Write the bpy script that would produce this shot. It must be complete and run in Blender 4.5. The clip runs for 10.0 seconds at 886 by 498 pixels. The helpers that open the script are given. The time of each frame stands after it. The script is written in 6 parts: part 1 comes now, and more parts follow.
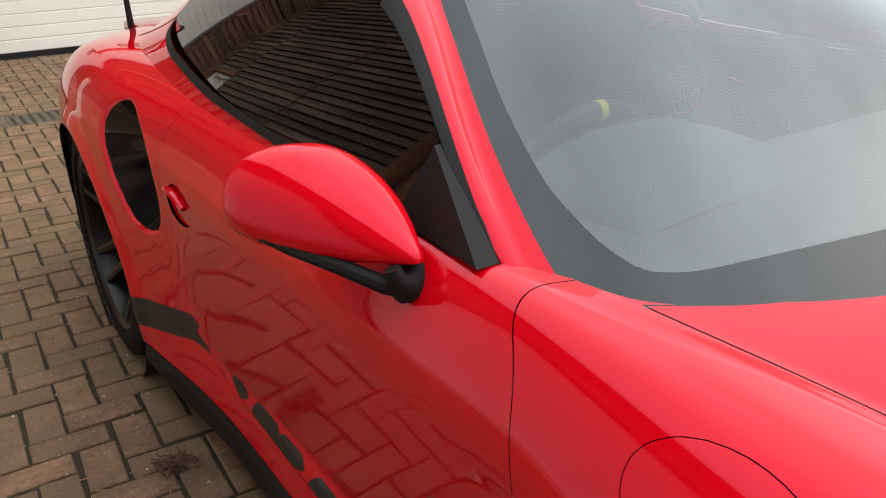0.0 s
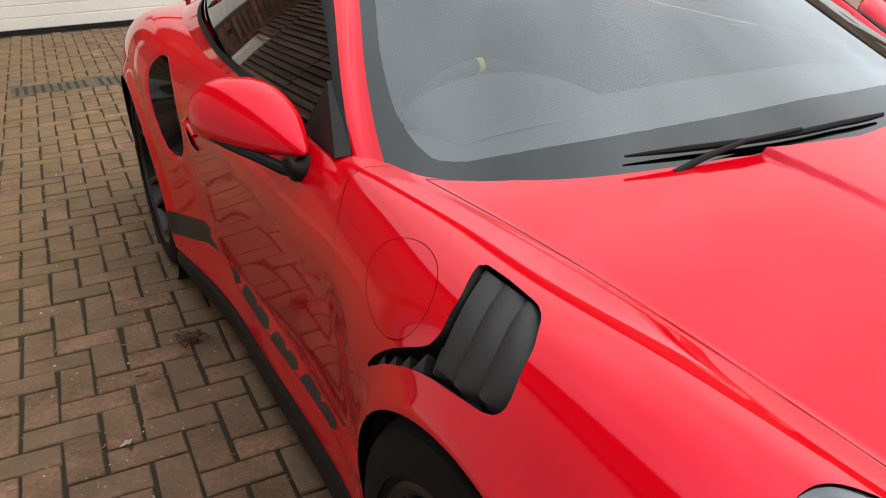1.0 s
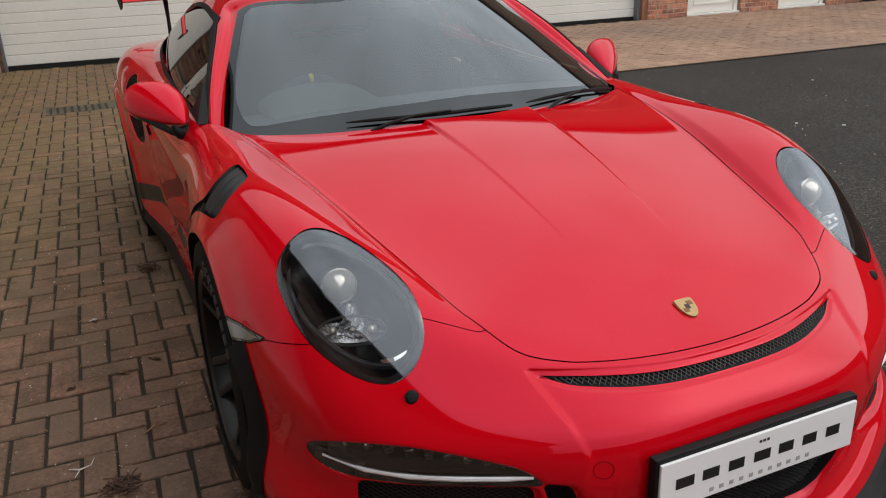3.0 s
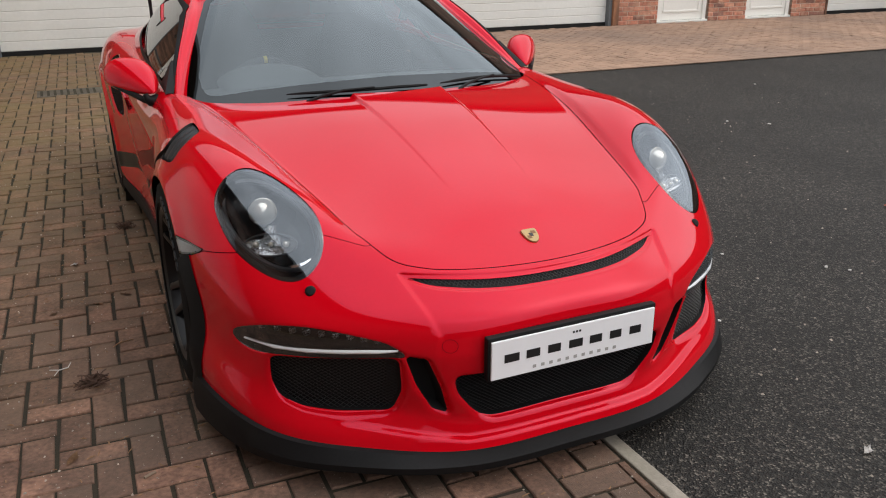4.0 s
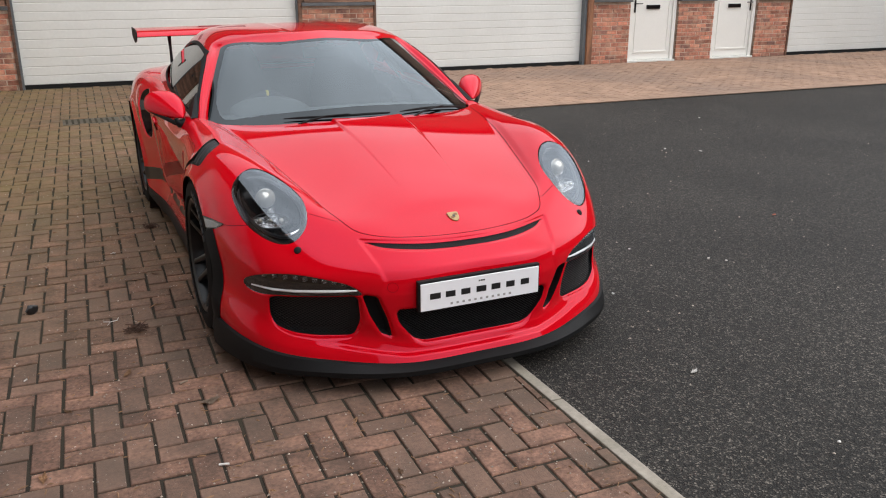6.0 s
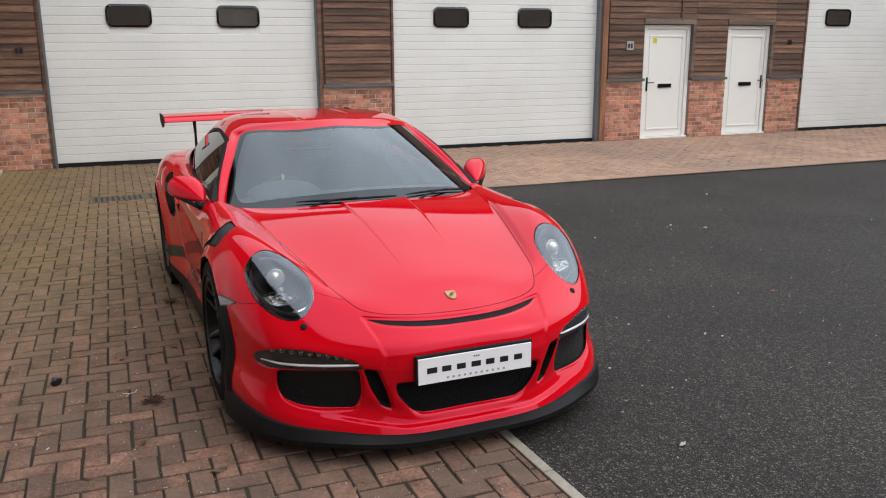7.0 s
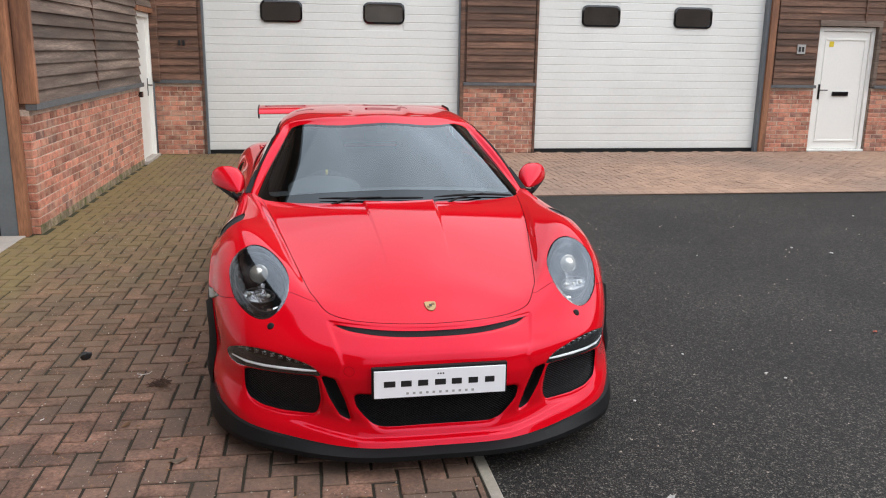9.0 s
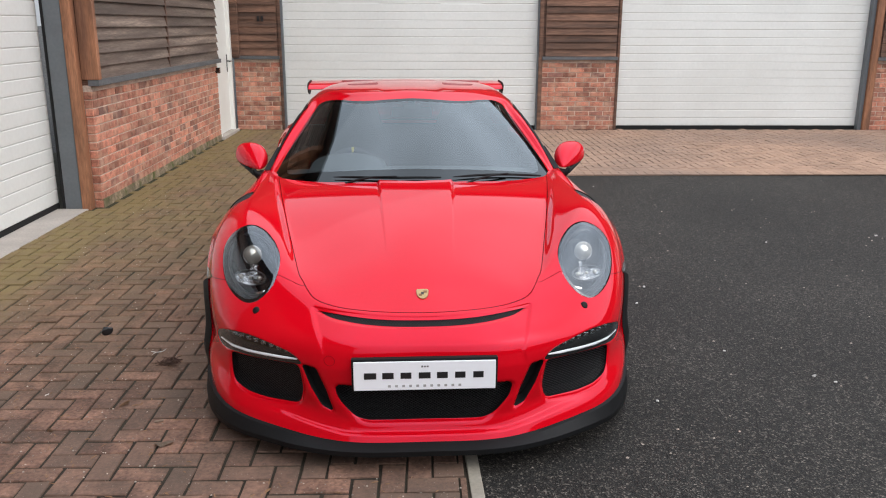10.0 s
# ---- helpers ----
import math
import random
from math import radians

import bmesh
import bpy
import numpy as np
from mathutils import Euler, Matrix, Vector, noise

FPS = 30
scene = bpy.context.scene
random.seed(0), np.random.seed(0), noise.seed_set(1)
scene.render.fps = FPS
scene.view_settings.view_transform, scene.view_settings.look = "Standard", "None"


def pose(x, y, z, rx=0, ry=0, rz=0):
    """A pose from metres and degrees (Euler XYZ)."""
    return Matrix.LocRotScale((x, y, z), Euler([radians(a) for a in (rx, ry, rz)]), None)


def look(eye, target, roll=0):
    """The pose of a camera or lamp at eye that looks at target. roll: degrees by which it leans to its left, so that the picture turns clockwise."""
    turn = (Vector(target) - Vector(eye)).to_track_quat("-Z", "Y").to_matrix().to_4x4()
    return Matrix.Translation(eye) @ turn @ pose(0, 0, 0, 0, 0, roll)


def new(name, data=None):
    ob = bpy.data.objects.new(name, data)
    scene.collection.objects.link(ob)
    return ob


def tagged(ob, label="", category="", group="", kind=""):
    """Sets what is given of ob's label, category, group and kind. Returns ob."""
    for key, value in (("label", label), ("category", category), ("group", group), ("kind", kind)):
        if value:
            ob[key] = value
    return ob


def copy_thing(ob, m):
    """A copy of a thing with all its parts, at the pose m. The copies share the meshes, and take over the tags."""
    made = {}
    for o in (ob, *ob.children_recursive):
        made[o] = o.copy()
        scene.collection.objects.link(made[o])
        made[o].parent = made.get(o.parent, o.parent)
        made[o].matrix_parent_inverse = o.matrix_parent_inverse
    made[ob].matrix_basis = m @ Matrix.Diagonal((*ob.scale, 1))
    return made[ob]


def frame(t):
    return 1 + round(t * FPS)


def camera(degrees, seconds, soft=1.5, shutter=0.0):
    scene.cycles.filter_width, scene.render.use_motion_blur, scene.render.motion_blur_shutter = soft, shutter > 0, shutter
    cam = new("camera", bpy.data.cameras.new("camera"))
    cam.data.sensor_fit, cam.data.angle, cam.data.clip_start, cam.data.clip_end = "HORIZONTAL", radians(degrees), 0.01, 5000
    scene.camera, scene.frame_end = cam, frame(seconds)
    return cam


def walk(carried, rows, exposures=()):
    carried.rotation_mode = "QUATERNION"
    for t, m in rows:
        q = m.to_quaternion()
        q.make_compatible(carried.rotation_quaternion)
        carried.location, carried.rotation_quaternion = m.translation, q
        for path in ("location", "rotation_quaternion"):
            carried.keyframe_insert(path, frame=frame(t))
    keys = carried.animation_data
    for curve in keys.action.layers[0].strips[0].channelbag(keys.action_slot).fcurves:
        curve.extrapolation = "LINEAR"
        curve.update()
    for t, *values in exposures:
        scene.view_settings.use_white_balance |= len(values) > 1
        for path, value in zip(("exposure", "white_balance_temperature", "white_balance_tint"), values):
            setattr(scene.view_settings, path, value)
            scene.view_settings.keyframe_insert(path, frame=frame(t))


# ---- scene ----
cam = camera(56.3, 10.0, 1.1)
PATH = [
    (0, (-1.302, 0.958, 1.254), (-0.313, 2.522, 0.495), -2.3),
    (0.5, (-1.293, 0.644, 1.277), (-0.411, 2.25, 0.475), -2.2),
    (1, (-1.269, 0.308, 1.306), (-0.459, 1.953, 0.508), -2.2),
    (1.5, (-1.257, -0.045, 1.336), (-0.485, 1.63, 0.563), -1.6),
    (2, (-1.226, -0.374, 1.376), (-0.477, 1.323, 0.63), -2.2),
    (2.5, (-1.18, -0.699, 1.403), (-0.445, 1.016, 0.681), -3.0),
    (3, (-1.165, -1.057, 1.419), (-0.41, 0.653, 0.707), -2.0),
    (3.2, (-1.166, -1.192, 1.432), (-0.395, 0.511, 0.72), -1.4),
    (4.3, (-1.172, -1.875, 1.438), (-0.395, -0.174, 0.729), -0.2),
    (4.5, (-1.212, -1.998, 1.451), (-0.438, -0.304, 0.725), -0.3),
    (5, (-1.276, -2.262, 1.474), (-0.503, -0.576, 0.728), 0.1),
    (5.2, (-1.288, -2.365, 1.49), (-0.51, -0.677, 0.749), 0.2),
    (6.3, (-1.462, -2.782, 1.6), (-0.661, -1.041, 1.029), -0.1),
    (6.5, (-1.473, -2.822, 1.619), (-0.675, -1.068, 1.086), -0.2),
    (7, (-1.409, -2.93, 1.663), (-0.639, -1.144, 1.198), -0.3),
    (7.5, (-1.269, -3.007, 1.679), (-0.565, -1.186, 1.247), -0.4),
    (8, (-1.056, -2.973, 1.669), (-0.461, -1.114, 1.236), -0.4),
    (8.5, (-0.801, -2.972, 1.666), (-0.325, -1.082, 1.22), 0.3),
    (9, (-0.548, -2.966, 1.653), (-0.193, -1.055, 1.185), 0.8),
    (9.5, (-0.322, -2.88, 1.64), (-0.1, -0.957, 1.136), 0.2),
    (10, (-0.101, -2.8, 1.636), (0.013, -0.874, 1.111), 0.2),
]
walk(cam, [(t, look(eye, target, roll)) for t, eye, target, roll in PATH], [(0, 0.36, 6750, 10), (1.0, 0.27, 6800, 10), (1.5, 0.00, 6790, 10), (1.7, -0.04, 6780, 10), (2.5, -0.32, 6720, 10), (3.2, -0.36, 6580, 10), (4.5, 0.13, 6480, 10), (5.0, 0.27, 6430, 10), (6.5, -0.02, 6350, 10), (7.0, 0.00, 6280, 10), (8, 0.13, 6200, 10), (10, 0.14, 6150, 10)])

# ---- light ----
world = bpy.data.worlds.new("overcast_sky")
scene.world = world
world.use_nodes = True
wn, wl = world.node_tree.nodes, world.node_tree.links
sky = wn.new("ShaderNodeTexSky")
sky.sky_type, sky.sun_disc = "NISHITA", False
sky.sun_elevation, sky.sun_rotation = radians(45), radians(125)
sky.air_density, sky.dust_density, sky.ozone_density = 1.0, 6.0, 1.0
haze = wn.new("ShaderNodeMix")
haze.data_type = "RGBA"
haze.inputs[0].default_value = 0.75
haze.inputs[7].default_value = (8.7, 8.9, 9.15, 1)
wl.new(sky.outputs[0], haze.inputs[6])
cloud = wn.new("ShaderNodeTexNoise")
cloud.inputs["Scale"].default_value = 2.2
cloud.inputs["Detail"].default_value = 5
ramp = wn.new("ShaderNodeMapRange")
ramp.inputs[1].default_value, ramp.inputs[2].default_value = 0.3, 0.72
ramp.inputs[3].default_value, ramp.inputs[4].default_value = 0.72, 1.22
wl.new(cloud.outputs["Fac"], ramp.inputs[0])
shade = wn.new("ShaderNodeMix")
shade.data_type, shade.blend_type = "RGBA", "MULTIPLY"
shade.inputs[0].default_value = 1
wl.new(haze.outputs[2], shade.inputs[6])
wl.new(ramp.outputs[0], shade.inputs[7])
# An overcast sky is brighter overhead than at the horizon.
up = wn.new("ShaderNodeSeparateXYZ")
coord = wn.new("ShaderNodeTexCoord")
wl.new(coord.outputs["Generated"], up.inputs[0])
rise = wn.new("ShaderNodeMapRange")
rise.inputs[1].default_value, rise.inputs[2].default_value = 0.0, 1.0
rise.inputs[3].default_value, rise.inputs[4].default_value = 0.62, 1.35
wl.new(up.outputs[2], rise.inputs[0])
dome = wn.new("ShaderNodeMix")
dome.data_type, dome.blend_type = "RGBA", "MULTIPLY"
dome.inputs[0].default_value = 1
wl.new(shade.outputs[2], dome.inputs[6])
wl.new(rise.outputs[0], dome.inputs[7])
# The veiled sun makes its part of the cloud brighter.
glow_dot = wn.new("ShaderNodeVectorMath")
glow_dot.operation = "DOT_PRODUCT"
glow_dot.inputs[1].default_value = Vector((7.0, -5.0, 8.0)).normalized()
wl.new(coord.outputs["Generated"], glow_dot.inputs[0])
glow = wn.new("ShaderNodeMapRange")
glow.inputs[1].default_value, glow.inputs[2].default_value = 0.0, 1.0
glow.inputs[3].default_value, glow.inputs[4].default_value = 0.92, 1.8
wl.new(glow_dot.outputs["Value"], glow.inputs[0])
veil = wn.new("ShaderNodeMix")
veil.data_type, veil.blend_type = "RGBA", "MULTIPLY"
veil.inputs[0].default_value = 1
wl.new(dome.outputs[2], veil.inputs[6])
wl.new(glow.outputs[0], veil.inputs[7])
wl.new(veil.outputs[2], wn["Background"].inputs[0])
wn["Background"].inputs[1].default_value = 0.128

sun = new("sun", bpy.data.lights.new("sun", "SUN"))
sun.data.energy, sun.data.angle, sun.data.color = 0.5, radians(178), (1, 0.97, 0.93)
sun.matrix_world = look((7.0, -4.0, 8.0), (0, 1, 0))

# ---- materials ----


def material(name, base=(0.5, 0.5, 0.5), rough=0.5, metal=0.0, coat=0.0, vary=0.0, scale=6.0, fine=60.0, bump=0.0, bump_scale=200.0, stretch=(1, 1, 1), spec=0.5, per_object=0.0, per_island=0.0, stain=None, stain_scale=1.3, stain_amount=0.5, fleck=None, moss=None, alt=None, alt_from=0.35):
    """A Principled material: variation at two scales, per piece, stains of a second colour, and fine relief."""
    m = bpy.data.materials.new(name)
    m.use_nodes = True
    n, l = m.node_tree.nodes, m.node_tree.links
    p = n["Principled BSDF"]
    p.inputs["Base Color"].default_value = (*base, 1)
    p.inputs["Roughness"].default_value = rough
    p.inputs["Metallic"].default_value = metal
    p.inputs["Coat Weight"].default_value = coat
    p.inputs["Coat Roughness"].default_value = 0.02
    p.inputs["Specular IOR Level"].default_value = spec
    coords = n.new("ShaderNodeTexCoord")
    mapping = n.new("ShaderNodeMapping")
    mapping.inputs["Scale"].default_value = stretch
    geo = n.new("ShaderNodeNewGeometry")
    l.new(geo.outputs["Position"], mapping.inputs[0])

    def noise_at(s, detail=4.0):
        t = n.new("ShaderNodeTexNoise")
        t.inputs["Scale"].default_value = s
        t.inputs["Detail"].default_value = detail
        l.new(mapping.outputs[0], t.inputs["Vector"])
        return t.outputs["Fac"]

    def mapped(src, lo, hi, a=0.3, b=0.7):
        r = n.new("ShaderNodeMapRange")
        r.inputs[1].default_value, r.inputs[2].default_value = a, b
        r.inputs[3].default_value, r.inputs[4].default_value = lo, hi
        l.new(src, r.inputs[0])
        return r.outputs[0]

    def times(colour, factor):
        k = n.new("ShaderNodeMix")
        k.data_type, k.blend_type = "RGBA", "MULTIPLY"
        k.inputs[0].default_value = 1
        if isinstance(colour, tuple):
            k.inputs[6].default_value = colour
        else:
            l.new(colour, k.inputs[6])
        l.new(factor, k.inputs[7])
        return k.outputs[2]

    c = (*base, 1)
    if vary:
        c = times(c, mapped(noise_at(scale), 1 - vary, 1 + vary))
        c = times(c, mapped(noise_at(fine), 1 - vary * 0.8, 1 + vary * 0.8))
    if per_object:
        info = n.new("ShaderNodeObjectInfo")
        c = times(c, mapped(info.outputs["Random"], 1 - per_object, 1 + per_object, 0, 1))
    if per_island:
        c = times(c, mapped(geo.outputs["Random Per Island"], 1 - per_island, 1 + per_island, 0, 1))
    if alt:
        # Some pieces lean towards a second colour.
        if per_object:
            rand = info.outputs["Random"]
        else:
            rand = geo.outputs["Random Per Island"]
        wild = n.new("ShaderNodeMath")
        wild.operation = "FRACT"
        scaled = n.new("ShaderNodeMath")
        scaled.operation = "MULTIPLY"
        scaled.inputs[1].default_value = 7.31
        l.new(rand, scaled.inputs[0])
        l.new(scaled.outputs[0], wild.inputs[0])
        k = n.new("ShaderNodeMix")
        k.data_type = "RGBA"
        l.new(mapped(wild.outputs[0], 0, 0.75, alt_from, min(alt_from + 0.65, 1.02)), k.inputs[0])
        l.new(c, k.inputs[6])
        k.inputs[7].default_value = (*alt, 1)
        c = k.outputs[2]
    if stain:
        k = n.new("ShaderNodeMix")
        k.data_type = "RGBA"
        l.new(mapped(noise_at(stain_scale, 6.0), 0, stain_amount, 0.45, 0.7), k.inputs[0])
        if isinstance(c, tuple):
            k.inputs[6].default_value = c
        else:
            l.new(c, k.inputs[6])
        k.inputs[7].default_value = (*stain, 1)
        c = k.outputs[2]
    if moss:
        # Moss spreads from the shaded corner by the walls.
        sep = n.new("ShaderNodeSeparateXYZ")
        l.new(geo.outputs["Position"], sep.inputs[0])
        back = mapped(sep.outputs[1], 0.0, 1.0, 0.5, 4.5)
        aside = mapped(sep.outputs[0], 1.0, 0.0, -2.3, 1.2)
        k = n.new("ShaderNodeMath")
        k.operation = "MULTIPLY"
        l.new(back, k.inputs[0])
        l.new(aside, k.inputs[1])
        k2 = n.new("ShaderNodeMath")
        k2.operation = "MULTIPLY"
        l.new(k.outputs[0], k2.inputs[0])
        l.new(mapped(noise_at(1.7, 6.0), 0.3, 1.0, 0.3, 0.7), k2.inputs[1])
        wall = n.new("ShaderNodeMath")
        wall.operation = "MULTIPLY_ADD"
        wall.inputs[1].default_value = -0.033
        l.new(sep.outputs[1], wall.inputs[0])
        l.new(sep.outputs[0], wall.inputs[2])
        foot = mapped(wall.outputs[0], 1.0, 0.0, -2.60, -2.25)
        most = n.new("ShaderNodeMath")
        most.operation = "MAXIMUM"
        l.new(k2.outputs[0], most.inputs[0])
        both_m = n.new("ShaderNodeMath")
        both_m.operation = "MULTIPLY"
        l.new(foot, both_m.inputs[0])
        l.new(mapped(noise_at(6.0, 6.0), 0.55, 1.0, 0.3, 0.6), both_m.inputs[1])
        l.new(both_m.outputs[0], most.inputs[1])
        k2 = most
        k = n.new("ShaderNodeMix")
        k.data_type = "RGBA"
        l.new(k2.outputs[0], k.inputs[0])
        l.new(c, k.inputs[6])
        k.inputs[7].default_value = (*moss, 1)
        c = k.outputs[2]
    if fleck:
        spots = n.new("ShaderNodeTexVoronoi")
        spots.inputs["Scale"].default_value = 95
        l.new(geo.outputs["Position"], spots.inputs["Vector"])
        near = n.new("ShaderNodeMapRange")
        near.inputs[1].default_value, near.inputs[2].default_value = 0.10, 0.17
        near.inputs[3].default_value, near.inputs[4].default_value = 1, 0
        l.new(spots.outputs["Distance"], near.inputs[0])
        pick = n.new("ShaderNodeSeparateColor")
        l.new(spots.outputs["Color"], pick.inputs[0])
        few = n.new("ShaderNodeMath")
        few.operation = "GREATER_THAN"
        few.inputs[1].default_value = 0.80
        l.new(pick.outputs[0], few.inputs[0])
        both = n.new("ShaderNodeMath")
        both.operation = "MULTIPLY"
        l.new(near.outputs[0], both.inputs[0])
        l.new(few.outputs[0], both.inputs[1])
        k = n.new("ShaderNodeMix")
        k.data_type = "RGBA"
        l.new(both.outputs[0], k.inputs[0])
        l.new(c, k.inputs[6])
        k.inputs[7].default_value = (*fleck, 1)
        c = k.outputs[2]
    if not isinstance(c, tuple):
        l.new(c, p.inputs["Base Color"])
    if bump:
        b = n.new("ShaderNodeBump")
        b.inputs["Strength"].default_value = bump
        b.inputs["Distance"].default_value = 0.004
        l.new(noise_at(bump_scale), b.inputs["Height"])
        l.new(b.outputs[0], p.inputs["Normal"])
    return m


def glass(name, tint, ior=1.5, extra=0.0, faces=1.9, sheen=(1, 1, 1)):
    """A thin pane: clear or tinted, with a mirror's gloss by angle."""
    m = bpy.data.materials.new(name)
    m.use_nodes = True
    n, l = m.node_tree.nodes, m.node_tree.links
    n.remove(n["Principled BSDF"])
    through_it, gloss, mix = n.new("ShaderNodeBsdfTransparent"), n.new("ShaderNodeBsdfGlossy"), n.new("ShaderNodeMixShader")
    through_it.inputs[0].default_value = (*tint, 1)
    gloss.inputs["Roughness"].default_value = 0.005
    gloss.inputs["Color"].default_value = (*sheen, 1)
    fr = n.new("ShaderNodeFresnel")
    fr.inputs[0].default_value = ior
    add = n.new("ShaderNodeMath")
    add.use_clamp = True
    add.operation = "MULTIPLY_ADD"
    add.inputs[1].default_value = faces  # both faces of the pane mirror
    add.inputs[2].default_value = extra
    l.new(fr.outputs[0], add.inputs[0])
    l.new(add.outputs[0], mix.inputs[0])
    l.new(through_it.outputs[0], mix.inputs[1])
    l.new(gloss.outputs[0], mix.inputs[2])
    l.new(mix.outputs[0], n["Material Output"].inputs[0])
    return m


RED = material("red_paint", (0.58, 0.0015, 0.0085), 0.03, coat=0.12, vary=0.02, scale=3, fine=90, spec=0.75)
RED.node_tree.nodes["Principled BSDF"].inputs["Specular Tint"].default_value = (1.0, 0.19, 0.36, 1)
BLACK = material("matt_black_plastic", (0.008, 0.0083, 0.009), 0.55, spec=0.18, vary=0.15, fine=150, bump=0.05, bump_scale=900)
GLOSS_BLACK = material("gloss_black", (0.006, 0.006, 0.007), 0.06, coat=0.8)
DARK = material("dark_cavity", (0.006, 0.006, 0.006), 0.9)
RUBBER = material("tyre_rubber", (0.0065, 0.0065, 0.0068), 0.85, spec=0.15, vary=0.2, fine=120, bump=0.1, bump_scale=500)
RIM = material("black_alloy", (0.006, 0.006, 0.007), 0.28, spec=0.3)
STEEL = material("bright_metal", (0.75, 0.75, 0.76), 0.18, metal=1.0, vary=0.05)
CHROME = material("chrome", (0.85, 0.85, 0.86), 0.05, metal=1.0)
DISC = material("brake_disc", (0.10, 0.10, 0.105), 0.45, metal=1.0, vary=0.1, fine=90)
GOLD = material("gold_enamel", (0.42, 0.29, 0.14), 0.3, metal=0.8, vary=0.1, fine=200)
WHITE_PLATE = material("white_plate", (0.86, 0.87, 0.90), 0.35, coat=0.3, vary=0.01)
DECAL = material("black_decal", (0.012, 0.012, 0.013), 0.4)
LENS_GREY = material("lens_grey", (0.05, 0.052, 0.055), 0.3, metal=0.2, vary=0.1)
LENS_DARK = material("lamp_bezel", (0.009, 0.0094, 0.0102), 0.25, metal=0.0, vary=0.1, spec=0.22)
REFLECTOR = material("lamp_reflector", (0.62, 0.63, 0.64), 0.15, metal=1.0, vary=0.2, fine=300, bump=1.0, bump_scale=130)
WHITE_LAMP = material("clear_plastic_lamp", (0.22, 0.225, 0.23), 0.2, coat=0.5, vary=0.1, fine=200)
INTERIOR = material("interior_black", (0.03, 0.031, 0.033), 0.75, vary=0.06, scale=3, fine=15)
# The dashboard's black is lightened to carry the glare under the windscreen.
DASH = material("glare_grey_dashboard", (0.10, 0.106, 0.107), 0.7, vary=0.06, scale=3, fine=15)
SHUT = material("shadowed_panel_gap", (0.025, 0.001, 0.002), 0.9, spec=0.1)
PROJECTOR = material("projector_glass", (0.82, 0.78, 0.68), 0.06, metal=0.5, coat=1.0)
LOUVRE = material("dark_grey_plastic", (0.02, 0.0205, 0.022), 0.5, spec=0.3, vary=0.15, fine=150, bump=0.05, bump_scale=900)
MESH = material("grey_mesh_wire", (0.022, 0.0225, 0.024), 0.4, spec=0.4)
LIGHT_GUIDE = material("clear_light_guide", (0.72, 0.74, 0.76), 0.12, coat=0.6)
BRONZE = material("dark_bronze_enamel", (0.20, 0.10, 0.045), 0.35, metal=0.5)
YELLOW = material("yellow_mark", (0.7, 0.55, 0.03), 0.6)
WINDSCREEN = glass("windscreen_glass", (0.60, 0.67, 0.69), 1.5, 0.03, sheen=(0.85, 0.94, 0.99))
SIDE_GLASS = glass("tinted_side_glass", (0.12, 0.13, 0.12), 1.5, 0.0, 1.1)
FRIT = glass("black_glass_border", (0.008, 0.008, 0.009), 1.5, 0.008, 1.2, sheen=(0.87, 0.94, 0.98))
LAMP_GLASS = glass("headlamp_cover", (0.94, 0.95, 0.96), 1.5, 0.035, 1.9, sheen=(0.84, 0.92, 1.0))
PANE = glass("door_window_pane", (0.55, 0.57, 0.57), 1.5, 0.14)

WHITE_DOOR = material("white_steel_door", (0.755, 0.768, 0.735), 0.45, vary=0.03, scale=1.2, fine=25, stain=(0.55, 0.54, 0.49), stain_scale=0.7, stain_amount=0.25, bump=0.03, bump_scale=120)
WHITE_PVC = material("white_plastic_door", (0.83, 0.83, 0.785), 0.35, vary=0.02, scale=2, fine=30)
BRICKM = material("red_brick", (0.45, 0.184, 0.120), 0.85, vary=0.30, scale=16, fine=80, per_object=0.42, alt=(0.11, 0.08, 0.075), alt_from=0.78, stain=(0.60, 0.39, 0.27), stain_scale=9, stain_amount=0.65, bump=0.9, bump_scale=90)
MORTAR = material("mortar", (0.60, 0.48, 0.39), 0.95, vary=0.22, scale=7, fine=60, bump=0.4, bump_scale=180)
MOSSY = material("mossy_plinth", (0.26, 0.20, 0.13), 0.95, vary=0.45, scale=9, fine=50, stain=(0.085, 0.095, 0.02), stain_scale=7, stain_amount=1.0, bump=0.9, bump_scale=70)
BOARD = material("weathered_timber", (0.150, 0.079, 0.050), 0.75, vary=0.5, scale=2.5, fine=22, per_object=0.32, stretch=(0.35, 0.35, 6), stain=(0.05, 0.030, 0.022), stain_scale=1.6, stain_amount=0.7, bump=0.5, bump_scale=60)
BOARD_GREY = material("silvered_timber", (0.172, 0.130, 0.102), 0.8, vary=0.4, scale=2.5, fine=22, per_object=0.28, stretch=(0.35, 0.35, 6), stain=(0.075, 0.048, 0.036), stain_scale=1.8, stain_amount=0.8, bump=0.4, bump_scale=60)
POST = material("orange_timber", (0.30, 0.135, 0.068), 0.7, vary=0.35, scale=3, fine=30, stretch=(5, 5, 0.4), stain=(0.11, 0.055, 0.035), stain_scale=2, stain_amount=0.8, bump=0.3, bump_scale=60)
FLASHING = material("lead_grey_flashing", (0.12, 0.125, 0.13), 0.5, metal=0.3, vary=0.15, fine=40)
STEELWORK = material("grey_painted_steel", (0.13, 0.145, 0.155), 0.5, vary=0.08, fine=40)
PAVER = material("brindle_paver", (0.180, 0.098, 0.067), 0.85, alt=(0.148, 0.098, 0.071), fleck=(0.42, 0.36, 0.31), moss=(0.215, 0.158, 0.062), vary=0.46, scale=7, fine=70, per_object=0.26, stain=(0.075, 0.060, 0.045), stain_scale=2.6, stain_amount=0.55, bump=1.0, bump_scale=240)
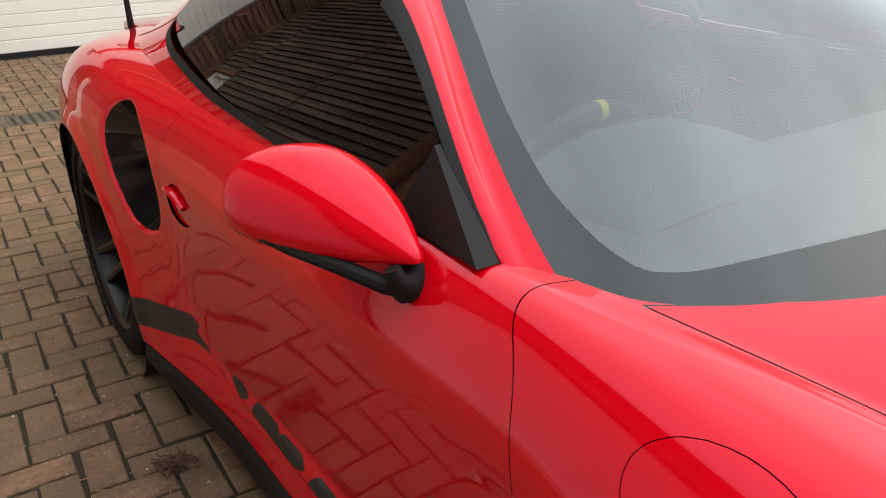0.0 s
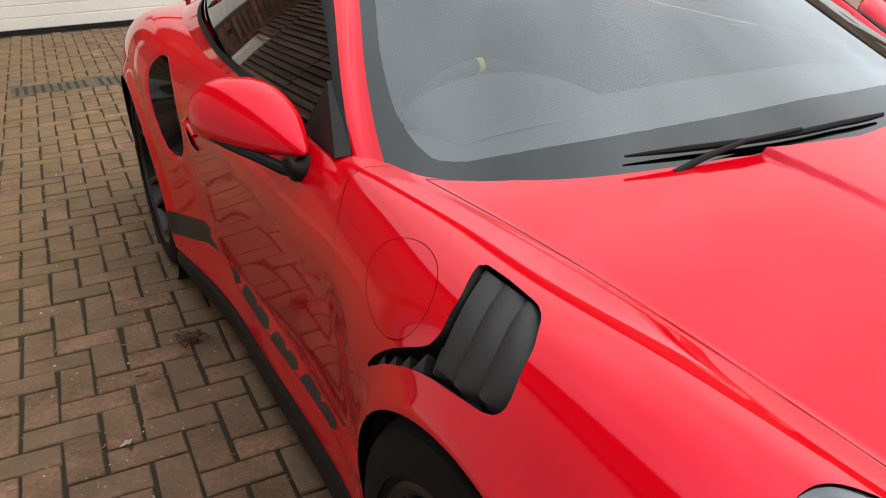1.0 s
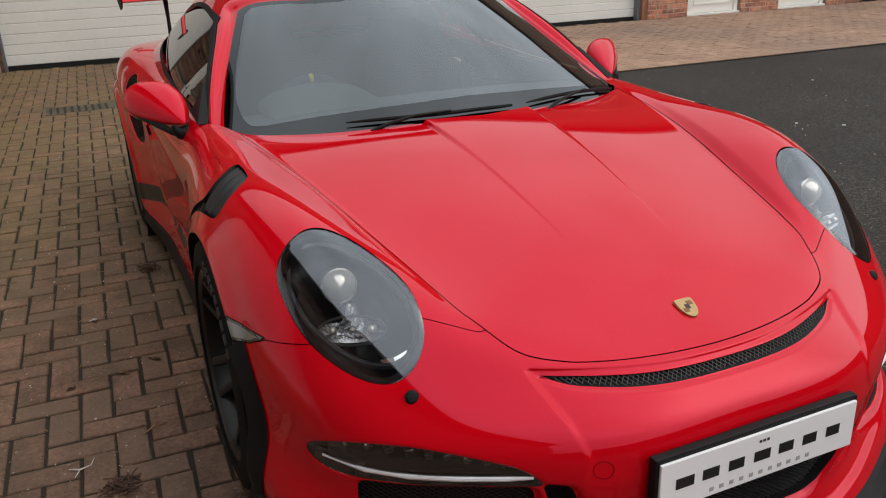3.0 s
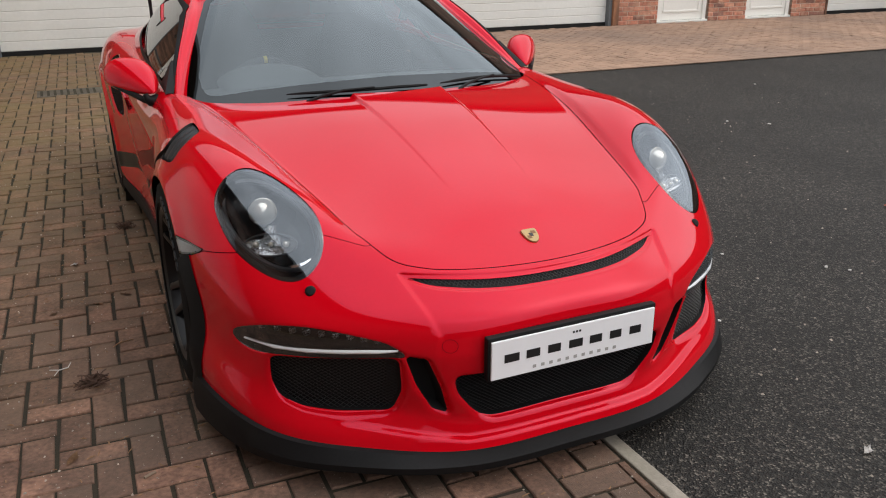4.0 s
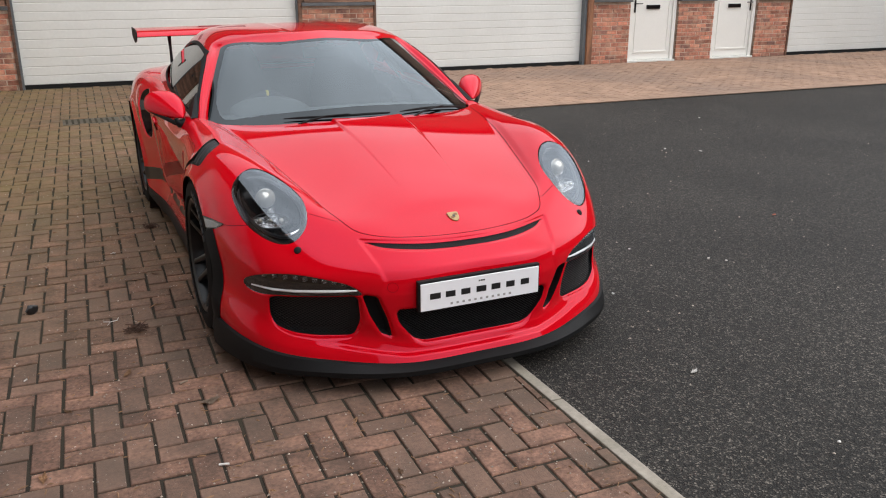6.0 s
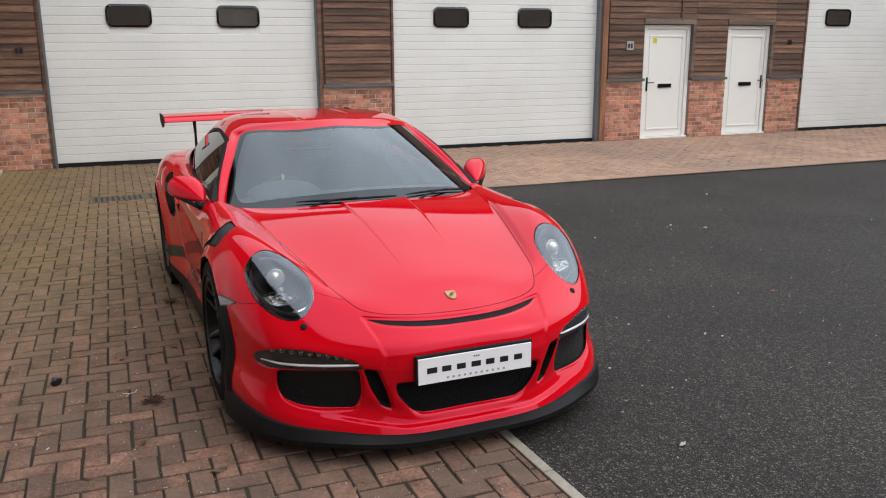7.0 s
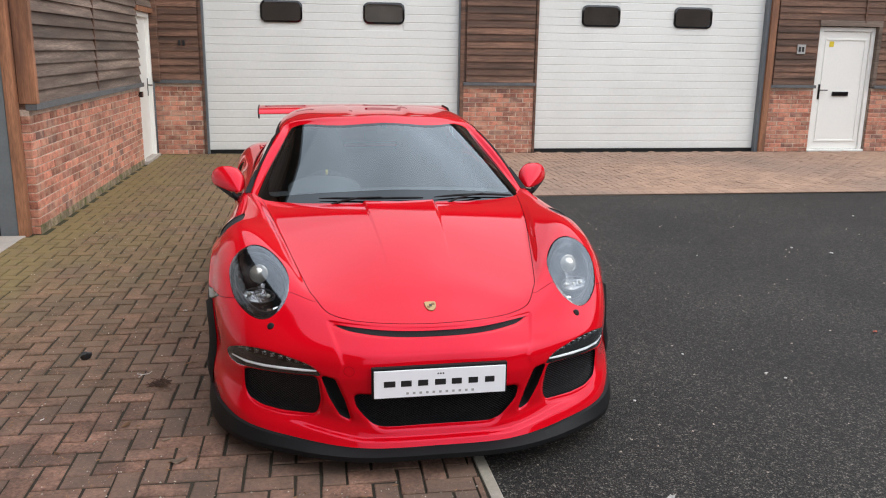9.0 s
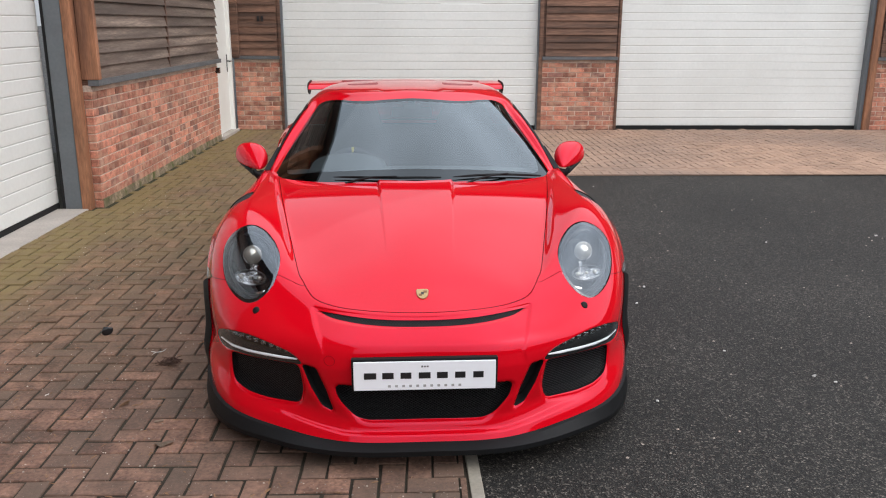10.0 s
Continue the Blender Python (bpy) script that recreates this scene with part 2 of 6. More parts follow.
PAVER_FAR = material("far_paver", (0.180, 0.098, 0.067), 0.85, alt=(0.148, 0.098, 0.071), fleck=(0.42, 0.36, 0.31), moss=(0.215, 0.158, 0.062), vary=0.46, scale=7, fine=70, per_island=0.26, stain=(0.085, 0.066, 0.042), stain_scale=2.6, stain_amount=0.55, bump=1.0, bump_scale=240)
PAVER_PINK = material("pink_paver", (0.35, 0.225, 0.155), 0.85, vary=0.15, scale=2, fine=60, per_island=0.12, stain=(0.17, 0.13, 0.11), stain_scale=0.5, stain_amount=0.6, bump=0.5, bump_scale=200)
JOINT = material("mossy_joint", (0.023, 0.017, 0.010), 0.95, moss=(0.031, 0.030, 0.009), vary=0.3, scale=5, fine=80, stain=(0.032, 0.027, 0.014), stain_scale=1.2, stain_amount=0.8, bump=0.6, bump_scale=200)
KERB = material("concrete_edging", (0.30, 0.27, 0.225), 0.9, vary=0.15, scale=5, fine=60, stain=(0.16, 0.15, 0.10), stain_scale=4, stain_amount=0.5, bump=0.4, bump_scale=180)
CONCRETE = material("pale_concrete", (0.42, 0.38, 0.34), 0.9, vary=0.12, scale=4, fine=60, bump=0.3, bump_scale=150)
LEAF = material("dry_leaf", (0.20, 0.11, 0.055), 0.8, vary=0.3, scale=30, fine=150, per_object=0.4)
CARD = material("tan_card", (0.22, 0.165, 0.12), 0.85, vary=0.15, scale=20, fine=150)
GRIT = material("pale_grit", (0.36, 0.31, 0.26), 0.9, vary=0.3, scale=15, per_island=0.5)
TWIG = material("dark_twigs", (0.075, 0.038, 0.024), 0.85, vary=0.3, scale=30, fine=150)
PAPER = material("litter", (0.6, 0.58, 0.55), 0.8, vary=0.1, scale=30)
ORANGE = material("orange_litter", (0.5, 0.12, 0.06), 0.7, vary=0.1, scale=30)
CAST_IRON = material("cast_iron", (0.085, 0.072, 0.052), 0.8, vary=0.3, scale=8, fine=80, stain=(0.05, 0.045, 0.02), stain_scale=5, stain_amount=0.7, bump=0.3, bump_scale=200)
SIGN = material("grey_sign", (0.35, 0.35, 0.34), 0.6, vary=0.05)

ASPHALT = bpy.data.materials.new("asphalt")
ASPHALT.use_nodes = True
an, al = ASPHALT.node_tree.nodes, ASPHALT.node_tree.links
ap = an["Principled BSDF"]
ap.inputs["Roughness"].default_value = 0.66
ap.inputs["Specular IOR Level"].default_value = 0.33
pos = an.new("ShaderNodeNewGeometry")
stones = an.new("ShaderNodeTexVoronoi")
stones.inputs["Scale"].default_value = 165
al.new(pos.outputs["Position"], stones.inputs["Vector"])
stone_tone = an.new("ShaderNodeSeparateColor")
al.new(stones.outputs["Color"], stone_tone.inputs[0])
tone = an.new("ShaderNodeValToRGB")
tone.color_ramp.elements[0].color, tone.color_ramp.elements[0].position = (0.003, 0.0028, 0.0025, 1), 0.0
tone.color_ramp.elements[1].color, tone.color_ramp.elements[1].position = (0.130, 0.115, 0.097, 1), 1.0
mid_tone = tone.color_ramp.elements.new(0.8)
mid_tone.color = (0.0225, 0.0200, 0.0168, 1)
al.new(stone_tone.outputs[0], tone.inputs[0])
patches = an.new("ShaderNodeTexNoise")
patches.inputs["Scale"].default_value, patches.inputs["Detail"].default_value = 0.8, 6
al.new(pos.outputs["Position"], patches.inputs["Vector"])
patch_range = an.new("ShaderNodeMapRange")
patch_range.inputs[1].default_value, patch_range.inputs[2].default_value = 0.3, 0.7
patch_range.inputs[3].default_value, patch_range.inputs[4].default_value = 0.68, 1.32
al.new(patches.outputs["Fac"], patch_range.inputs[0])
clumps = an.new("ShaderNodeTexNoise")
clumps.inputs["Scale"].default_value, clumps.inputs["Detail"].default_value = 42, 3
al.new(pos.outputs["Position"], clumps.inputs["Vector"])
clump_range = an.new("ShaderNodeMapRange")
clump_range.inputs[1].default_value, clump_range.inputs[2].default_value = 0.32, 0.68
clump_range.inputs[3].default_value, clump_range.inputs[4].default_value = 0.45, 1.6
al.new(clumps.outputs["Fac"], clump_range.inputs[0])
both_ranges = an.new("ShaderNodeMath")
both_ranges.operation = "MULTIPLY"
al.new(patch_range.outputs[0], both_ranges.inputs[0])
al.new(clump_range.outputs[0], both_ranges.inputs[1])
patch_mix = an.new("ShaderNodeMix")
patch_mix.data_type, patch_mix.blend_type = "RGBA", "MULTIPLY"
patch_mix.inputs[0].default_value = 1
al.new(tone.outputs[0], patch_mix.inputs[6])
al.new(both_ranges.outputs[0], patch_mix.inputs[7])
al.new(patch_mix.outputs[2], ap.inputs["Base Color"])
ab = an.new("ShaderNodeBump")
ab.inputs["Strength"].default_value, ab.inputs["Distance"].default_value = 0.9, 0.006
al.new(stones.outputs["Distance"], ab.inputs["Height"])
al.new(ab.outputs[0], ap.inputs["Normal"])

# ---- mesh helpers ----


def part(name, bm, mat, parent=None, label="", smooth=False, sharp=35):
    """Links a bmesh as one mesh object under a thing or a part."""
    me = bpy.data.meshes.new(name)
    bm.to_mesh(me)
    bm.free()
    me.materials.append(mat)
    if smooth:
        me.shade_smooth()
        me.set_sharp_from_angle(angle=radians(sharp))
    ob = new(name, me)
    if parent:
        ob.parent = parent
    if label:
        tagged(ob, label)
    return ob


def add_box(bm, lo, hi, bevel=0.0):
    """A box between two corners, with bevelled edges."""
    made = bmesh.ops.create_cube(bm, size=1)["verts"]
    c, d = (Vector(lo) + Vector(hi)) / 2, Vector(hi) - Vector(lo)
    for v in made:
        v.co = Vector((v.co.x * d.x, v.co.y * d.y, v.co.z * d.z)) + c
    if bevel:
        edges = list({e for v in made for e in v.link_edges})
        bmesh.ops.bevel(bm, geom=edges, offset=bevel, segments=2, affect="EDGES", profile=0.6)
    return bm


def box(lo, hi, bevel=0.0):
    return add_box(bmesh.new(), lo, hi, bevel)


def quick_box(name, lo, hi, chamfer):
    """Mesh data of a small block with a chamfered front (top) rim, for pieces made in loops."""
    (x0, y0, z0), (x1, y1, z1), c = lo, hi, chamfer
    vs = [(x0, y0, z0), (x1, y0, z0), (x1, y1, z0), (x0, y1, z0), (x0, y0, z1 - c), (x1, y0, z1 - c), (x1, y1, z1 - c), (x0, y1, z1 - c),
          (x0 + c, y0 + c, z1), (x1 - c, y0 + c, z1), (x1 - c, y1 - c, z1), (x0 + c, y1 - c, z1)]
    fs = [(0, 1, 5, 4), (1, 2, 6, 5), (2, 3, 7, 6), (3, 0, 4, 7), (4, 5, 9, 8), (5, 6, 10, 9), (6, 7, 11, 10), (7, 4, 8, 11), (8, 9, 10, 11)]
    me = bpy.data.meshes.new(name)
    me.from_pydata(vs, [], fs)
    return me, vs, fs


def tube(bm, pts, r, sides=8, closed=False, flat=1.0, caps=True):
    """A round bar along a line of points; r may be a list."""
    pts = [Vector(p) for p in pts]
    n = len(pts)
    rings, up = [], None
    for i, p in enumerate(pts):
        a, b = pts[(i - 1) % n if closed else max(i - 1, 0)], pts[(i + 1) % n if closed else min(i + 1, n - 1)]
        d = (b - a).normalized()
        if up is None:
            up = Vector((0, 0, 1)) if abs(d.z) < 0.9 else Vector((0, 1, 0))
        s = d.cross(up).normalized()
        up = s.cross(d).normalized()
        rr = r[i] if isinstance(r, (list, tuple)) else r
        rings.append([bm.verts.new(p + s * math.cos(k * math.tau / sides) * rr + up * math.sin(k * math.tau / sides) * rr * flat) for k in range(sides)])
    for i in range(n if closed else n - 1):
        a, b = rings[i], rings[(i + 1) % n]
        for k in range(sides):
            bm.faces.new((a[k], a[(k + 1) % sides], b[(k + 1) % sides], b[k]))
    if caps and not closed:
        bm.faces.new(rings[0][::-1])
        bm.faces.new(rings[-1])
    return bm


def lathe(bm, profile, axis="x", steps=64, centre=(0, 0, 0), closed=True):
    """Turns a profile of (along, radius) about an axis."""
    rings = []
    for k in range(steps):
        a = k * math.tau / steps
        ring = []
        for s, r in profile:
            q = (s, r * math.cos(a), r * math.sin(a)) if axis == "x" else (r * math.cos(a), r * math.sin(a), s)
            ring.append(bm.verts.new(Vector(q) + Vector(centre)))
        rings.append(ring)
    m = len(profile)
    for k in range(steps):
        a, b = rings[k], rings[(k + 1) % steps]
        for i in range(m if closed else m - 1):
            bm.faces.new((a[i], a[(i + 1) % m], b[(i + 1) % m], b[i]))
    bmesh.ops.recalc_face_normals(bm, faces=bm.faces)
    return bm


def spline(knots, values, at):
    """A natural cubic spline through rows of values."""
    k, v, x = np.asarray(knots, float), np.asarray(values, float), np.asarray(at, float)
    n, h = len(k), np.diff(np.asarray(knots, float))
    flat = v.reshape(n, -1)
    a, b = np.eye(n), np.zeros_like(flat)
    for i in range(1, n - 1):
        a[i, i - 1], a[i, i], a[i, i + 1] = h[i - 1], 2 * (h[i - 1] + h[i]), h[i]
        b[i] = 6 * ((flat[i + 1] - flat[i]) / h[i] - (flat[i] - flat[i - 1]) / h[i - 1])
    m = np.linalg.solve(a, b)
    j = np.clip(np.searchsorted(k, x) - 1, 0, n - 2)
    t, u, hh = (x - k[j])[:, None], (k[j + 1] - x)[:, None], h[j][:, None]
    out = m[j] * u**3 / (6 * hh) + m[j + 1] * t**3 / (6 * hh) + (flat[j] / hh - m[j] * hh / 6) * u + (flat[j + 1] / hh - m[j + 1] * hh / 6) * t
    return out.reshape((len(x),) + v.shape[1:])


def empty(name, m=None):
    ob = new(name)
    ob.empty_display_size = 0.2
    if m is not None:
        ob.matrix_world = m
    return ob

# ---- ground ----
ALPHA = math.atan(-0.033)
YARD = Matrix.Translation((0, 10.46, 0)) @ Matrix.Rotation(ALPHA, 4, "Z") @ Matrix.Diagonal((1, -1, 1, 1))
# The yard's frame: s along the row of doors, d out from it towards the car, z up.


def yard(s, d, z=0.0):
    return YARD @ Vector((s, d, z))


bm = bmesh.new()
xs = [-400, -60, -12, -4, -2, 0, 2, 4, 8, 14, 30, 80, 400]
grid_v = [[bm.verts.new((x, y, -0.006)) for x in xs] for y in xs]
for j in range(len(xs) - 1):
    for i in range(len(xs) - 1):
        bm.faces.new((grid_v[j][i], grid_v[j][i + 1], grid_v[j + 1][i + 1], grid_v[j + 1][i]))
ground = tagged(part("ground", bm, ASPHALT), "dark grey worn asphalt yard with pale stone flecks", "ground", kind="structure")

KERB_X, FAR_D, LEFT_FACE = 0.155, 4.16, -2.55
bm = bmesh.new()
bed = [(-4.5, -6.0), (KERB_X + 0.01, -6.0), (KERB_X + 0.01, 6.35), (30, 5.2), (30, 9.6), (-4.5, 10.8)]
bm.faces.new([bm.verts.new((x, y, 0.0030)) for x, y in bed])
pavement = tagged(part("pavement", bm, JOINT), "brindle block paving in herringbone bond with mossy joints", "paving", kind="structure")


def herringbone(i0, i1, j0, j1):
    """Cells and turn of each block in a right-angled herringbone."""
    for j in range(j0, j1):
        for i in range(i0, i1):
            k = (i - j) % 4
            if k == 0:
                yield i, j, 0
            elif k == 3:
                yield i, j, 1


PITCH = 0.0995
LATTICE = Matrix.Translation((-1.382, 2.478, 0)) @ Matrix.Rotation(ALPHA, 4, "Z")
rng = random.Random(4)
pv_h, pv_vs, pv_fs = quick_box("paver", (0.0054, 0.0054, -0.03), (2 * PITCH - 0.0054, PITCH - 0.0054, 0.010), 0.0035)
pv_v, pv_vs2, _ = quick_box("paver", (0.0054, 0.0054, -0.03), (PITCH - 0.0054, 2 * PITCH - 0.0054, 0.010), 0.0035)
pv_half = quick_box("paver", (0.0054, 0.0054, -0.03), (PITCH - 0.0054, PITCH - 0.0054, 0.010), 0.0035)[0]
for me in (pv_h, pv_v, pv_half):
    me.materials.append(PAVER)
rest_v, rest_f, pink_v, pink_f, near_n = [], [], [], [], 0
for i, j, turn in herringbone(-18, 190, -86, 82):
    p = LATTICE @ Vector(((i + (0.5 if turn else 1)) * PITCH, (j + (1 if turn else 0.5)) * PITCH, 0))
    q = YARD.inverted() @ p
    shape, data = (pv_v, pv_vs2) if turn else (pv_h, pv_vs)
    if q.y < 0.03 or q.x < LEFT_FACE and q.y < 5.9 or p.x < -3.0:
        continue
    m = LATTICE @ Matrix.Translation((i * PITCH, j * PITCH, rng.uniform(-0.002, 0.002))) @ Matrix.Translation((rng.gauss(0, 0.0012), rng.gauss(0, 0.0012), 0)) @ Euler((rng.gauss(0, 0.008), rng.gauss(0, 0.008), rng.gauss(0, 0.010))).to_matrix().to_4x4()
    if q.y > FAR_D - 0.1 and p.x + (0.05 if turn else 0.1) > KERB_X:
        x0 = p.x - (0.05 if turn else 0.1)
        if KERB_X - x0 < 0.02:
            continue
        # Blocks are cut to meet the edging.
        far = min(KERB_X - x0 - 0.006, (1 if turn else 2) * PITCH) / ((1 if turn else 2) * PITCH)
        b = len(rest_v)
        rest_v += [tuple(m @ Vector((c[0] * far, c[1], c[2]))) for c in data]
        rest_f += [tuple(b + c for c in fc) for fc in pv_fs]
        continue
    if p.x > KERB_X and q.y > FAR_D - 0.34:
        continue
    if p.x > KERB_X:
        b = len(pink_v)
        pink_v += [tuple(m @ Vector(c)) for c in data]
        pink_f += [tuple(b + c for c in fc) for fc in pv_fs]
    elif near_n < 300 and (-1.9 < p.x < -0.85 and -0.6 < p.y < 2.9 or -0.85 <= p.x and -1.2 < p.y < 0.3):
        ob = new("paver", shape)
        ob.parent = pavement
        ob.matrix_basis = m
        near_n += 1
    else:
        b = len(rest_v)
        rest_v += [tuple(m @ Vector(c)) for c in data]
        rest_f += [tuple(b + c for c in fc) for fc in pv_fs]
# A straight course closes the paving against the asphalt.
course = [(0.003, 0.003, -0.03), (0.097, 0.197, 0.010)]
_, course_v, _ = quick_box("course", course[0], course[1], 0.0025)
for k in range(240):
    m = YARD @ Matrix.Translation((KERB_X + 0.22 + 0.1 * k, FAR_D - 0.245, rng.uniform(-0.001, 0.001)))
    b = len(pink_v)
    pink_v += [tuple(m @ Vector(c)) for c in course_v]
    pink_f += [tuple(b + c for c in fc[::-1]) for fc in pv_fs]
b = len(pink_v)
pink_v += [tuple(YARD @ Vector(c)) for c in ((KERB_X + 0.2, FAR_D - 0.55, 0.006), (24, FAR_D - 0.55, 0.006), (24, FAR_D - 0.25, 0.006), (KERB_X + 0.2, FAR_D - 0.25, 0.006))]
pink_f.append((b + 3, b + 2, b + 1, b))
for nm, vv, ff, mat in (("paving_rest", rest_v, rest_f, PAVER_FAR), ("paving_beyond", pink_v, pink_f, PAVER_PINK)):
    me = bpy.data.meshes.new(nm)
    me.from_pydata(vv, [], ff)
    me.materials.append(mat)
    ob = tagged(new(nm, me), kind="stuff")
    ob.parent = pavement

# Concrete edging between paving and asphalt.
kerb = tagged(empty("kerb"), "pale concrete edging strip flush with the paving", "kerb", kind="structure")
for k in range(14):
    bm = box((KERB_X + 0.004, -5.4 + k * 0.85 + 0.003, -0.08), (KERB_X + 0.052, -5.4 + (k + 1) * 0.85 - 0.003, 0.012), 0.004)
    part("kerb_stone", bm, KERB, kerb)

# ---- buildings ----


def in_yard(ob):
    ob.matrix_world = YARD
    return ob


def flip(bm):
    """The yard's frame is a mirrored one: turns faces so that they look outwards."""
    bmesh.ops.reverse_faces(bm, faces=bm.faces)
    return bm


def ypart(name, bm, mat, parent=None, label="", **kw):
    for v in bm.verts:
        v.co = YARD @ v.co
    bmesh.ops.recalc_face_normals(bm, faces=bm.faces)
    return part(name, bm, mat, parent, label, **kw)


brick_meshes = {}


def brick_mesh(w):
    key = round(w, 2)
    if key not in brick_meshes:
        brick_meshes[key] = quick_box("brick", (0, 0, 0), (key, 0.065, 0.04), 0.004)[0]
        brick_meshes[key].materials.append(BRICKM)
    return brick_meshes[key]


def brickwork(parent, origin, along, out, length, height, seed):
    """Courses of bricks on a wall's face: origin is the face's lower end, along and out are unit vectors in the world."""
    r = random.Random(seed)
    up = Vector((0, 0, 1))
    for c in range(int(height / 0.075)):
        s = -0.1125 if c % 2 else 0.0
        while s < length - 0.02:
            a, b = max(s, 0), min(s + 0.215, length)
            if b - a > 0.04:
                place = origin + along * a + up * (c * 0.075 + 0.005) + out * (r.uniform(-0.034, -0.029))
                m = Matrix((along, up, out)).transposed().to_4x4()
                m.translation = place
                if along.cross(up).dot(out) < 0:
                    m = m @ Matrix.Translation((b - a, 0, 0)) @ Matrix.Diagonal((-1, 1, 1, 1))
                ob = new("brick", brick_mesh(b - a))
                ob.parent = parent
                ob.matrix_basis = m
            s += 0.225


def cladding(parent, s0, s1, z0, z1, at, mat, axis="s", pitch=0.108):
    """Overlapping horizontal boards; axis s: on the garage row, d: on the return wall."""
    z = z0
    while z < z1 - 0.02:
        top = min(z + pitch + 0.012, z1)
        proud = 0.026 if axis == "s" else 0.038
        prof = [(0.0, z), (proud, z), (0.008, top), (0.0, top)]
        bm = bmesh.new()
        ends = []
        for s in (s0, s1):
            ends.append([bm.verts.new((s, at + q, zz) if axis == "s" else (at + q, s, zz)) for q, zz in prof])
        for k in range(4):
            bm.faces.new((ends[0][k], ends[0][(k + 1) % 4], ends[1][(k + 1) % 4], ends[1][k]))
        bm.faces.new(ends[0]), bm.faces.new(ends[1][::-1])
        ypart("board", bm, mat, parent)
        z += pitch


def sectional_door(name, s0, s1, windows, seed, axis="s", at=-0.08, height=3.5):
    """A white ribbed sectional garage door with small rounded windows."""
    door = tagged(empty(name), "closed white ribbed sectional garage door with small dark windows" if windows else "closed white ribbed sectional garage door", "garage door", kind="structure")

    def put(a, b):
        return (a, b) if axis == "s" else (b, a)

    bm = bmesh.new()
    lo, hi = put(s0 - 0.01, at - 0.06), put(s1 + 0.01, at - 0.0075)
    z = 0.06
    ypart("panel", box((*lo, 0.05), (*hi, height)), WHITE_DOOR, door)
    n = 0
    while z < height:
        top = min(z + 0.125, height) - 0.003
        prof = [(-0.007, z), (-0.003, z + 0.003), (0.0, z + 0.010), (0.0, top - 0.005), (-0.003, top), (-0.007, top)]
        spans = [(s0, s1)]
        for w0, w1, wz0, wz1 in windows:
            if top > wz0 + 0.01 and z < wz1 - 0.01:
                spans = [q for a, b in spans for q in ((a, w0 + 0.01), (w1 - 0.01, b)) if q[1] > q[0]] if True else spans
        merged = spans
        if len(windows) == 2 and len(spans) > 1:
            (a0, a1, _, _), (b0, b1, _, _) = windows
            merged = [(s0, a0 + 0.01), (a1 - 0.01, b0 + 0.01), (b1 - 0.01, s1)]
        elif len(windows) == 1 and len(spans) > 1:
            merged = [(s0, windows[0][0] + 0.01), (windows[0][1] - 0.01, s1)]
        bm = bmesh.new()
        for a, b in merged:
            ends = [[bm.verts.new((*put(s, at + q), zz)) for q, zz in prof] for s in (a, b)]
            for k in range(5):
                bm.faces.new((ends[0][k], ends[0][k + 1], ends[1][k + 1], ends[1][k]))
            bm.faces.new(ends[0]), bm.faces.new(ends[1][::-1])
        ypart("slat", bm, WHITE_DOOR, door)
        z += 0.125
    part_seal = box((*put(s0, at - 0.05), 0.0), (*put(s1, at + 0.005), 0.062))
    ypart("seal", part_seal, DARK, door, "black rubber bottom seal")
    for w0, w1, wz0, wz1 in windows:
        outer, inner = [], []
        for ring, grow in ((outer, 0.0), (inner, -0.03)):
            r = 0.09 + grow
            for cx, cz, a0 in ((w1 - 0.09, wz1 - 0.09, 0), (w0 + 0.09, wz1 - 0.09, 90), (w0 + 0.09, wz0 + 0.09, 180), (w1 - 0.09, wz0 + 0.09, 270)):
                for k in range(6):
                    a = radians(a0 + k * 18)
                    ring.append((cx + r * math.cos(a), cz + r * math.sin(a)))
        bm = bmesh.new()
        n = len(outer)
        lay = [[bm.verts.new((*put(x, at + q), z)) for x, z in ring] for ring, q in ((outer, -0.02), (outer, 0.018), (inner, 0.022), (inner, -0.03))]
        for k in range(n):
            for p, q in zip(lay, lay[1:]):
                bm.faces.new((p[k], p[(k + 1) % n], q[(k + 1) % n], q[k]))
        win = ypart("door_window", bm, GLOSS_BLACK, door, "rounded black window frame", smooth=True)
        bm = bmesh.new()
        bm.faces.new([bm.verts.new((*put(x, at + 0.004), z)) for x, z in inner])
        ypart("pane", bm, PANE, win)
        # Pale sheet behind the pane, its colour standing in for the sky's reflection.
        bm = bmesh.new()
        bm.faces.new([bm.verts.new((*put(x, at - 0.0), z)) for x, z in inner])
        ypart("dark_backing", bm, CONCRETE, win)
    return door


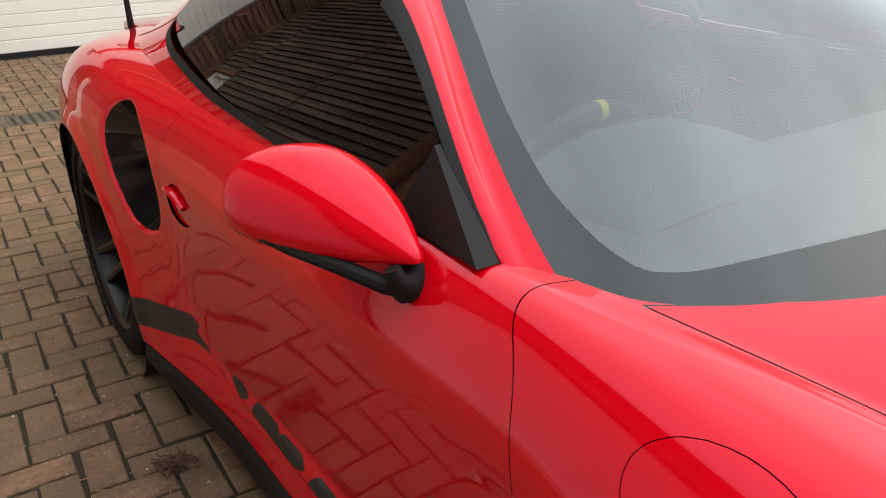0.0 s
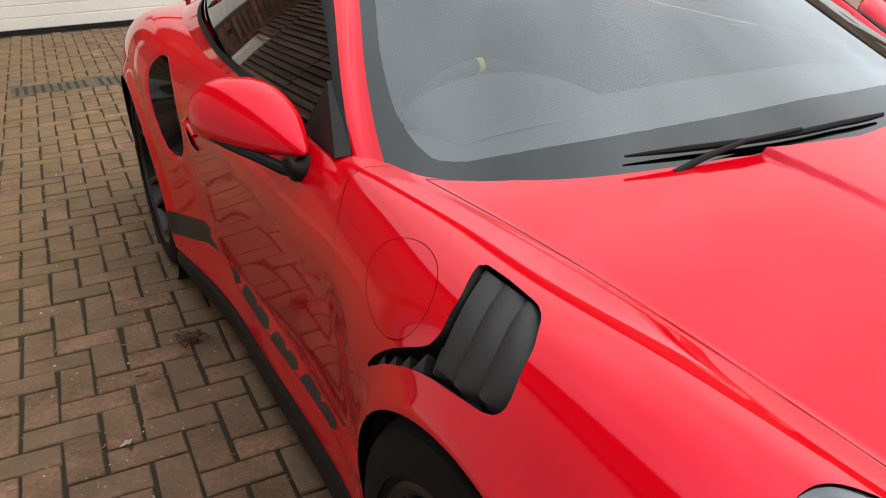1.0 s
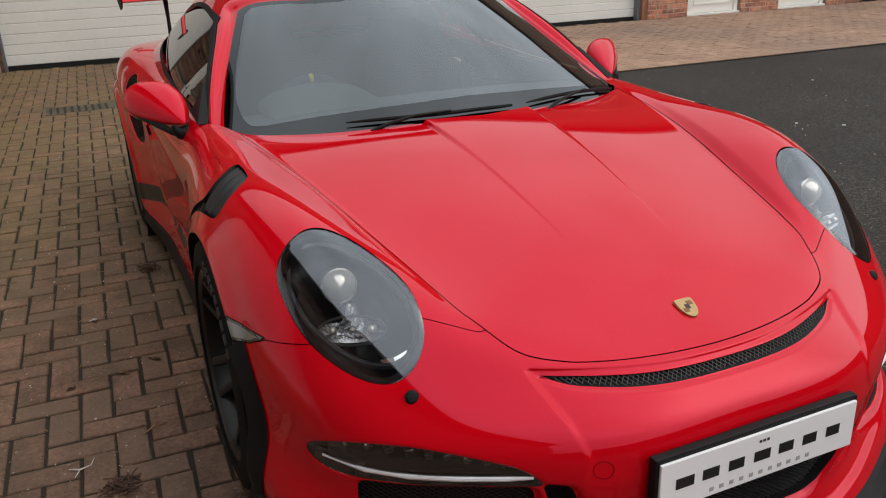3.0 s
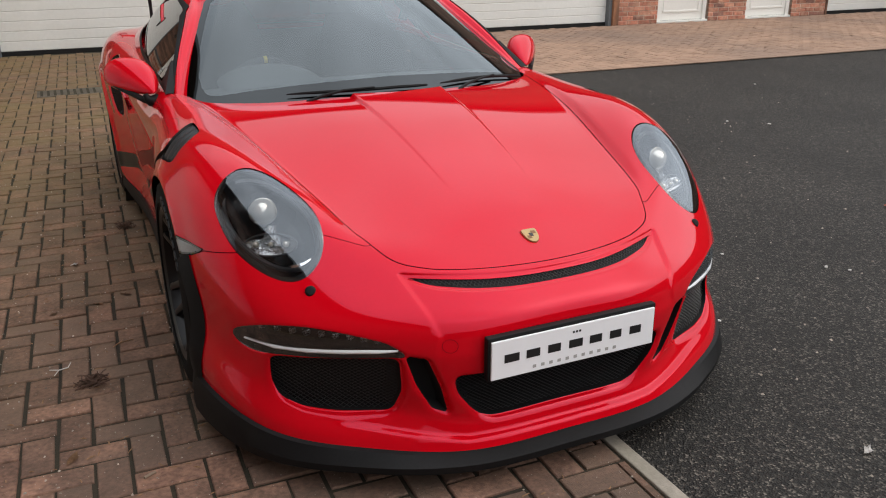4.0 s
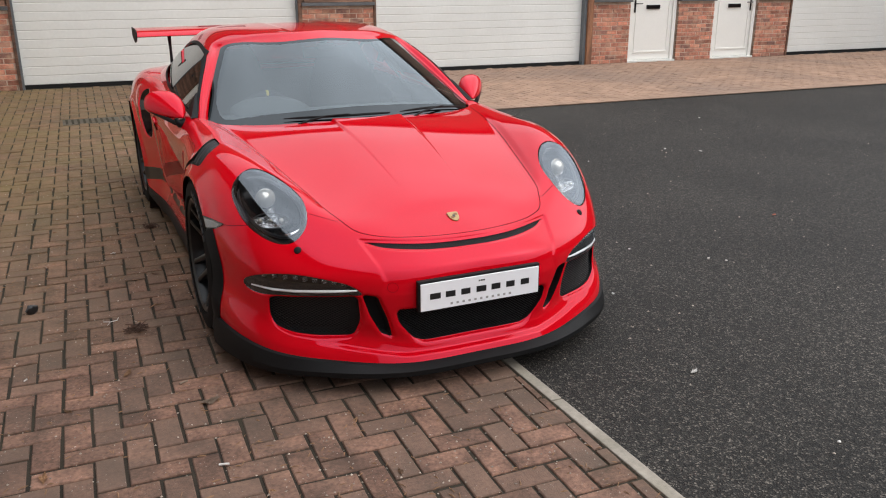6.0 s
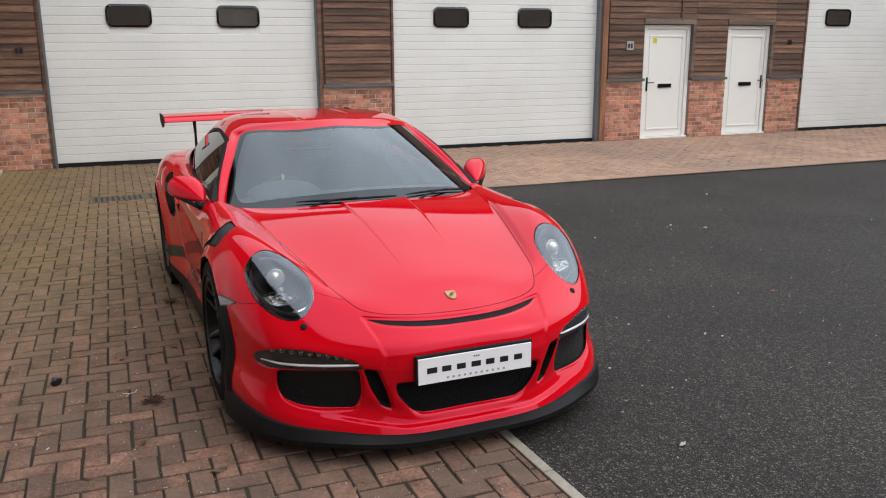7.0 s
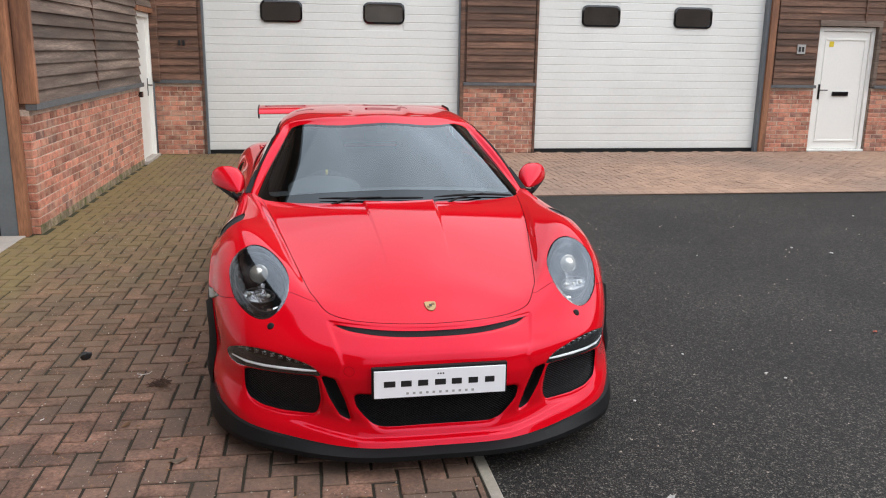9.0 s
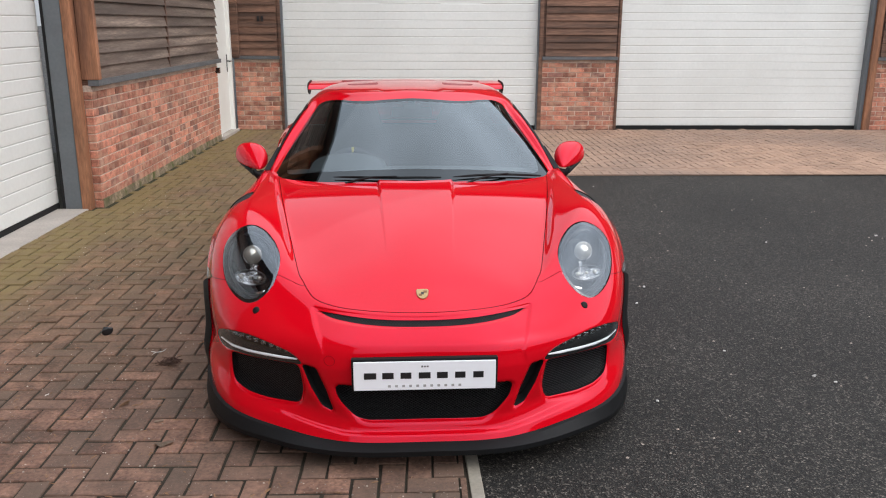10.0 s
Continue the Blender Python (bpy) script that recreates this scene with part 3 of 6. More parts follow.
def entrance_door(name, s0, s1, handle_side, seed, note=False):
    """A white plastic door in its frame with letter plate and black lever."""
    door = tagged(empty(name), "closed white plastic entrance door with black letter plate", "door", kind="structure")
    at, h = -0.05, 2.12
    for a, b, z0, z1, nm in ((s0, s0 + 0.07, 0.03, h, "jamb"), (s1 - 0.07, s1, 0.03, h, "jamb"), (s0 + 0.07, s1 - 0.07, h - 0.07, h, "head")):
        ypart(nm, box((a, at - 0.05, z0), (b, at + 0.02, z1), 0.006), WHITE_PVC, door)
    ypart("threshold", box((s0 - 0.02, at - 0.05, 0.0), (s1 + 0.02, at + 0.06, 0.035), 0.006), WHITE_PVC, door)
    leaf = ypart("leaf", box((s0 + 0.075, at - 0.05, 0.04), (s1 - 0.075, at - 0.012, h - 0.075), 0.004), WHITE_PVC, door)
    a, b = s0 + 0.135, s1 - 0.135
    for lo, hi in (((a, 0.17), (b, 0.20)), ((a, h - 0.22), (b, h - 0.19)), ((a, 0.20), (a + 0.03, h - 0.22)), ((b - 0.03, 0.20), (b, h - 0.22))):
        ypart("bead", box((lo[0], at - 0.014, lo[1]), (hi[0], at + 0.002, hi[1]), 0.005), WHITE_PVC, leaf)
    mid = (s0 + s1) / 2
    ypart("letter_plate", box((mid - 0.15, at - 0.014, 0.96), (mid + 0.15, at + 0.012, 1.035), 0.006), GLOSS_BLACK, leaf, "black letter plate")
    hs = s0 + 0.115 if handle_side < 0 else s1 - 0.115
    bm = box((hs - 0.016, at - 0.014, 0.90), (hs + 0.016, at + 0.006, 1.16), 0.004)
    tube(bm, [(hs, at, 1.06), (hs, at + 0.05, 1.06), (hs - handle_side * 0.13, at + 0.05, 1.06)], 0.010)
    ypart("lever", bm, GLOSS_BLACK, leaf, "black lever handle", smooth=True)
    if note:
        ypart("notice", box((s0 + 0.22, at - 0.012, h - 0.33), (s0 + 0.30, at - 0.005, h - 0.24)), YELLOW, leaf, "small yellow sticker")
    return door


LEFT, TOP, HIGH = -2.57, 4.6, 5.8
wall_north = tagged(empty("wall_north"), "brick and timber clad front of a garage row", "wall", kind="structure")
OUT = (YARD.to_3x3() @ Vector((0, 1, 0))).normalized()
ALONG = (YARD.to_3x3() @ Vector((1, 0, 0))).normalized()
pillars = [(LEFT, -1.86, BOARD), (2.22, 3.41, BOARD), (7.53, 8.36, BOARD), (9.45, 10.28, BOARD), (11.36, 12.19, BOARD), (16.3, 17.5, BOARD)]
for k, (s0, s1, mat) in enumerate(pillars):
    ypart("brick_core", box((s0, -0.3, -0.05), (s1, 0.001, 1.10)), MORTAR, wall_north)
    brickwork(wall_north, yard(s0, 0, 0.0), ALONG, OUT, s1 - s0, 1.10, k)
    ypart("timber_core", box((s0 + 0.004, -0.3, 1.10), (s1 - 0.004, 0.004, 3.5)), BOARD, wall_north)
    cladding(wall_north, s0 + 0.05, s1 - 0.03, 1.15, 3.5, 0.008, mat)
    ypart("flashing", box((s0, -0.02, 1.095), (s1 + 0.0, 0.075, 1.145), 0.004), FLASHING, wall_north, "grey metal flashing")
for s0, s1 in ((8.36, 9.45), (10.28, 11.36)):
    ypart("timber_core", box((s0, -0.3, 2.13), (s1, 0.004, 3.5)), BOARD, wall_north)
    cladding(wall_north, s0 - 0.03, s1 + 0.045, 2.23, 3.5, 0.008, BOARD)
    for a, b, z0, z1 in ((s0 - 0.035, s1 + 0.035, 2.13, 2.225), (s1 - 0.03, s1 + 0.035, 1.12, 2.13)):
        ypart("trim", box((a, -0.06, z0), (b, 0.05, z1), 0.004), BOARD_GREY, wall_north)
    ypart("reveal", box((s0, -0.4, 0.0), (s1, -0.15, 2.13)), DARK, wall_north)
ypart("batten", box((9.14, 0.0, 2.18), (9.17, 0.05, 3.5), 0.003), BOARD, wall_north)
for s0, s1 in ((-1.87, -1.83), (2.17, 2.23), (3.40, 3.44), (12.18, 12.22)):
    ypart("edge_trim", box((s0, -0.16, 0.0), (s1, 0.03, 3.5), 0.004), BOARD, wall_north)
ypart("post", box((7.42, -0.12, 0.0), (7.53, 0.07, 3.5), 0.006), POST, wall_north, "orange-brown timber post")
ypart("steel_channel", box((7.36, -0.12, 0.0), (7.42, 0.02, 3.5), 0.004), STEELWORK, wall_north)
ypart("steel_channel", box((-1.83, -0.12, 0.0), (-1.80, 0.0, 3.5), 0.003), STEELWORK, wall_north)
ypart("steel_channel", box((2.15, -0.12, 0.0), (2.18, 0.0, 3.5), 0.003), STEELWORK, wall_north)
ypart("upper_wall", box((-4.0, -0.4, 3.5), (24, 0.004, HIGH)), BOARD, wall_north)
cladding(wall_north, -2.55, 24, 3.52, HIGH, 0.008, BOARD, pitch=0.2)
ypart("side_wall", box((17.5, -0.4, 0), (24, 0.0, 3.5)), MORTAR, wall_north)
wall_north_roof = ypart("roof_edge", box((-4.2, -6.0, HIGH), (24, 0.30, HIGH + 0.14), 0.01), STEELWORK, wall_north)

W = ((-0.95, -0.31, 2.03, 2.36), (0.63, 1.28, 2.03, 2.36))
sectional_door("garage_door_1", -1.83, 2.18, W, 1)
sectional_door("garage_door_2", 3.43, 7.37, ((4.18, 4.83, 2.05, 2.39), (5.76, 6.43, 2.05, 2.39)), 2)
sectional_door("garage_door_3", 12.21, 16.3, ((12.78, 13.46, 2.12, 2.46), (14.6, 15.3, 2.12, 2.46)), 3)
entrance_door("door_1", 8.38, 9.42, -1, 1, True)
entrance_door("door_2", 10.30, 11.33, 1, 2)
# Small number signs, as plain bars.
for s, z in ((8.03, 1.74), (11.80, 1.80), (-2.13, 1.70)):
    if s == 8.03:
        sign = tagged(ypart("unit_sign", box((s - 0.075, 0.03, z - 0.08), (s + 0.075, 0.045, z + 0.08), 0.003), SIGN), "small grey unit sign on the cladding", "sign")
    else:
        sign = tagged(empty("unit_sign"), "small dark figures fixed to the cladding", "sign")
    for a in (s - 0.05, s + 0.01):
        ypart("bar", box((a, 0.045 if s == 8.03 else 0.028, z - 0.04), (a + 0.035, 0.049, z + 0.04)), DECAL, sign)

# Plain unseen walls, added to darken low reflections in the car, close the yard.
wall_south = tagged(ypart("wall_south", box((-14, 30.0, 0), (34, 30.3, 4.2), 0.02), BOARD), "plain unseen timber wall added to close the yard", "wall", kind="structure")
wall_east = tagged(ypart("wall_east", box((18.5, 0.4, 0), (18.8, 30.0, 4.6), 0.02), BOARD), "plain unseen timber wall added to close the yard", "wall", kind="structure")
# The return wall beside the car.
wall_west = tagged(empty("wall_west"), "red brick wall with silvered timber cladding above", "wall", kind="structure")
D0, D1 = 1.18, 5.78
ypart("brick_core", box((LEFT - 0.3, D0, -0.05), (LEFT + 0.001, D1, 1.10)), MORTAR, wall_west)
brickwork(wall_west, yard(LEFT, D1, 0.0), -OUT, ALONG, D1 - D0, 1.10, 30)
brickwork(wall_west, yard(LEFT - 0.07, D1, 0.0), ALONG, OUT, 0.066, 1.10, 31)
ypart("plinth", box((LEFT - 0.05, D0, -0.02), (LEFT + 0.012, D1, 0.085), 0.006), MOSSY, wall_west, "mossy brick base course")
ypart("timber_core", box((LEFT - 0.3, D0 + 0.004, 1.10), (LEFT + 0.004, D1 - 0.01, TOP)), BOARD, wall_west)
cladding(wall_west, D0, 3.5, 1.15, TOP, LEFT + 0.008, BOARD_GREY, "d", 0.112)
cladding(wall_west, 3.53, D1 - 0.052, 1.15, TOP, LEFT + 0.008, BOARD_GREY, "d", 0.112)
ypart("batten", box((LEFT, 3.495, 1.15), (LEFT + 0.045, 3.535, TOP), 0.003), BOARD, wall_west)
ypart("flashing", box((LEFT - 0.02, D0, 1.095), (LEFT + 0.075, D1 + 0.01, 1.15), 0.004), FLASHING, wall_west, "grey metal flashing")
ypart("corner_board", box((LEFT - 0.065, D1 - 0.05, 1.15), (LEFT + 0.085, D1 + 0.02, TOP), 0.006), POST, wall_west)
ypart("post", box((LEFT - 0.15, D1 + 0.01, 0.0), (LEFT - 0.068, D1 + 0.11, TOP), 0.008), POST, wall_west, "orange-brown timber post")
ypart("steel_column", box((LEFT - 0.30, D1 + 0.012, 0.0), (LEFT - 0.153, D1 + 0.10, TOP), 0.006), STEELWORK, wall_west, "grey painted steel column")
ypart("seal_strip", box((LEFT - 0.325, D1 + 0.03, 0.0), (LEFT - 0.303, D1 + 0.10, TOP)), DARK, wall_west)
ypart("lintel", box((LEFT - 0.3, 0.0, 2.13), (LEFT + 0.004, D0, TOP)), BOARD, wall_west)
cladding(wall_west, 0.03, D0, 2.2, TOP, LEFT + 0.008, BOARD_GREY, "d", 0.112)
ypart("trim", box((LEFT - 0.02, 0.0, 2.12), (LEFT + 0.055, D0 + 0.04, 2.19), 0.004), POST, wall_west)
ypart("corner_post", box((LEFT - 0.02, 0.0, 1.12), (LEFT + 0.10, 0.10, TOP), 0.006), BOARD, wall_west)
side_door = tagged(empty("door_3"), "closed white plastic side door in the return wall", "door", kind="structure")
ypart("leaf", box((LEFT - 0.10, 0.28, 0.05), (LEFT - 0.04, D0 - 0.08, 2.05), 0.004), WHITE_PVC, side_door)
for a, b in ((0.20, 0.28), (D0 - 0.08, D0)):
    ypart("jamb", box((LEFT - 0.12, a, 0.03), (LEFT + 0.01, b, 2.12), 0.006), WHITE_PVC, side_door)
ypart("head", box((LEFT - 0.12, 0.28, 2.05), (LEFT + 0.01, D0 - 0.08, 2.12), 0.006), WHITE_PVC, side_door)
ypart("threshold", box((LEFT - 0.12, 0.18, 0.0), (LEFT + 0.06, D0 + 0.02, 0.045), 0.006), CONCRETE, side_door)
bm = box((LEFT - 0.045, 0.34, 0.92), (LEFT - 0.03, 0.37, 1.18), 0.004)
tube(bm, [(LEFT - 0.03, 0.355, 1.08), (LEFT + 0.03, 0.355, 1.08), (LEFT + 0.03, 0.47, 1.08)], 0.010)
ypart("lever", bm, GLOSS_BLACK, side_door, "black lever handle", smooth=True)
bm = box((LEFT - 0.02, D0 + 0.02, 0.95), (LEFT + 0.06, D0 + 0.09, 1.03), 0.006)
tagged(ypart("door_holdback", bm, GLOSS_BLACK), "small black door catch on the wall", "door catch")
ypart("wall_end", box((LEFT - 0.3, 0.0, 0.0), (LEFT - 0.12, 0.20, 2.13)), MORTAR, wall_west)
sectional_door("garage_door_4", D1 + 0.06, D1 + 4.3, (), 4, axis="d", at=LEFT - 0.375, height=3.6)
ypart("lintel_board", box((LEFT - 0.5, D1 + 0.12, 3.6), (LEFT - 0.15, 18, TOP), 0.01), BOARD, wall_west)
# Unseen run of the wall, added for the car's side to reflect.
ypart("far_wall", box((LEFT - 0.5, D1 + 4.3, 0.0), (LEFT - 0.02, 18, 3.6)), BOARD, wall_west)
ypart("roof_edge", box((LEFT - 8, -0.2, TOP), (LEFT + 0.35, 18.2, TOP + 0.14), 0.01), STEELWORK, wall_west)
slab = tagged(ypart("door_slab", box((LEFT - 0.45, D1 + 0.10, -0.03), (LEFT - 0.095, D1 + 4.3, 0.016), 0.006), CONCRETE), "pale concrete threshold slab before the garage door", "slab", kind="structure")
grate = tagged(empty("drain_grate"), "dark cast iron linear drain cover set in the paving", "drain cover")
for k in range(2):
    part("cover", box((-1.39 + k * 0.6, 7.12, -0.02), (-0.80 + k * 0.6, 7.50, 0.013), 0.004), CAST_IRON, grate)
    for q in range(9):
        part("slot", box((-1.36 + k * 0.6 + q * 0.06, 7.16, 0.0), (-1.335 + k * 0.6 + q * 0.06, 7.46, 0.0145)), JOINT, grate)

# ---- the car: body surface from its character lines ----
# Half of the body, x out from the middle, y back from the nose, z up. Columns run from the nose round to the tail.
SPINE = [(0, .76, .790), (0, .78, .794), (0, .83, .806), (0, .90, .821), (0, .98, .835), (0, 1.08, .849), (0, 1.30, .877), (0, 1.60, .898), (0, 2.20, .90), (0, 2.75, .92), (0, 3.05, .95), (0, 3.45, .98), (0, 3.90, .93), (0, 4.10, .90), (0, 4.20, .89), (0, 4.25, .885)]
MIDDLE = [(0, .52, .724), (.16, .53, .721), (.27, .60, .735), (.32, .72, .766), (.36, .88, .803), (.37, 1.05, .836), (.38, 1.30, .865), (.42, 1.60, .880), (.45, 2.20, .89), (.45, 2.75, .905), (.45, 3.05, .935), (.45, 3.45, .96), (.42, 3.90, .925), (.40, 4.12, .895), (.30, 4.22, .885), (0, 4.30, .88)]
VALLEY = [(0, .165, .588), (.24, .185, .587), (.43, .27, .612), (.505, .45, .682), (.565, .72, .751), (.60, .98, .804), (.665, 1.30, .845), (.725, 1.62, .862), (.75, 2.20, .88), (.755, 2.75, .895), (.75, 3.05, .915), (.72, 3.45, .935), (.68, 3.90, .915), (.60, 4.20, .885), (.40, 4.32, .875), (0, 4.40, .87)]
CREST = [(0, .10, .556), (.27, .118, .554), (.51, .25, .577), (.655, .50, .715), (.720, .72, .808), (.762, .98, .845), (.785, 1.28, .852), (.800, 1.62, .862), (.822, 2.20, .862), (.835, 2.75, .875), (.845, 3.05, .90), (.845, 3.45, .925), (.80, 3.90, .885), (.68, 4.25, .83), (.45, 4.42, .81), (0, 4.48, .80)]
SHOULDER = [(0, .045, .508), (.29, .062, .508), (.56, .195, .515), (.72, .36, .568), (.842, .62, .700), (.886, .96, .780), (.886, 1.30, .775), (.868, 1.62, .775), (.878, 2.20, .77), (.888, 2.75, .785), (.915, 3.05, .82), (.930, 3.45, .82), (.88, 3.95, .76), (.74, 4.30, .70), (.48, 4.48, .68), (0, 4.53, .68)]
WAIST = [(0, .022, .40), (.30, .035, .40), (.57, .160, .41), (.765, .32, .43), (.895, .61, .52), (.926, .97, .62), (.912, 1.35, .58), (.870, 1.65, .56), (.868, 2.20, .55), (.883, 2.75, .56), (.935, 3.05, .59), (.946, 3.45, .61), (.90, 3.95, .55), (.76, 4.32, .50), (.50, 4.50, .50), (0, 4.55, .50)]
ROCKER = [(0, .036, .206), (.30, .050, .206), (.565, .176, .229), (.765, .317, .256), (.900, .61, .34), (.922, .97, .40), (.898, 1.35, .345), (.846, 1.65, .300), (.842, 2.20, .298), (.862, 2.75, .305), (.928, 3.05, .36), (.944, 3.45, .38), (.89, 3.95, .35), (.75, 4.30, .33), (.50, 4.48, .33), (0, 4.53, .33)]
LEDGE = [(0, .022, .158), (.303, .037, .159), (.577, .150, .178), (.780, .296, .206), (.912, .60, .260), (.922, .97, .29), (.890, 1.35, .275), (.855, 1.65, .256), (.852, 2.20, .254), (.868, 2.75, .256), (.926, 3.05, .275), (.940, 3.45, .29), (.88, 3.95, .27), (.74, 4.28, .26), (.49, 4.455, .26), (0, 4.505, .26)]
HEM = [(0, .006, .120), (.307, .022, .122), (.580, .137, .140), (.783, .288, .162), (.911, .60, .195), (.920, .97, .20), (.888, 1.35, .195), (.863, 1.65, .192), (.861, 2.20, .188), (.876, 2.75, .185), (.924, 3.05, .20), (.935, 3.45, .20), (.87, 3.95, .20), (.73, 4.27, .20), (.48, 4.43, .20), (0, 4.48, .20)]
FRONT_AXLE, REAR_AXLE, HUB = 1.0, 3.45, 0.345


class Sheet:
    """A triangle sheet: rows of x, y, z, u, v; normals; triangles."""

    def __init__(self, p, n, f):
        self.p, self.n, self.f = p, n, f


def spaced(a, b, n, places, density):
    """n values from a to b, closer together where the density is higher."""
    t = np.linspace(a, b, 4000)
    c = np.concatenate([[0], np.cumsum(np.interp((t[1:] + t[:-1]) / 2, places, density))])
    return np.interp(np.linspace(0, c[-1], n), c, t)


def loft(lines, columns, nu, nv, mirror_ends, first=0, dense_u=((0, 1), (1, 1)), dense_v=None):
    """A smooth surface through character lines."""
    a = np.array(lines, float)
    if mirror_ends:
        flip_x = np.array([-1, 1, 1])
        a = np.concatenate([a[:, 2:0:-1] * flip_x, a, a[:, -2:-4:-1] * flip_x], axis=1)
        columns = np.concatenate([2 * columns[0] - columns[2:0:-1], columns, 2 * columns[-1] - columns[-2:-4:-1]])
        c0, c1 = columns[2], columns[-3]
    else:
        c0, c1 = columns[0], columns[-1]
    kv = np.concatenate([[0], np.cumsum(np.linalg.norm(np.diff(a, axis=0), axis=2).mean(1))])
    us = spaced(c0, c1, nu, *dense_u)
    vs = spaced(kv[first], kv[-1], nv, kv[first:], dense_v or [1] * (len(kv) - first))
    across = spline(columns, a.transpose(1, 0, 2), us)
    g = spline(kv, across.transpose(1, 0, 2), vs)
    return g, us, np.interp(vs, kv, np.arange(len(kv)) - first)


def sheet_of(g, us, vs):
    """A grid as a sheet with smooth normals that look outwards."""
    nv, nu, _ = g.shape
    n = np.cross(np.gradient(g, axis=1), np.gradient(g, axis=0))
    n /= np.linalg.norm(n, axis=2, keepdims=True) + 1e-12
    if (n[:, :, 2].sum() + n[:, :, 0].sum()) < 0:
        n = -n
    u, v = np.meshgrid(us, vs)
    p = np.concatenate([g, u[..., None], v[..., None]], axis=2).reshape(-1, 5)
    i = np.arange(nv * nu).reshape(nv, nu)
    a, b, c, d = i[:-1, :-1].ravel(), i[:-1, 1:].ravel(), i[1:, 1:].ravel(), i[1:, :-1].ravel()
    f = np.concatenate([np.stack([a, b, c], 1), np.stack([a, c, d], 1)])
    n = n.reshape(-1, 3)
    t = p[f[:, 1], :3] - p[f[:, 0], :3]
    face_n = np.cross(t, p[f[:, 2], :3] - p[f[:, 0], :3])
    turn = (face_n * n[f[:, 0]]).sum(1) < 0
    f[turn] = f[turn][:, ::-1]
    return Sheet(p, n, f)


def tidy(p, n, f):
    used = np.unique(f)
    where = np.full(len(p), -1)
    where[used] = np.arange(len(used))
    return Sheet(p[used], n[used], where[f])


def clip(sheet, g):
    """Cuts a sheet along g = 0. Returns what lies inside (g < 0) and outside."""
    p, n = list(sheet.p), list(sheet.n)
    g = np.where(np.abs(g) < 1e-7, 1e-7, g)
    neg = g[sheet.f] < 0
    count = neg.sum(1)
    inside, outside = list(sheet.f[count == 3]), list(sheet.f[count == 0])
    cut = {}

    def at(a, b):
        key = (a, b) if a < b else (b, a)
        if key not in cut:
            a, b = key
            t = g[a] / (g[a] - g[b])
            cut[key] = len(p)
            p.append(sheet.p[a] * (1 - t) + sheet.p[b] * t)
            m = sheet.n[a] * (1 - t) + sheet.n[b] * t
            n.append(m / (np.linalg.norm(m) + 1e-12))
        return cut[key]

    for f, s in zip(sheet.f[(count == 1) | (count == 2)], neg[(count == 1) | (count == 2)]):
        lone = s.sum() == 1
        k = int(np.argmax(s if lone else ~s))
        a, b, c = f[k], f[(k + 1) % 3], f[(k + 2) % 3]
        ab, ca = at(a, b), at(c, a)
        one, two = [(a, ab, ca)], [(ab, b, c), (ab, c, ca)]
        inside += one if lone else two
        outside += two if lone else one
    p, n = np.array(p), np.array(n)
    empty_f = np.zeros((0, 3), int)
    return tidy(p, n, np.array(inside) if len(inside) else empty_f), tidy(p, n, np.array(outside) if len(outside) else empty_f)


def poly_distance(q, poly):
    """Signed distance of points to a closed line, negative inside."""
    poly = np.asarray(poly, float)
    best, wind = np.full(len(q), 1e9), np.zeros(len(q), bool)
    for a, b in zip(poly, np.roll(poly, -1, axis=0)):
        d = b - a
        t = np.clip(((q - a) @ d) / (d @ d + 1e-15), 0, 1)
        best = np.minimum(best, np.hypot(*(q - a - t[:, None] * d).T))
        cross = (a[1] > q[:, 1]) != (b[1] > q[:, 1])
        with np.errstate(divide="ignore", invalid="ignore"):
            wind ^= cross & (q[:, 0] < a[0] + (q[:, 1] - a[1]) * d[0] / (d[1] if d[1] else 1e-12))
    return np.where(wind, -best, best)


def round_poly(pts, r, steps=6):
    """A closed line with rounded corners."""
    out, n = [], len(pts)
    for i in range(n):
        a, b, c = (np.array(pts[(i + k) % n], float) for k in (-1, 0, 1))
        ra = min(r, 0.45 * np.linalg.norm(a - b), 0.45 * np.linalg.norm(c - b))
        s, e = b + (a - b) / np.linalg.norm(a - b) * ra, b + (c - b) / np.linalg.norm(c - b) * ra
        out += [tuple(s * (1 - t) ** 2 + b * 2 * t * (1 - t) + e * t * t) for t in np.linspace(0, 1, steps)]
    return out


def smooth_loop(pts, n=64):
    """A closed smooth line through points."""
    a = np.array(pts, float)
    m = len(a)
    ext = np.concatenate([a[-3:], a, a[:4]])
    k = np.concatenate([[0], np.cumsum(np.sqrt(np.linalg.norm(np.diff(ext, axis=0), axis=1)))])
    return [tuple(q) for q in spline(k, ext, np.linspace(k[3], k[3 + m], n, endpoint=False))]


def mesh_of(name, sheets, mat, parent, label="", offset=0.0):
    """One mesh from sheets, each with its side (1, -1), with the surface's own smooth normals."""
    vs, ns, fs, base = [], [], [], 0
    for sheet, side in sheets:
        k = np.array([side, 1, 1])
        vs.append((sheet.p[:, :3] + sheet.n * offset) * k)
        ns.append(sheet.n * k)
        fs.append((sheet.f if side > 0 else sheet.f[:, ::-1]) + base)
        base += len(sheet.p)
    v, nn, f = np.concatenate(vs), np.concatenate(ns), np.concatenate(fs)
    me = bpy.data.meshes.new(name)
    me.from_pydata(v.tolist(), [], f.tolist())
    me.shade_smooth()
    me.normals_split_custom_set_from_vertices(nn.tolist())
    me.materials.append(mat)
    ob = new(name, me)
    ob.parent = parent
    if label:
        tagged(ob, label)
    return ob


GAP = 0.0012
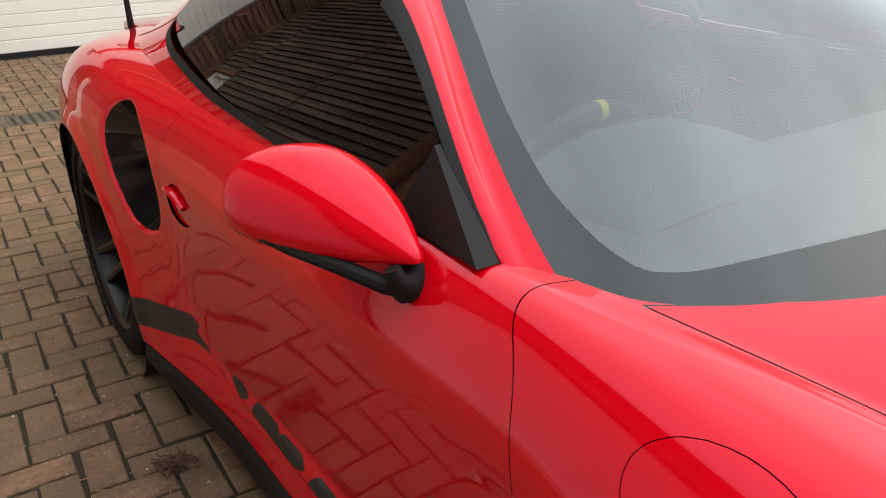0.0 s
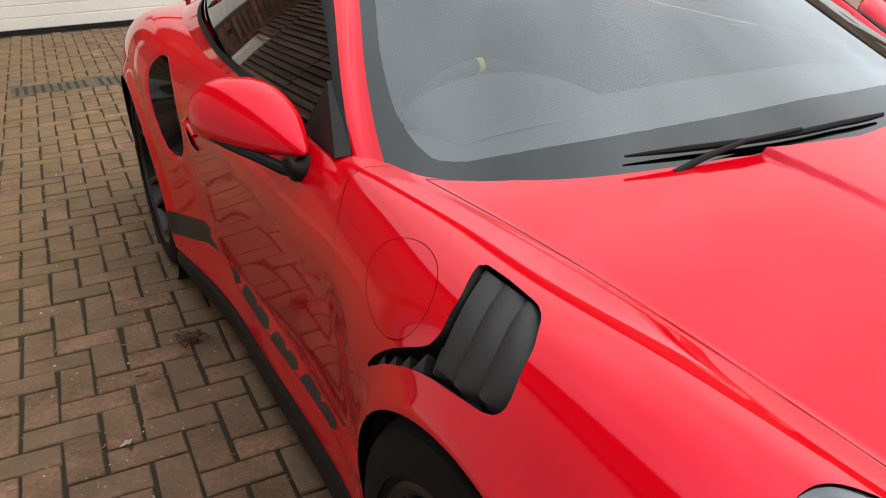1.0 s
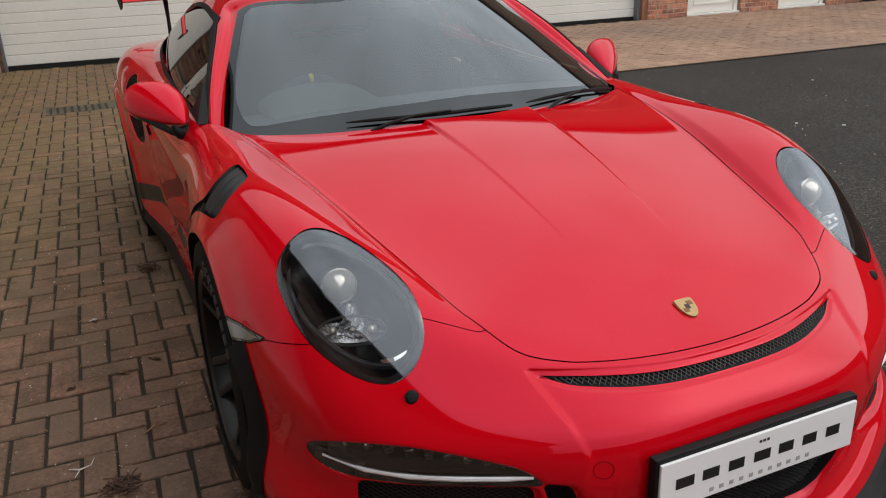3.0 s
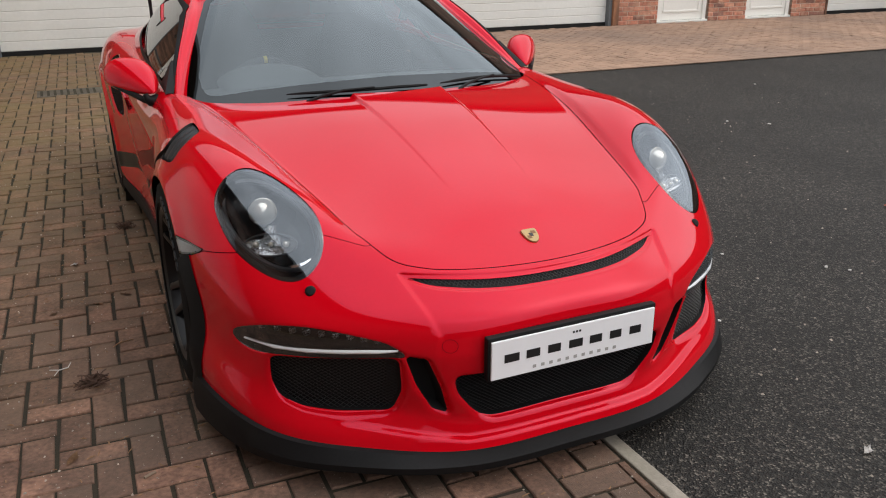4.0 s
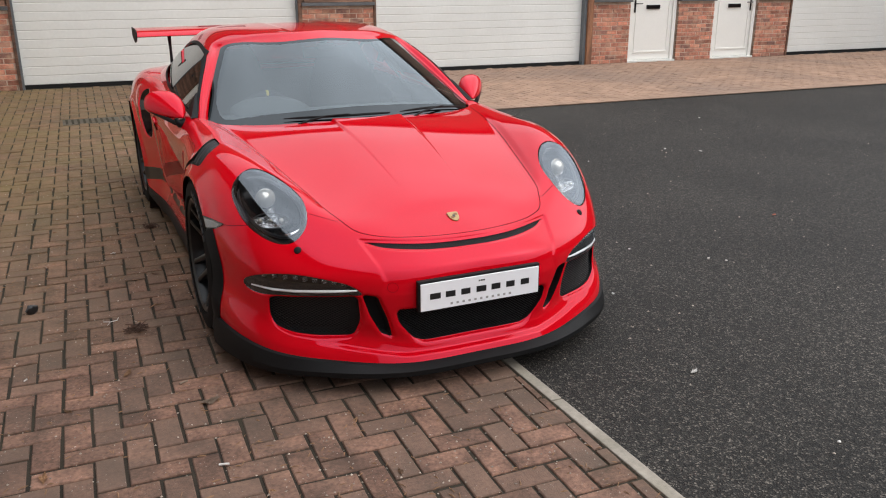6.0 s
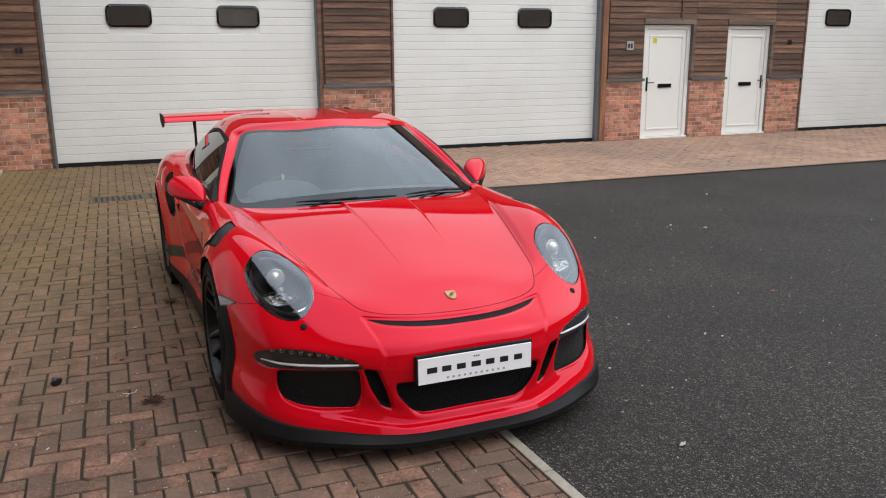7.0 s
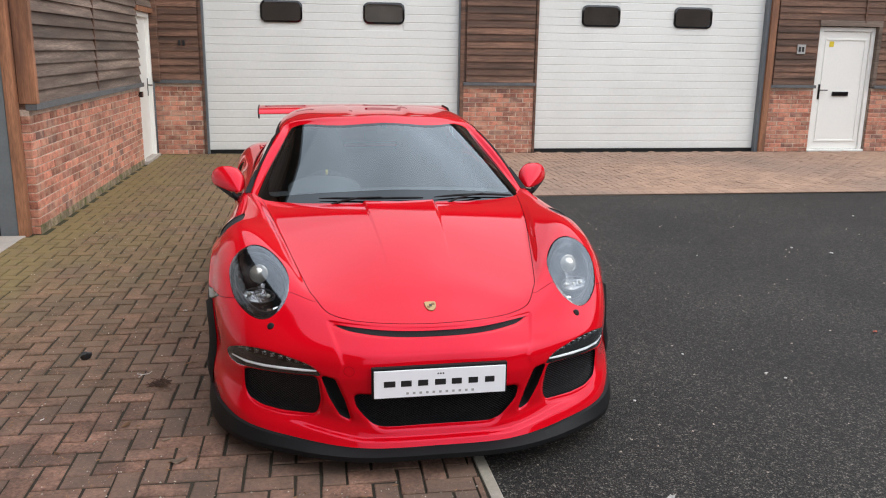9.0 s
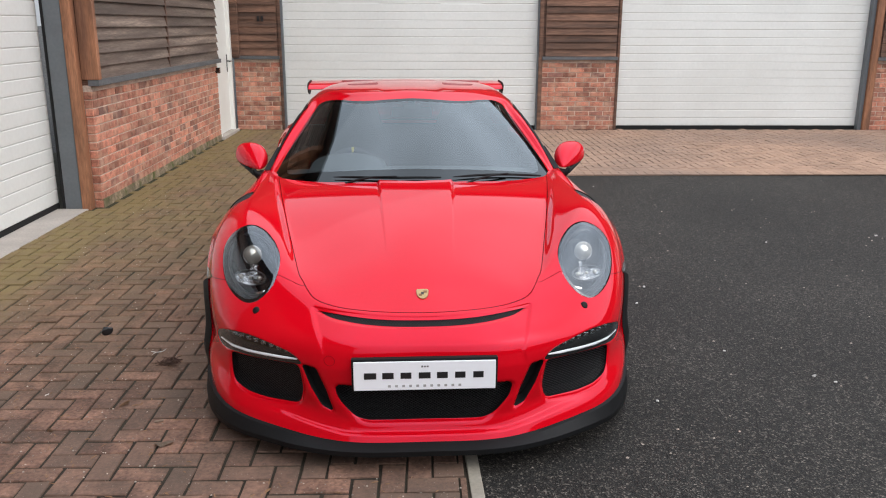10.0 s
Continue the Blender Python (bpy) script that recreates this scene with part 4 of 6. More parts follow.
car = tagged(empty("sports_car"), "glossy red two-door sports coupe with black wheels and rear wing, parked", "car")

lines = [SPINE, MIDDLE, VALLEY, CREST, SHOULDER, WAIST, ROCKER, LEDGE, HEM]
w_fan = np.array([1, .9, .75, .5, .2] + [0] * 11)
s_, m_ = np.array(SPINE), np.array(MIDDLE)
beyond = m_ * np.array([-1, 1, 1])
beyond[:, 1] = w_fan * (2 * s_[:, 1] - m_[:, 1]) + (1 - w_fan) * m_[:, 1]
beyond[:5, 2] = np.interp(beyond[:5, 1], s_[:8, 1], s_[:8, 2]) - 0.11 * beyond[:5, 0] ** 2
sh = (np.array(SHOULDER) + np.array(CREST) + np.array(WAIST)) / 3
cols = np.concatenate([[0], np.cumsum(np.linalg.norm(np.diff(sh, axis=0), axis=1))])
g_body, us, vs = loft([beyond.tolist()] + lines, cols, 460, 280, True, first=1, dense_u=((0, 0.9, 1.5, 3.0, 3.2, 4.1, 4.3, 6), (3.2, 3.2, 1.2, 1, 2.4, 2.4, 0.8, 0.8)), dense_v=[1.9, 1.9, 1.5, 1.8, 2.2, 2.4, 2.6, 2.6, 2.6])
# The bonnet is one even sheet, fair in both directions.
gx, gy = g_body[..., 0], g_body[..., 1]
hood_edge = np.interp(gy, [.15, .206, .288, .45, .74, .98, 1.24, 1.55], [0, .32, .436, .500, .562, .612, .660, .71])
off = hood_edge - gx
mask_fit = (off > -0.03) & (gy > 0.24) & (gy < 1.56) & (g_body[..., 2] > 0.55)


def hood_terms(x, y):
    return np.stack([x ** (2 * i) * (y - 0.8) ** j for i in range(3) for j in range(6 - i)], axis=-1)


coef = np.linalg.lstsq(hood_terms(gx[mask_fit], gy[mask_fit]), g_body[..., 2][mask_fit], rcond=None)[0]
w_fit = np.clip((off + 0.035) / 0.05, 0, 1) * np.clip((gy - 0.26) / 0.12, 0, 1) * np.clip((1.60 - gy) / 0.06, 0, 1) * (g_body[..., 2] > 0.5)
w_fit = w_fit * w_fit * (3 - 2 * w_fit)
g_body[..., 2] += w_fit * (hood_terms(gx, gy) @ coef - g_body[..., 2])
# The bonnet's two ridges: the middle stands a little proud towards the windscreen.
ridge = 0.148 + 0.06 * (gy - 0.65)
fade = np.clip((gy - 0.46) / 0.75, 0, 1) * np.clip((1.52 - gy) / 0.04, 0, 1)
step = np.clip((gx - ridge) / 0.007 + 0.5, 0, 1)
step = step * step * (3 - 2 * step)
rise_c = np.clip((gy - 0.95) / 0.29, 0, 1.2)
g_body[..., 2] += (0.0050 * fade + 0.0065 * rise_c * rise_c * np.clip((1.52 - gy) / 0.04, 0, 1)) * (1 - step)
# The door side is fair too: one even sheet in height and length.
gz = g_body[..., 2]
mask_fit = (gy > 1.52) & (gy < 2.66) & (gz > 0.31) & (gz < 0.74) & (gx > 0.6)


def side_terms(y, z):
    return np.stack([(y - 2.1) ** i * (z - 0.6) ** j for i in range(3) for j in range(3)], axis=-1)


coef = np.linalg.lstsq(side_terms(gy[mask_fit], gz[mask_fit]), gx[mask_fit], rcond=None)[0]
w_fit = np.clip((gz - 0.285) / 0.035, 0, 1) * np.clip((0.80 - gz) / 0.12, 0, 1) * np.clip((gy - 1.38) / 0.24, 0, 1) * np.clip((2.86 - gy) / 0.26, 0, 1) * (gx > 0.6)
w_fit = w_fit * w_fit * (3 - 2 * w_fit)
g_body[..., 0] += w_fit * (side_terms(gy, gz) @ coef - gx)
# Wheel arch lips stand out a little.
for ya, ra in ((FRONT_AXLE, 0.372), (REAR_AXLE, 0.388)):
    dist = np.hypot(g_body[..., 1] - ya, g_body[..., 2] - HUB) - ra
    lip = np.exp(-((np.clip(dist, 0, None) / 0.035) ** 2)) * np.clip((dist + 0.08) / 0.04, 0, 1)
    g_body[..., 0] += 0.014 * lip * np.clip((gx - 0.75) / 0.1, 0, 1) * np.clip((g_body[..., 2] - 0.2) / 0.1, 0, 1)
# Planes in which outlines are drawn: two axes and the way in.
E2 = Vector((-0.66, 0, 0.75)).normalized()
D2 = Vector((-0.75, 0, -0.66)).normalized()
HL_C, HL_A, HL_B = np.array([0.695, 0.520, 0.688]), np.array([0.133, 0.078, 0.0]), np.array([0.022, 0.172, 0.119])
HL_N = np.cross(HL_A, HL_B)
HL_N /= np.linalg.norm(HL_N)
if HL_N[1] > 0:
    HL_N = -HL_N


def flat(sheet, kind):
    p = sheet.p[:, :3]
    if kind == "xy":
        return p[:, :2]
    if kind == "xz":
        return p[:, [0, 2]]
    if kind == "yz":
        return p[:, [1, 2]]
    if kind == "slope":
        return np.stack([p[:, 1], p @ np.array(E2)], 1)
    if kind == "lamp":
        q = np.linalg.solve(np.stack([HL_A, HL_B, HL_N], 1), (p - HL_C).T).T
        return q[:, :2]
    return p[:, 3:5]


def onto(a, b, kind):
    """The body's point under a point of an outline's plane, and the way in."""
    if kind == "xz":
        org, way = Vector((abs(a) + 0.0005, -1, b)), Vector((0, 1, 0))
    elif kind == "yz":
        org, way = Vector((2, a, b)), Vector((-1, 0, 0))
    elif kind == "xy":
        org, way = Vector((abs(a) + 0.0005, b, 3)), Vector((0, 0, -1))
    elif kind == "slope":
        org, way = Vector((0, a, 0)) + E2 * b - D2 * 3, D2
    else:
        c = HL_C + HL_A * a + HL_B * b
        org, way = Vector(c + HL_N), Vector(-HL_N)
    hit = body_tree.ray_cast(org, way)[0]
    if hit is None:
        hit = body_tree.find_nearest(org + way)[0]
    if kind in ("xz", "xy") and a < 0:
        hit = Vector((-hit.x, hit.y, hit.z))
    return hit, way


def guard(sheet, kind):
    """Keeps an outline to the side of the body that it is drawn on."""
    p = sheet.p
    if kind == "xz":
        return p[:, 1] - 0.75
    if kind in ("yz", "slope"):
        return 0.5 - p[:, 0]
    if kind == "lamp":
        return np.maximum(p[:, 1] - 1.2, 0.3 - p[:, 0])
    return 0.45 - p[:, 2]


def region(sheet, kind, poly, grow=0.0):
    return np.maximum(poly_distance(flat(sheet, kind), poly) - grow, guard(sheet, kind))


def arch(sheet, y, r):
    return np.maximum(np.hypot(sheet.p[:, 1] - y, sheet.p[:, 2] - HUB) - r, 0.55 - sheet.p[:, 0])


front_x = np.linspace(0, 0.32, 14)
hood_side = spline([0, 1, 2, 3, 4, 5, 6, 7, 8], [(.32, .206), (.385, .238), (.436, .288), (.474, .37), (.500, .45), (.562, .74), (.612, .98), (.660, 1.24), (.705, 1.512)], np.linspace(0, 8, 56))
BONNET = [(-0.3, 0.153)] + [(x, 0.153 + 0.52 * x * x) for x in front_x] + [tuple(q) for q in hood_side[1:]] + [(.655, 1.479), (.60, 1.442), (.50, 1.394), (.38, 1.345), (.27, 1.304), (.14, 1.256), (0, 1.232), (-0.3, 1.232)]
sx = np.linspace(0, 0.402, 24)
slot_top = .5620 + .085 * sx * sx
slot_low = np.minimum(.5445 + .120 * sx * sx + .012 * np.clip((sx - .33) / .072, 0, 1) ** 2, slot_top - 0.0008)
SLOT = [(-x, z) for x, z in zip(sx[:0:-1], slot_top[:0:-1])] + list(zip(sx, slot_top)) + list(zip(sx[::-1], slot_low[::-1])) + [(-x, z) for x, z in zip(sx[1:], slot_low[1:])]
GRILLE = round_poly([(-.335, .338), (.335, .338), (.325, .285), (.252, .190), (-.252, .190), (-.325, .285)], 0.055)
CHEEK = round_poly([(.470, .399), (.56, .390), (.653, .382), (.74, .372), (.762, .364), (.762, .290), (.748, .252), (.70, .232), (.60, .222), (.476, .222), (.457, .29)], 0.025)
DRL = smooth_loop([(.459, .408), (.486, .436), (.531, .453), (.648, .473), (.736, .470), (.80, .449), (.836, .408), (.815, .376), (.74, .381), (.653, .389), (.56, .396), (.50, .402)])
SLIT = round_poly([(.458, .405), (.404, .398), (.366, .305), (.342, .218), (.386, .236), (.428, .315)], 0.012)
MARKER = round_poly([(.577, .611), (.735, .613), (.735, .566), (.70, .566), (.636, .579)], 0.004)
LAMP = smooth_loop([(.95, -.12), (.89, .27), (.50, .72), (-.10, 1.02), (-.58, .83), (-.92, .32), (-.94, -.06), (-.82, -.42), (-.51, -.79), (-.02, -1.05), (.48, -.96), (.87, -.56)], 72)
VENT = round_poly([(1.185, .123), (1.123, .124), (1.045, .120), (1.019, .110), (.983, .078), (.958, .021), (.957, .0), (.975, -.012), (1.008, -.017), (1.098, -.030), (1.152, -.043), (1.219, -.067), (1.302, -.106), (1.271, -.078), (1.218, -.046), (1.129, -.003), (1.119, .021), (1.14, .074)], 0.012)
CAP = [(1.272 + .101 * math.cos(a) + .016 * math.sin(a), .028 + .067 * math.sin(a)) for a in np.linspace(0, math.tau, 48, endpoint=False)]
SCOOP = smooth_loop([(3.095, .775), (3.055, .842), (2.985, .868), (2.915, .848), (2.830, .79), (2.792, .70), (2.815, .615), (2.873, .578), (2.957, .586), (3.040, .67)])
DOOR = round_poly([(1.625, 1.0), (1.610, .866), (1.535, .81), (1.500, .71), (1.490, .45), (1.515, .264), (2.55, .262), (2.65, .33), (2.735, .55), (2.762, .75), (2.70, .90), (2.69, 1.0)], 0.05)
CABIN = round_poly([(-.5, 1.229), (0, 1.229), (.14, 1.253), (.27, 1.301), (.38, 1.342), (.50, 1.391), (.60, 1.439), (.66, 1.480), (.712, 1.53), (.74, 1.70), (.745, 2.9), (.60, 3.25), (-.5, 3.25)], 0.03)
STRIPE = round_poly([(3.13, .25), (3.13, .338), (2.78, .388), (2.735, .372), (2.765, .345), (2.70, .306), (2.79, .312)], 0.006)
HANDLE = smooth_loop([(2.715, .705), (2.66, .745), (2.58, .735), (2.57, .69), (2.63, .655), (2.70, .665)])



def ease(t):
    t = np.clip(t, 0, 1)
    return t * t * (3 - 2 * t)


# The bumper's middle is set back under the bonnet's lip and comes forward again above the plate.
fx, fy, fz = g_body[..., 0].copy(), g_body[..., 1].copy(), g_body[..., 2].copy()
front = ease((0.60 - fy) / 0.1)
panel_x = np.interp(fz, [.20, .28, .40, .46, .52, .575, .62], [.33, .34, .388, .372, .392, .418, .43])
within = ease((panel_x - fx) / 0.016 + 0.5)
g_body[..., 1] += front * within * (0.013 * ease((fz - 0.492) / 0.045) * (1 - ease((fz - 0.5675 - 0.085 * fx**2) / 0.010)) + 0.004 * ease((fz - 0.40) / 0.04) * (1 - ease((fz - 0.492) / 0.04)))
# Below the grilles the bumper steps forward in a ledge that rises towards the sides.
ledge_z = np.interp(fx, [0, .30, .42, .55, .70], [.148, .150, .168, .190, .205])
fade_x = 1 - ease((fx - 0.48) / 0.18)
g_body[..., 1] += front * fade_x * 0.015 * ease((fz - ledge_z) / 0.016 + 0.5) * (1 - ease((fz - ledge_z - 0.035) / 0.09))
# The skin rolls into its openings.
turn_in = np.cross(np.gradient(g_body, axis=1), np.gradient(g_body, axis=0))
turn_in /= np.linalg.norm(turn_in, axis=2, keepdims=True) + 1e-12
if (turn_in[:, :, 2].sum() + turn_in[:, :, 0].sum()) < 0:
    turn_in = -turn_in
flat_p = np.stack([fx, fy, fz], axis=-1).reshape(-1, 3)
depth = np.zeros(len(flat_p))
for kind, poly, r in (("xz", SLOT, 0.007), ("xz", GRILLE, 0.020), ("xz", CHEEK, 0.018), ("xz", SLIT, 0.016), ("xz", DRL, 0.006), ("yz", SCOOP, 0.014)):
    if kind == "xz":
        q, ok = flat_p[:, [0, 2]], flat_p[:, 1] < 0.60
    elif kind == "yz":
        q, ok = flat_p[:, [1, 2]], flat_p[:, 0] > 0.5
    else:
        q, ok = np.stack([flat_p[:, 1], flat_p @ np.array(E2)], 1), flat_p[:, 0] > 0.5
    lo_q, hi_q = np.min(poly, axis=0) - 0.03, np.max(poly, axis=0) + 0.03
    ok &= ((q > lo_q) & (q < hi_q)).all(1)
    t = np.clip(1 - poly_distance(q[ok], poly) / r, 0, 1)
    depth[ok] = np.maximum(depth[ok], 0.8 * r * (1 - np.sqrt(1 - 0.98 * t * t)))
g_body -= turn_in * depth.reshape(fx.shape)[..., None]
body = sheet_of(g_body, us, vs)

from mathutils.bvhtree import BVHTree  # noqa: E402

body_tree = BVHTree.FromPolygons([tuple(q) for q in body.p[:, :3]], [tuple(q) for q in body.f])

# Openings are cut from the skin and from the dark layer under it.
skin, under = body, body
openings = [("xz", SLOT), ("xz", GRILLE), ("xz", CHEEK), ("xz", DRL), ("xz", SLIT), ("slope", VENT), ("yz", SCOOP)]
for kind, poly in openings:
    skin = clip(skin, region(skin, kind, poly))[1]
    under = clip(under, region(under, kind, poly, 0.004))[1]
lamp_patch, skin = clip(skin, np.maximum(region(skin, "lamp", LAMP), -9))
under = clip(under, region(under, "lamp", LAMP, 0.04))[1]
for y, r in ((FRONT_AXLE, 0.372), (REAR_AXLE, 0.388)):
    skin = clip(skin, arch(skin, y, r))[1]
    under = clip(under, arch(under, y, r))[1]
skin = clip(skin, np.maximum(region(skin, "xy", CABIN), 0.6 - skin.p[:, 2]))[1]
under = clip(under, np.maximum(region(under, "xy", CABIN), 0.6 - under.p[:, 2]))[1]
# Dark red under the skin puts the shade of the panel gaps into colour.
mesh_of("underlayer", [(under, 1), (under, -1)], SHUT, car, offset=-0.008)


def panel(sheet, kind, poly, half=GAP):
    """Parts a panel from the skin with a shut line round it."""
    g = region(sheet, kind, poly)
    return clip(sheet, g + half)[0], clip(sheet, g - half)[1]


hood, skin = panel(skin, "xy", BONNET, 0.0015)
mesh_of("bonnet", [(hood, 1), (hood, -1)], RED, car)
door_skin, skin = panel(skin, "yz", DOOR, 0.0008)
marker, skin = panel(skin, "yz", MARKER)
cut_x, cut_y = [0, .44, .475, .565, .70, .80, .862, .955, 1.1], [.34, .335, .335, .395, .47, .52, .578, .80, .95]


def nose_cut(sheet):
    x, y, z = sheet.p[:, 0], sheet.p[:, 1], sheet.p[:, 2]
    side_line = z - np.interp(y, [.45, .493, .532, .577, .60, .638, .70], [.63, .621, .614, .608, .596, .58, .566])
    return np.where(x > 0.79, np.maximum(side_line, y - 1.0), y - np.interp(x, cut_x, cut_y))


nose, skin = clip(skin, nose_cut(skin) + GAP)[0], clip(skin, nose_cut(skin) - GAP)[1]
# The black edge between the bumper and the front wheel.
edge_g = np.maximum.reduce([np.hypot(nose.p[:, 1] - FRONT_AXLE, nose.p[:, 2] - HUB) - 0.415, nose.p[:, 2] - 0.572, 0.7 - nose.p[:, 0]])
edge_trim_skin, nose = clip(nose, edge_g)
mesh_of("front_bumper", [(nose, 1), (nose, -1)], RED, car)
for side in (1, -1):
    mesh_of("arch_trim", [(edge_trim_skin, side)], BLACK, car, "matt black wheel arch edge", 0.002)
    lens_in, lens_rim = clip(marker, region(marker, "yz", MARKER) + 0.007)
    sm = mesh_of("side_marker", [(lens_in, side)], WHITE_LAMP, car, "clear side marker lamp")
    mesh_of("rim", [(lens_rim, side)], GLOSS_BLACK, sm)

stripe, rest = clip(skin, region(skin, "yz", STRIPE))
rear_skin, fender = clip(rest, 2.2 - rest.p[:, 1])
cap_skin, fender_near = panel(fender, "slope", CAP, 0.0006)
mesh_of("fuel_cap", [(cap_skin, -1)], RED, car, "round red fuel flap")
mesh_of("front_fender", [(fender, 1)], RED, car)
mesh_of("front_fender", [(fender_near, -1)], RED, car)
mesh_of("rear_body", [(rear_skin, 1), (rear_skin, -1)], RED, car)
for side in (1, -1):
    mesh_of("stripe", [(stripe, side)], DECAL, car, "black side stripe", 0.0005)
# Door skins with the broken black lettering band, as plain bars.
cup, door_skin = clip(door_skin, region(door_skin, "yz", HANDLE))
band, door_red = [], door_skin
for y0, y1, lo, hi in ((2.70, 2.50, .268, .312), (2.485, 2.20, .264, .304), (2.185, 1.97, .262, .298), (1.958, 1.70, .262, .294)):
    # A slanting bar with a notch in its upper edge.
    ym = 0.45 * y0 + 0.55 * y1
    bar_poly = round_poly([(y0, lo + 0.004), (y0 - 0.035, hi), (ym + 0.016, hi - 0.002), (ym + 0.004, hi - 0.020), (ym - 0.012, hi - 0.004), (y1 + 0.02, hi - 0.004), (y1, lo + 0.016), (y1 + 0.035, lo), (y0 - 0.03, lo)], 0.003, 3)
    piece, door_red = clip(door_red, region(door_red, "yz", bar_poly))
    band.append(piece)
for side in (1, -1):
    d = mesh_of("door", [(door_red, side)], RED, car)
    for piece in band:
        mesh_of("decal_bar", [(piece, side)], DECAL, d, "", 0.0005)
    mesh_of("handle_cup", [(cup, side)], RED, d, "", -0.006)
    bm = bmesh.new()
    pts = []
    for yy, zz in ((2.705, .725), (2.67, .728), (2.63, .722), (2.59, .708)):
        q, way = onto(yy, zz, "yz")
        pts.append((side * (q.x + 0.003), q.y, q.z))
    tube(bm, pts, [0.008, 0.012, 0.012, 0.008], 8, flat=0.7)
    part("handle", bm, RED, d, "red door handle", smooth=True)


def pocket(name, kind, poly, depth, shrink, mat, side=1, back=True, parent=None, label=""):
    """The walls and back of an opening."""
    bm = bmesh.new()
    pts = [onto(a, b, kind) for a, b in poly]
    mid = sum((p for p, _ in pts), Vector()) / len(pts)
    k = Vector((side, 1, 1))
    outer = [bm.verts.new(p * k) for p, _ in pts]
    deep = [bm.verts.new((mid + (p - mid) * shrink + w * depth) * k) for p, w in pts]
    n = len(pts)
    for i in range(n):
        bm.faces.new((outer[i], outer[(i + 1) % n], deep[(i + 1) % n], deep[i]))
    if back:
        bm.faces.new(deep)
    bmesh.ops.recalc_face_normals(bm, faces=bm.faces)
    return part(name, bm, mat, parent or car, label, smooth=True)


def wire_mesh(name, kind, poly, pitch, depth, r, side=1, parent=None, angle=35):
    """A woven grille: bars in two slanting directions, inside an outline."""
    p = np.array(poly)
    bm = bmesh.new()
    c = p.mean(0)
    for sgn in (1, -1):
        dr = np.array([math.cos(radians(angle)), sgn * math.sin(radians(angle))])
        nr = np.array([-dr[1], dr[0]])
        lim = (p - c) @ nr
        for o in np.arange(lim.min(), lim.max(), pitch):
            ts = np.arange(-0.9, 0.9, 0.007)
            q = c + o * nr + ts[:, None] * dr
            ok = poly_distance(q, poly) < 0.001
            run = []
            for s, good in zip(q, ok):
                if good:
                    run.append(s)
                if (not good or s is q[-1]) and run:
                    if len(run) > 1:
                        keep = run[::3] if len(run) % 3 == 1 else run[::3] + [run[-1]]
                        line = []
                        for a, b in keep:
                            h, w = onto(a, b, kind)
                            v = h + w * (depth + 0.0008 * sgn)
                            line.append((v.x * side, v.y, v.z))
                        if len(line) > 1:
                            tube(bm, line, r, 3, caps=False)
                    run = []
    return part(name, bm, MESH, parent or car, "black wire mesh grille")


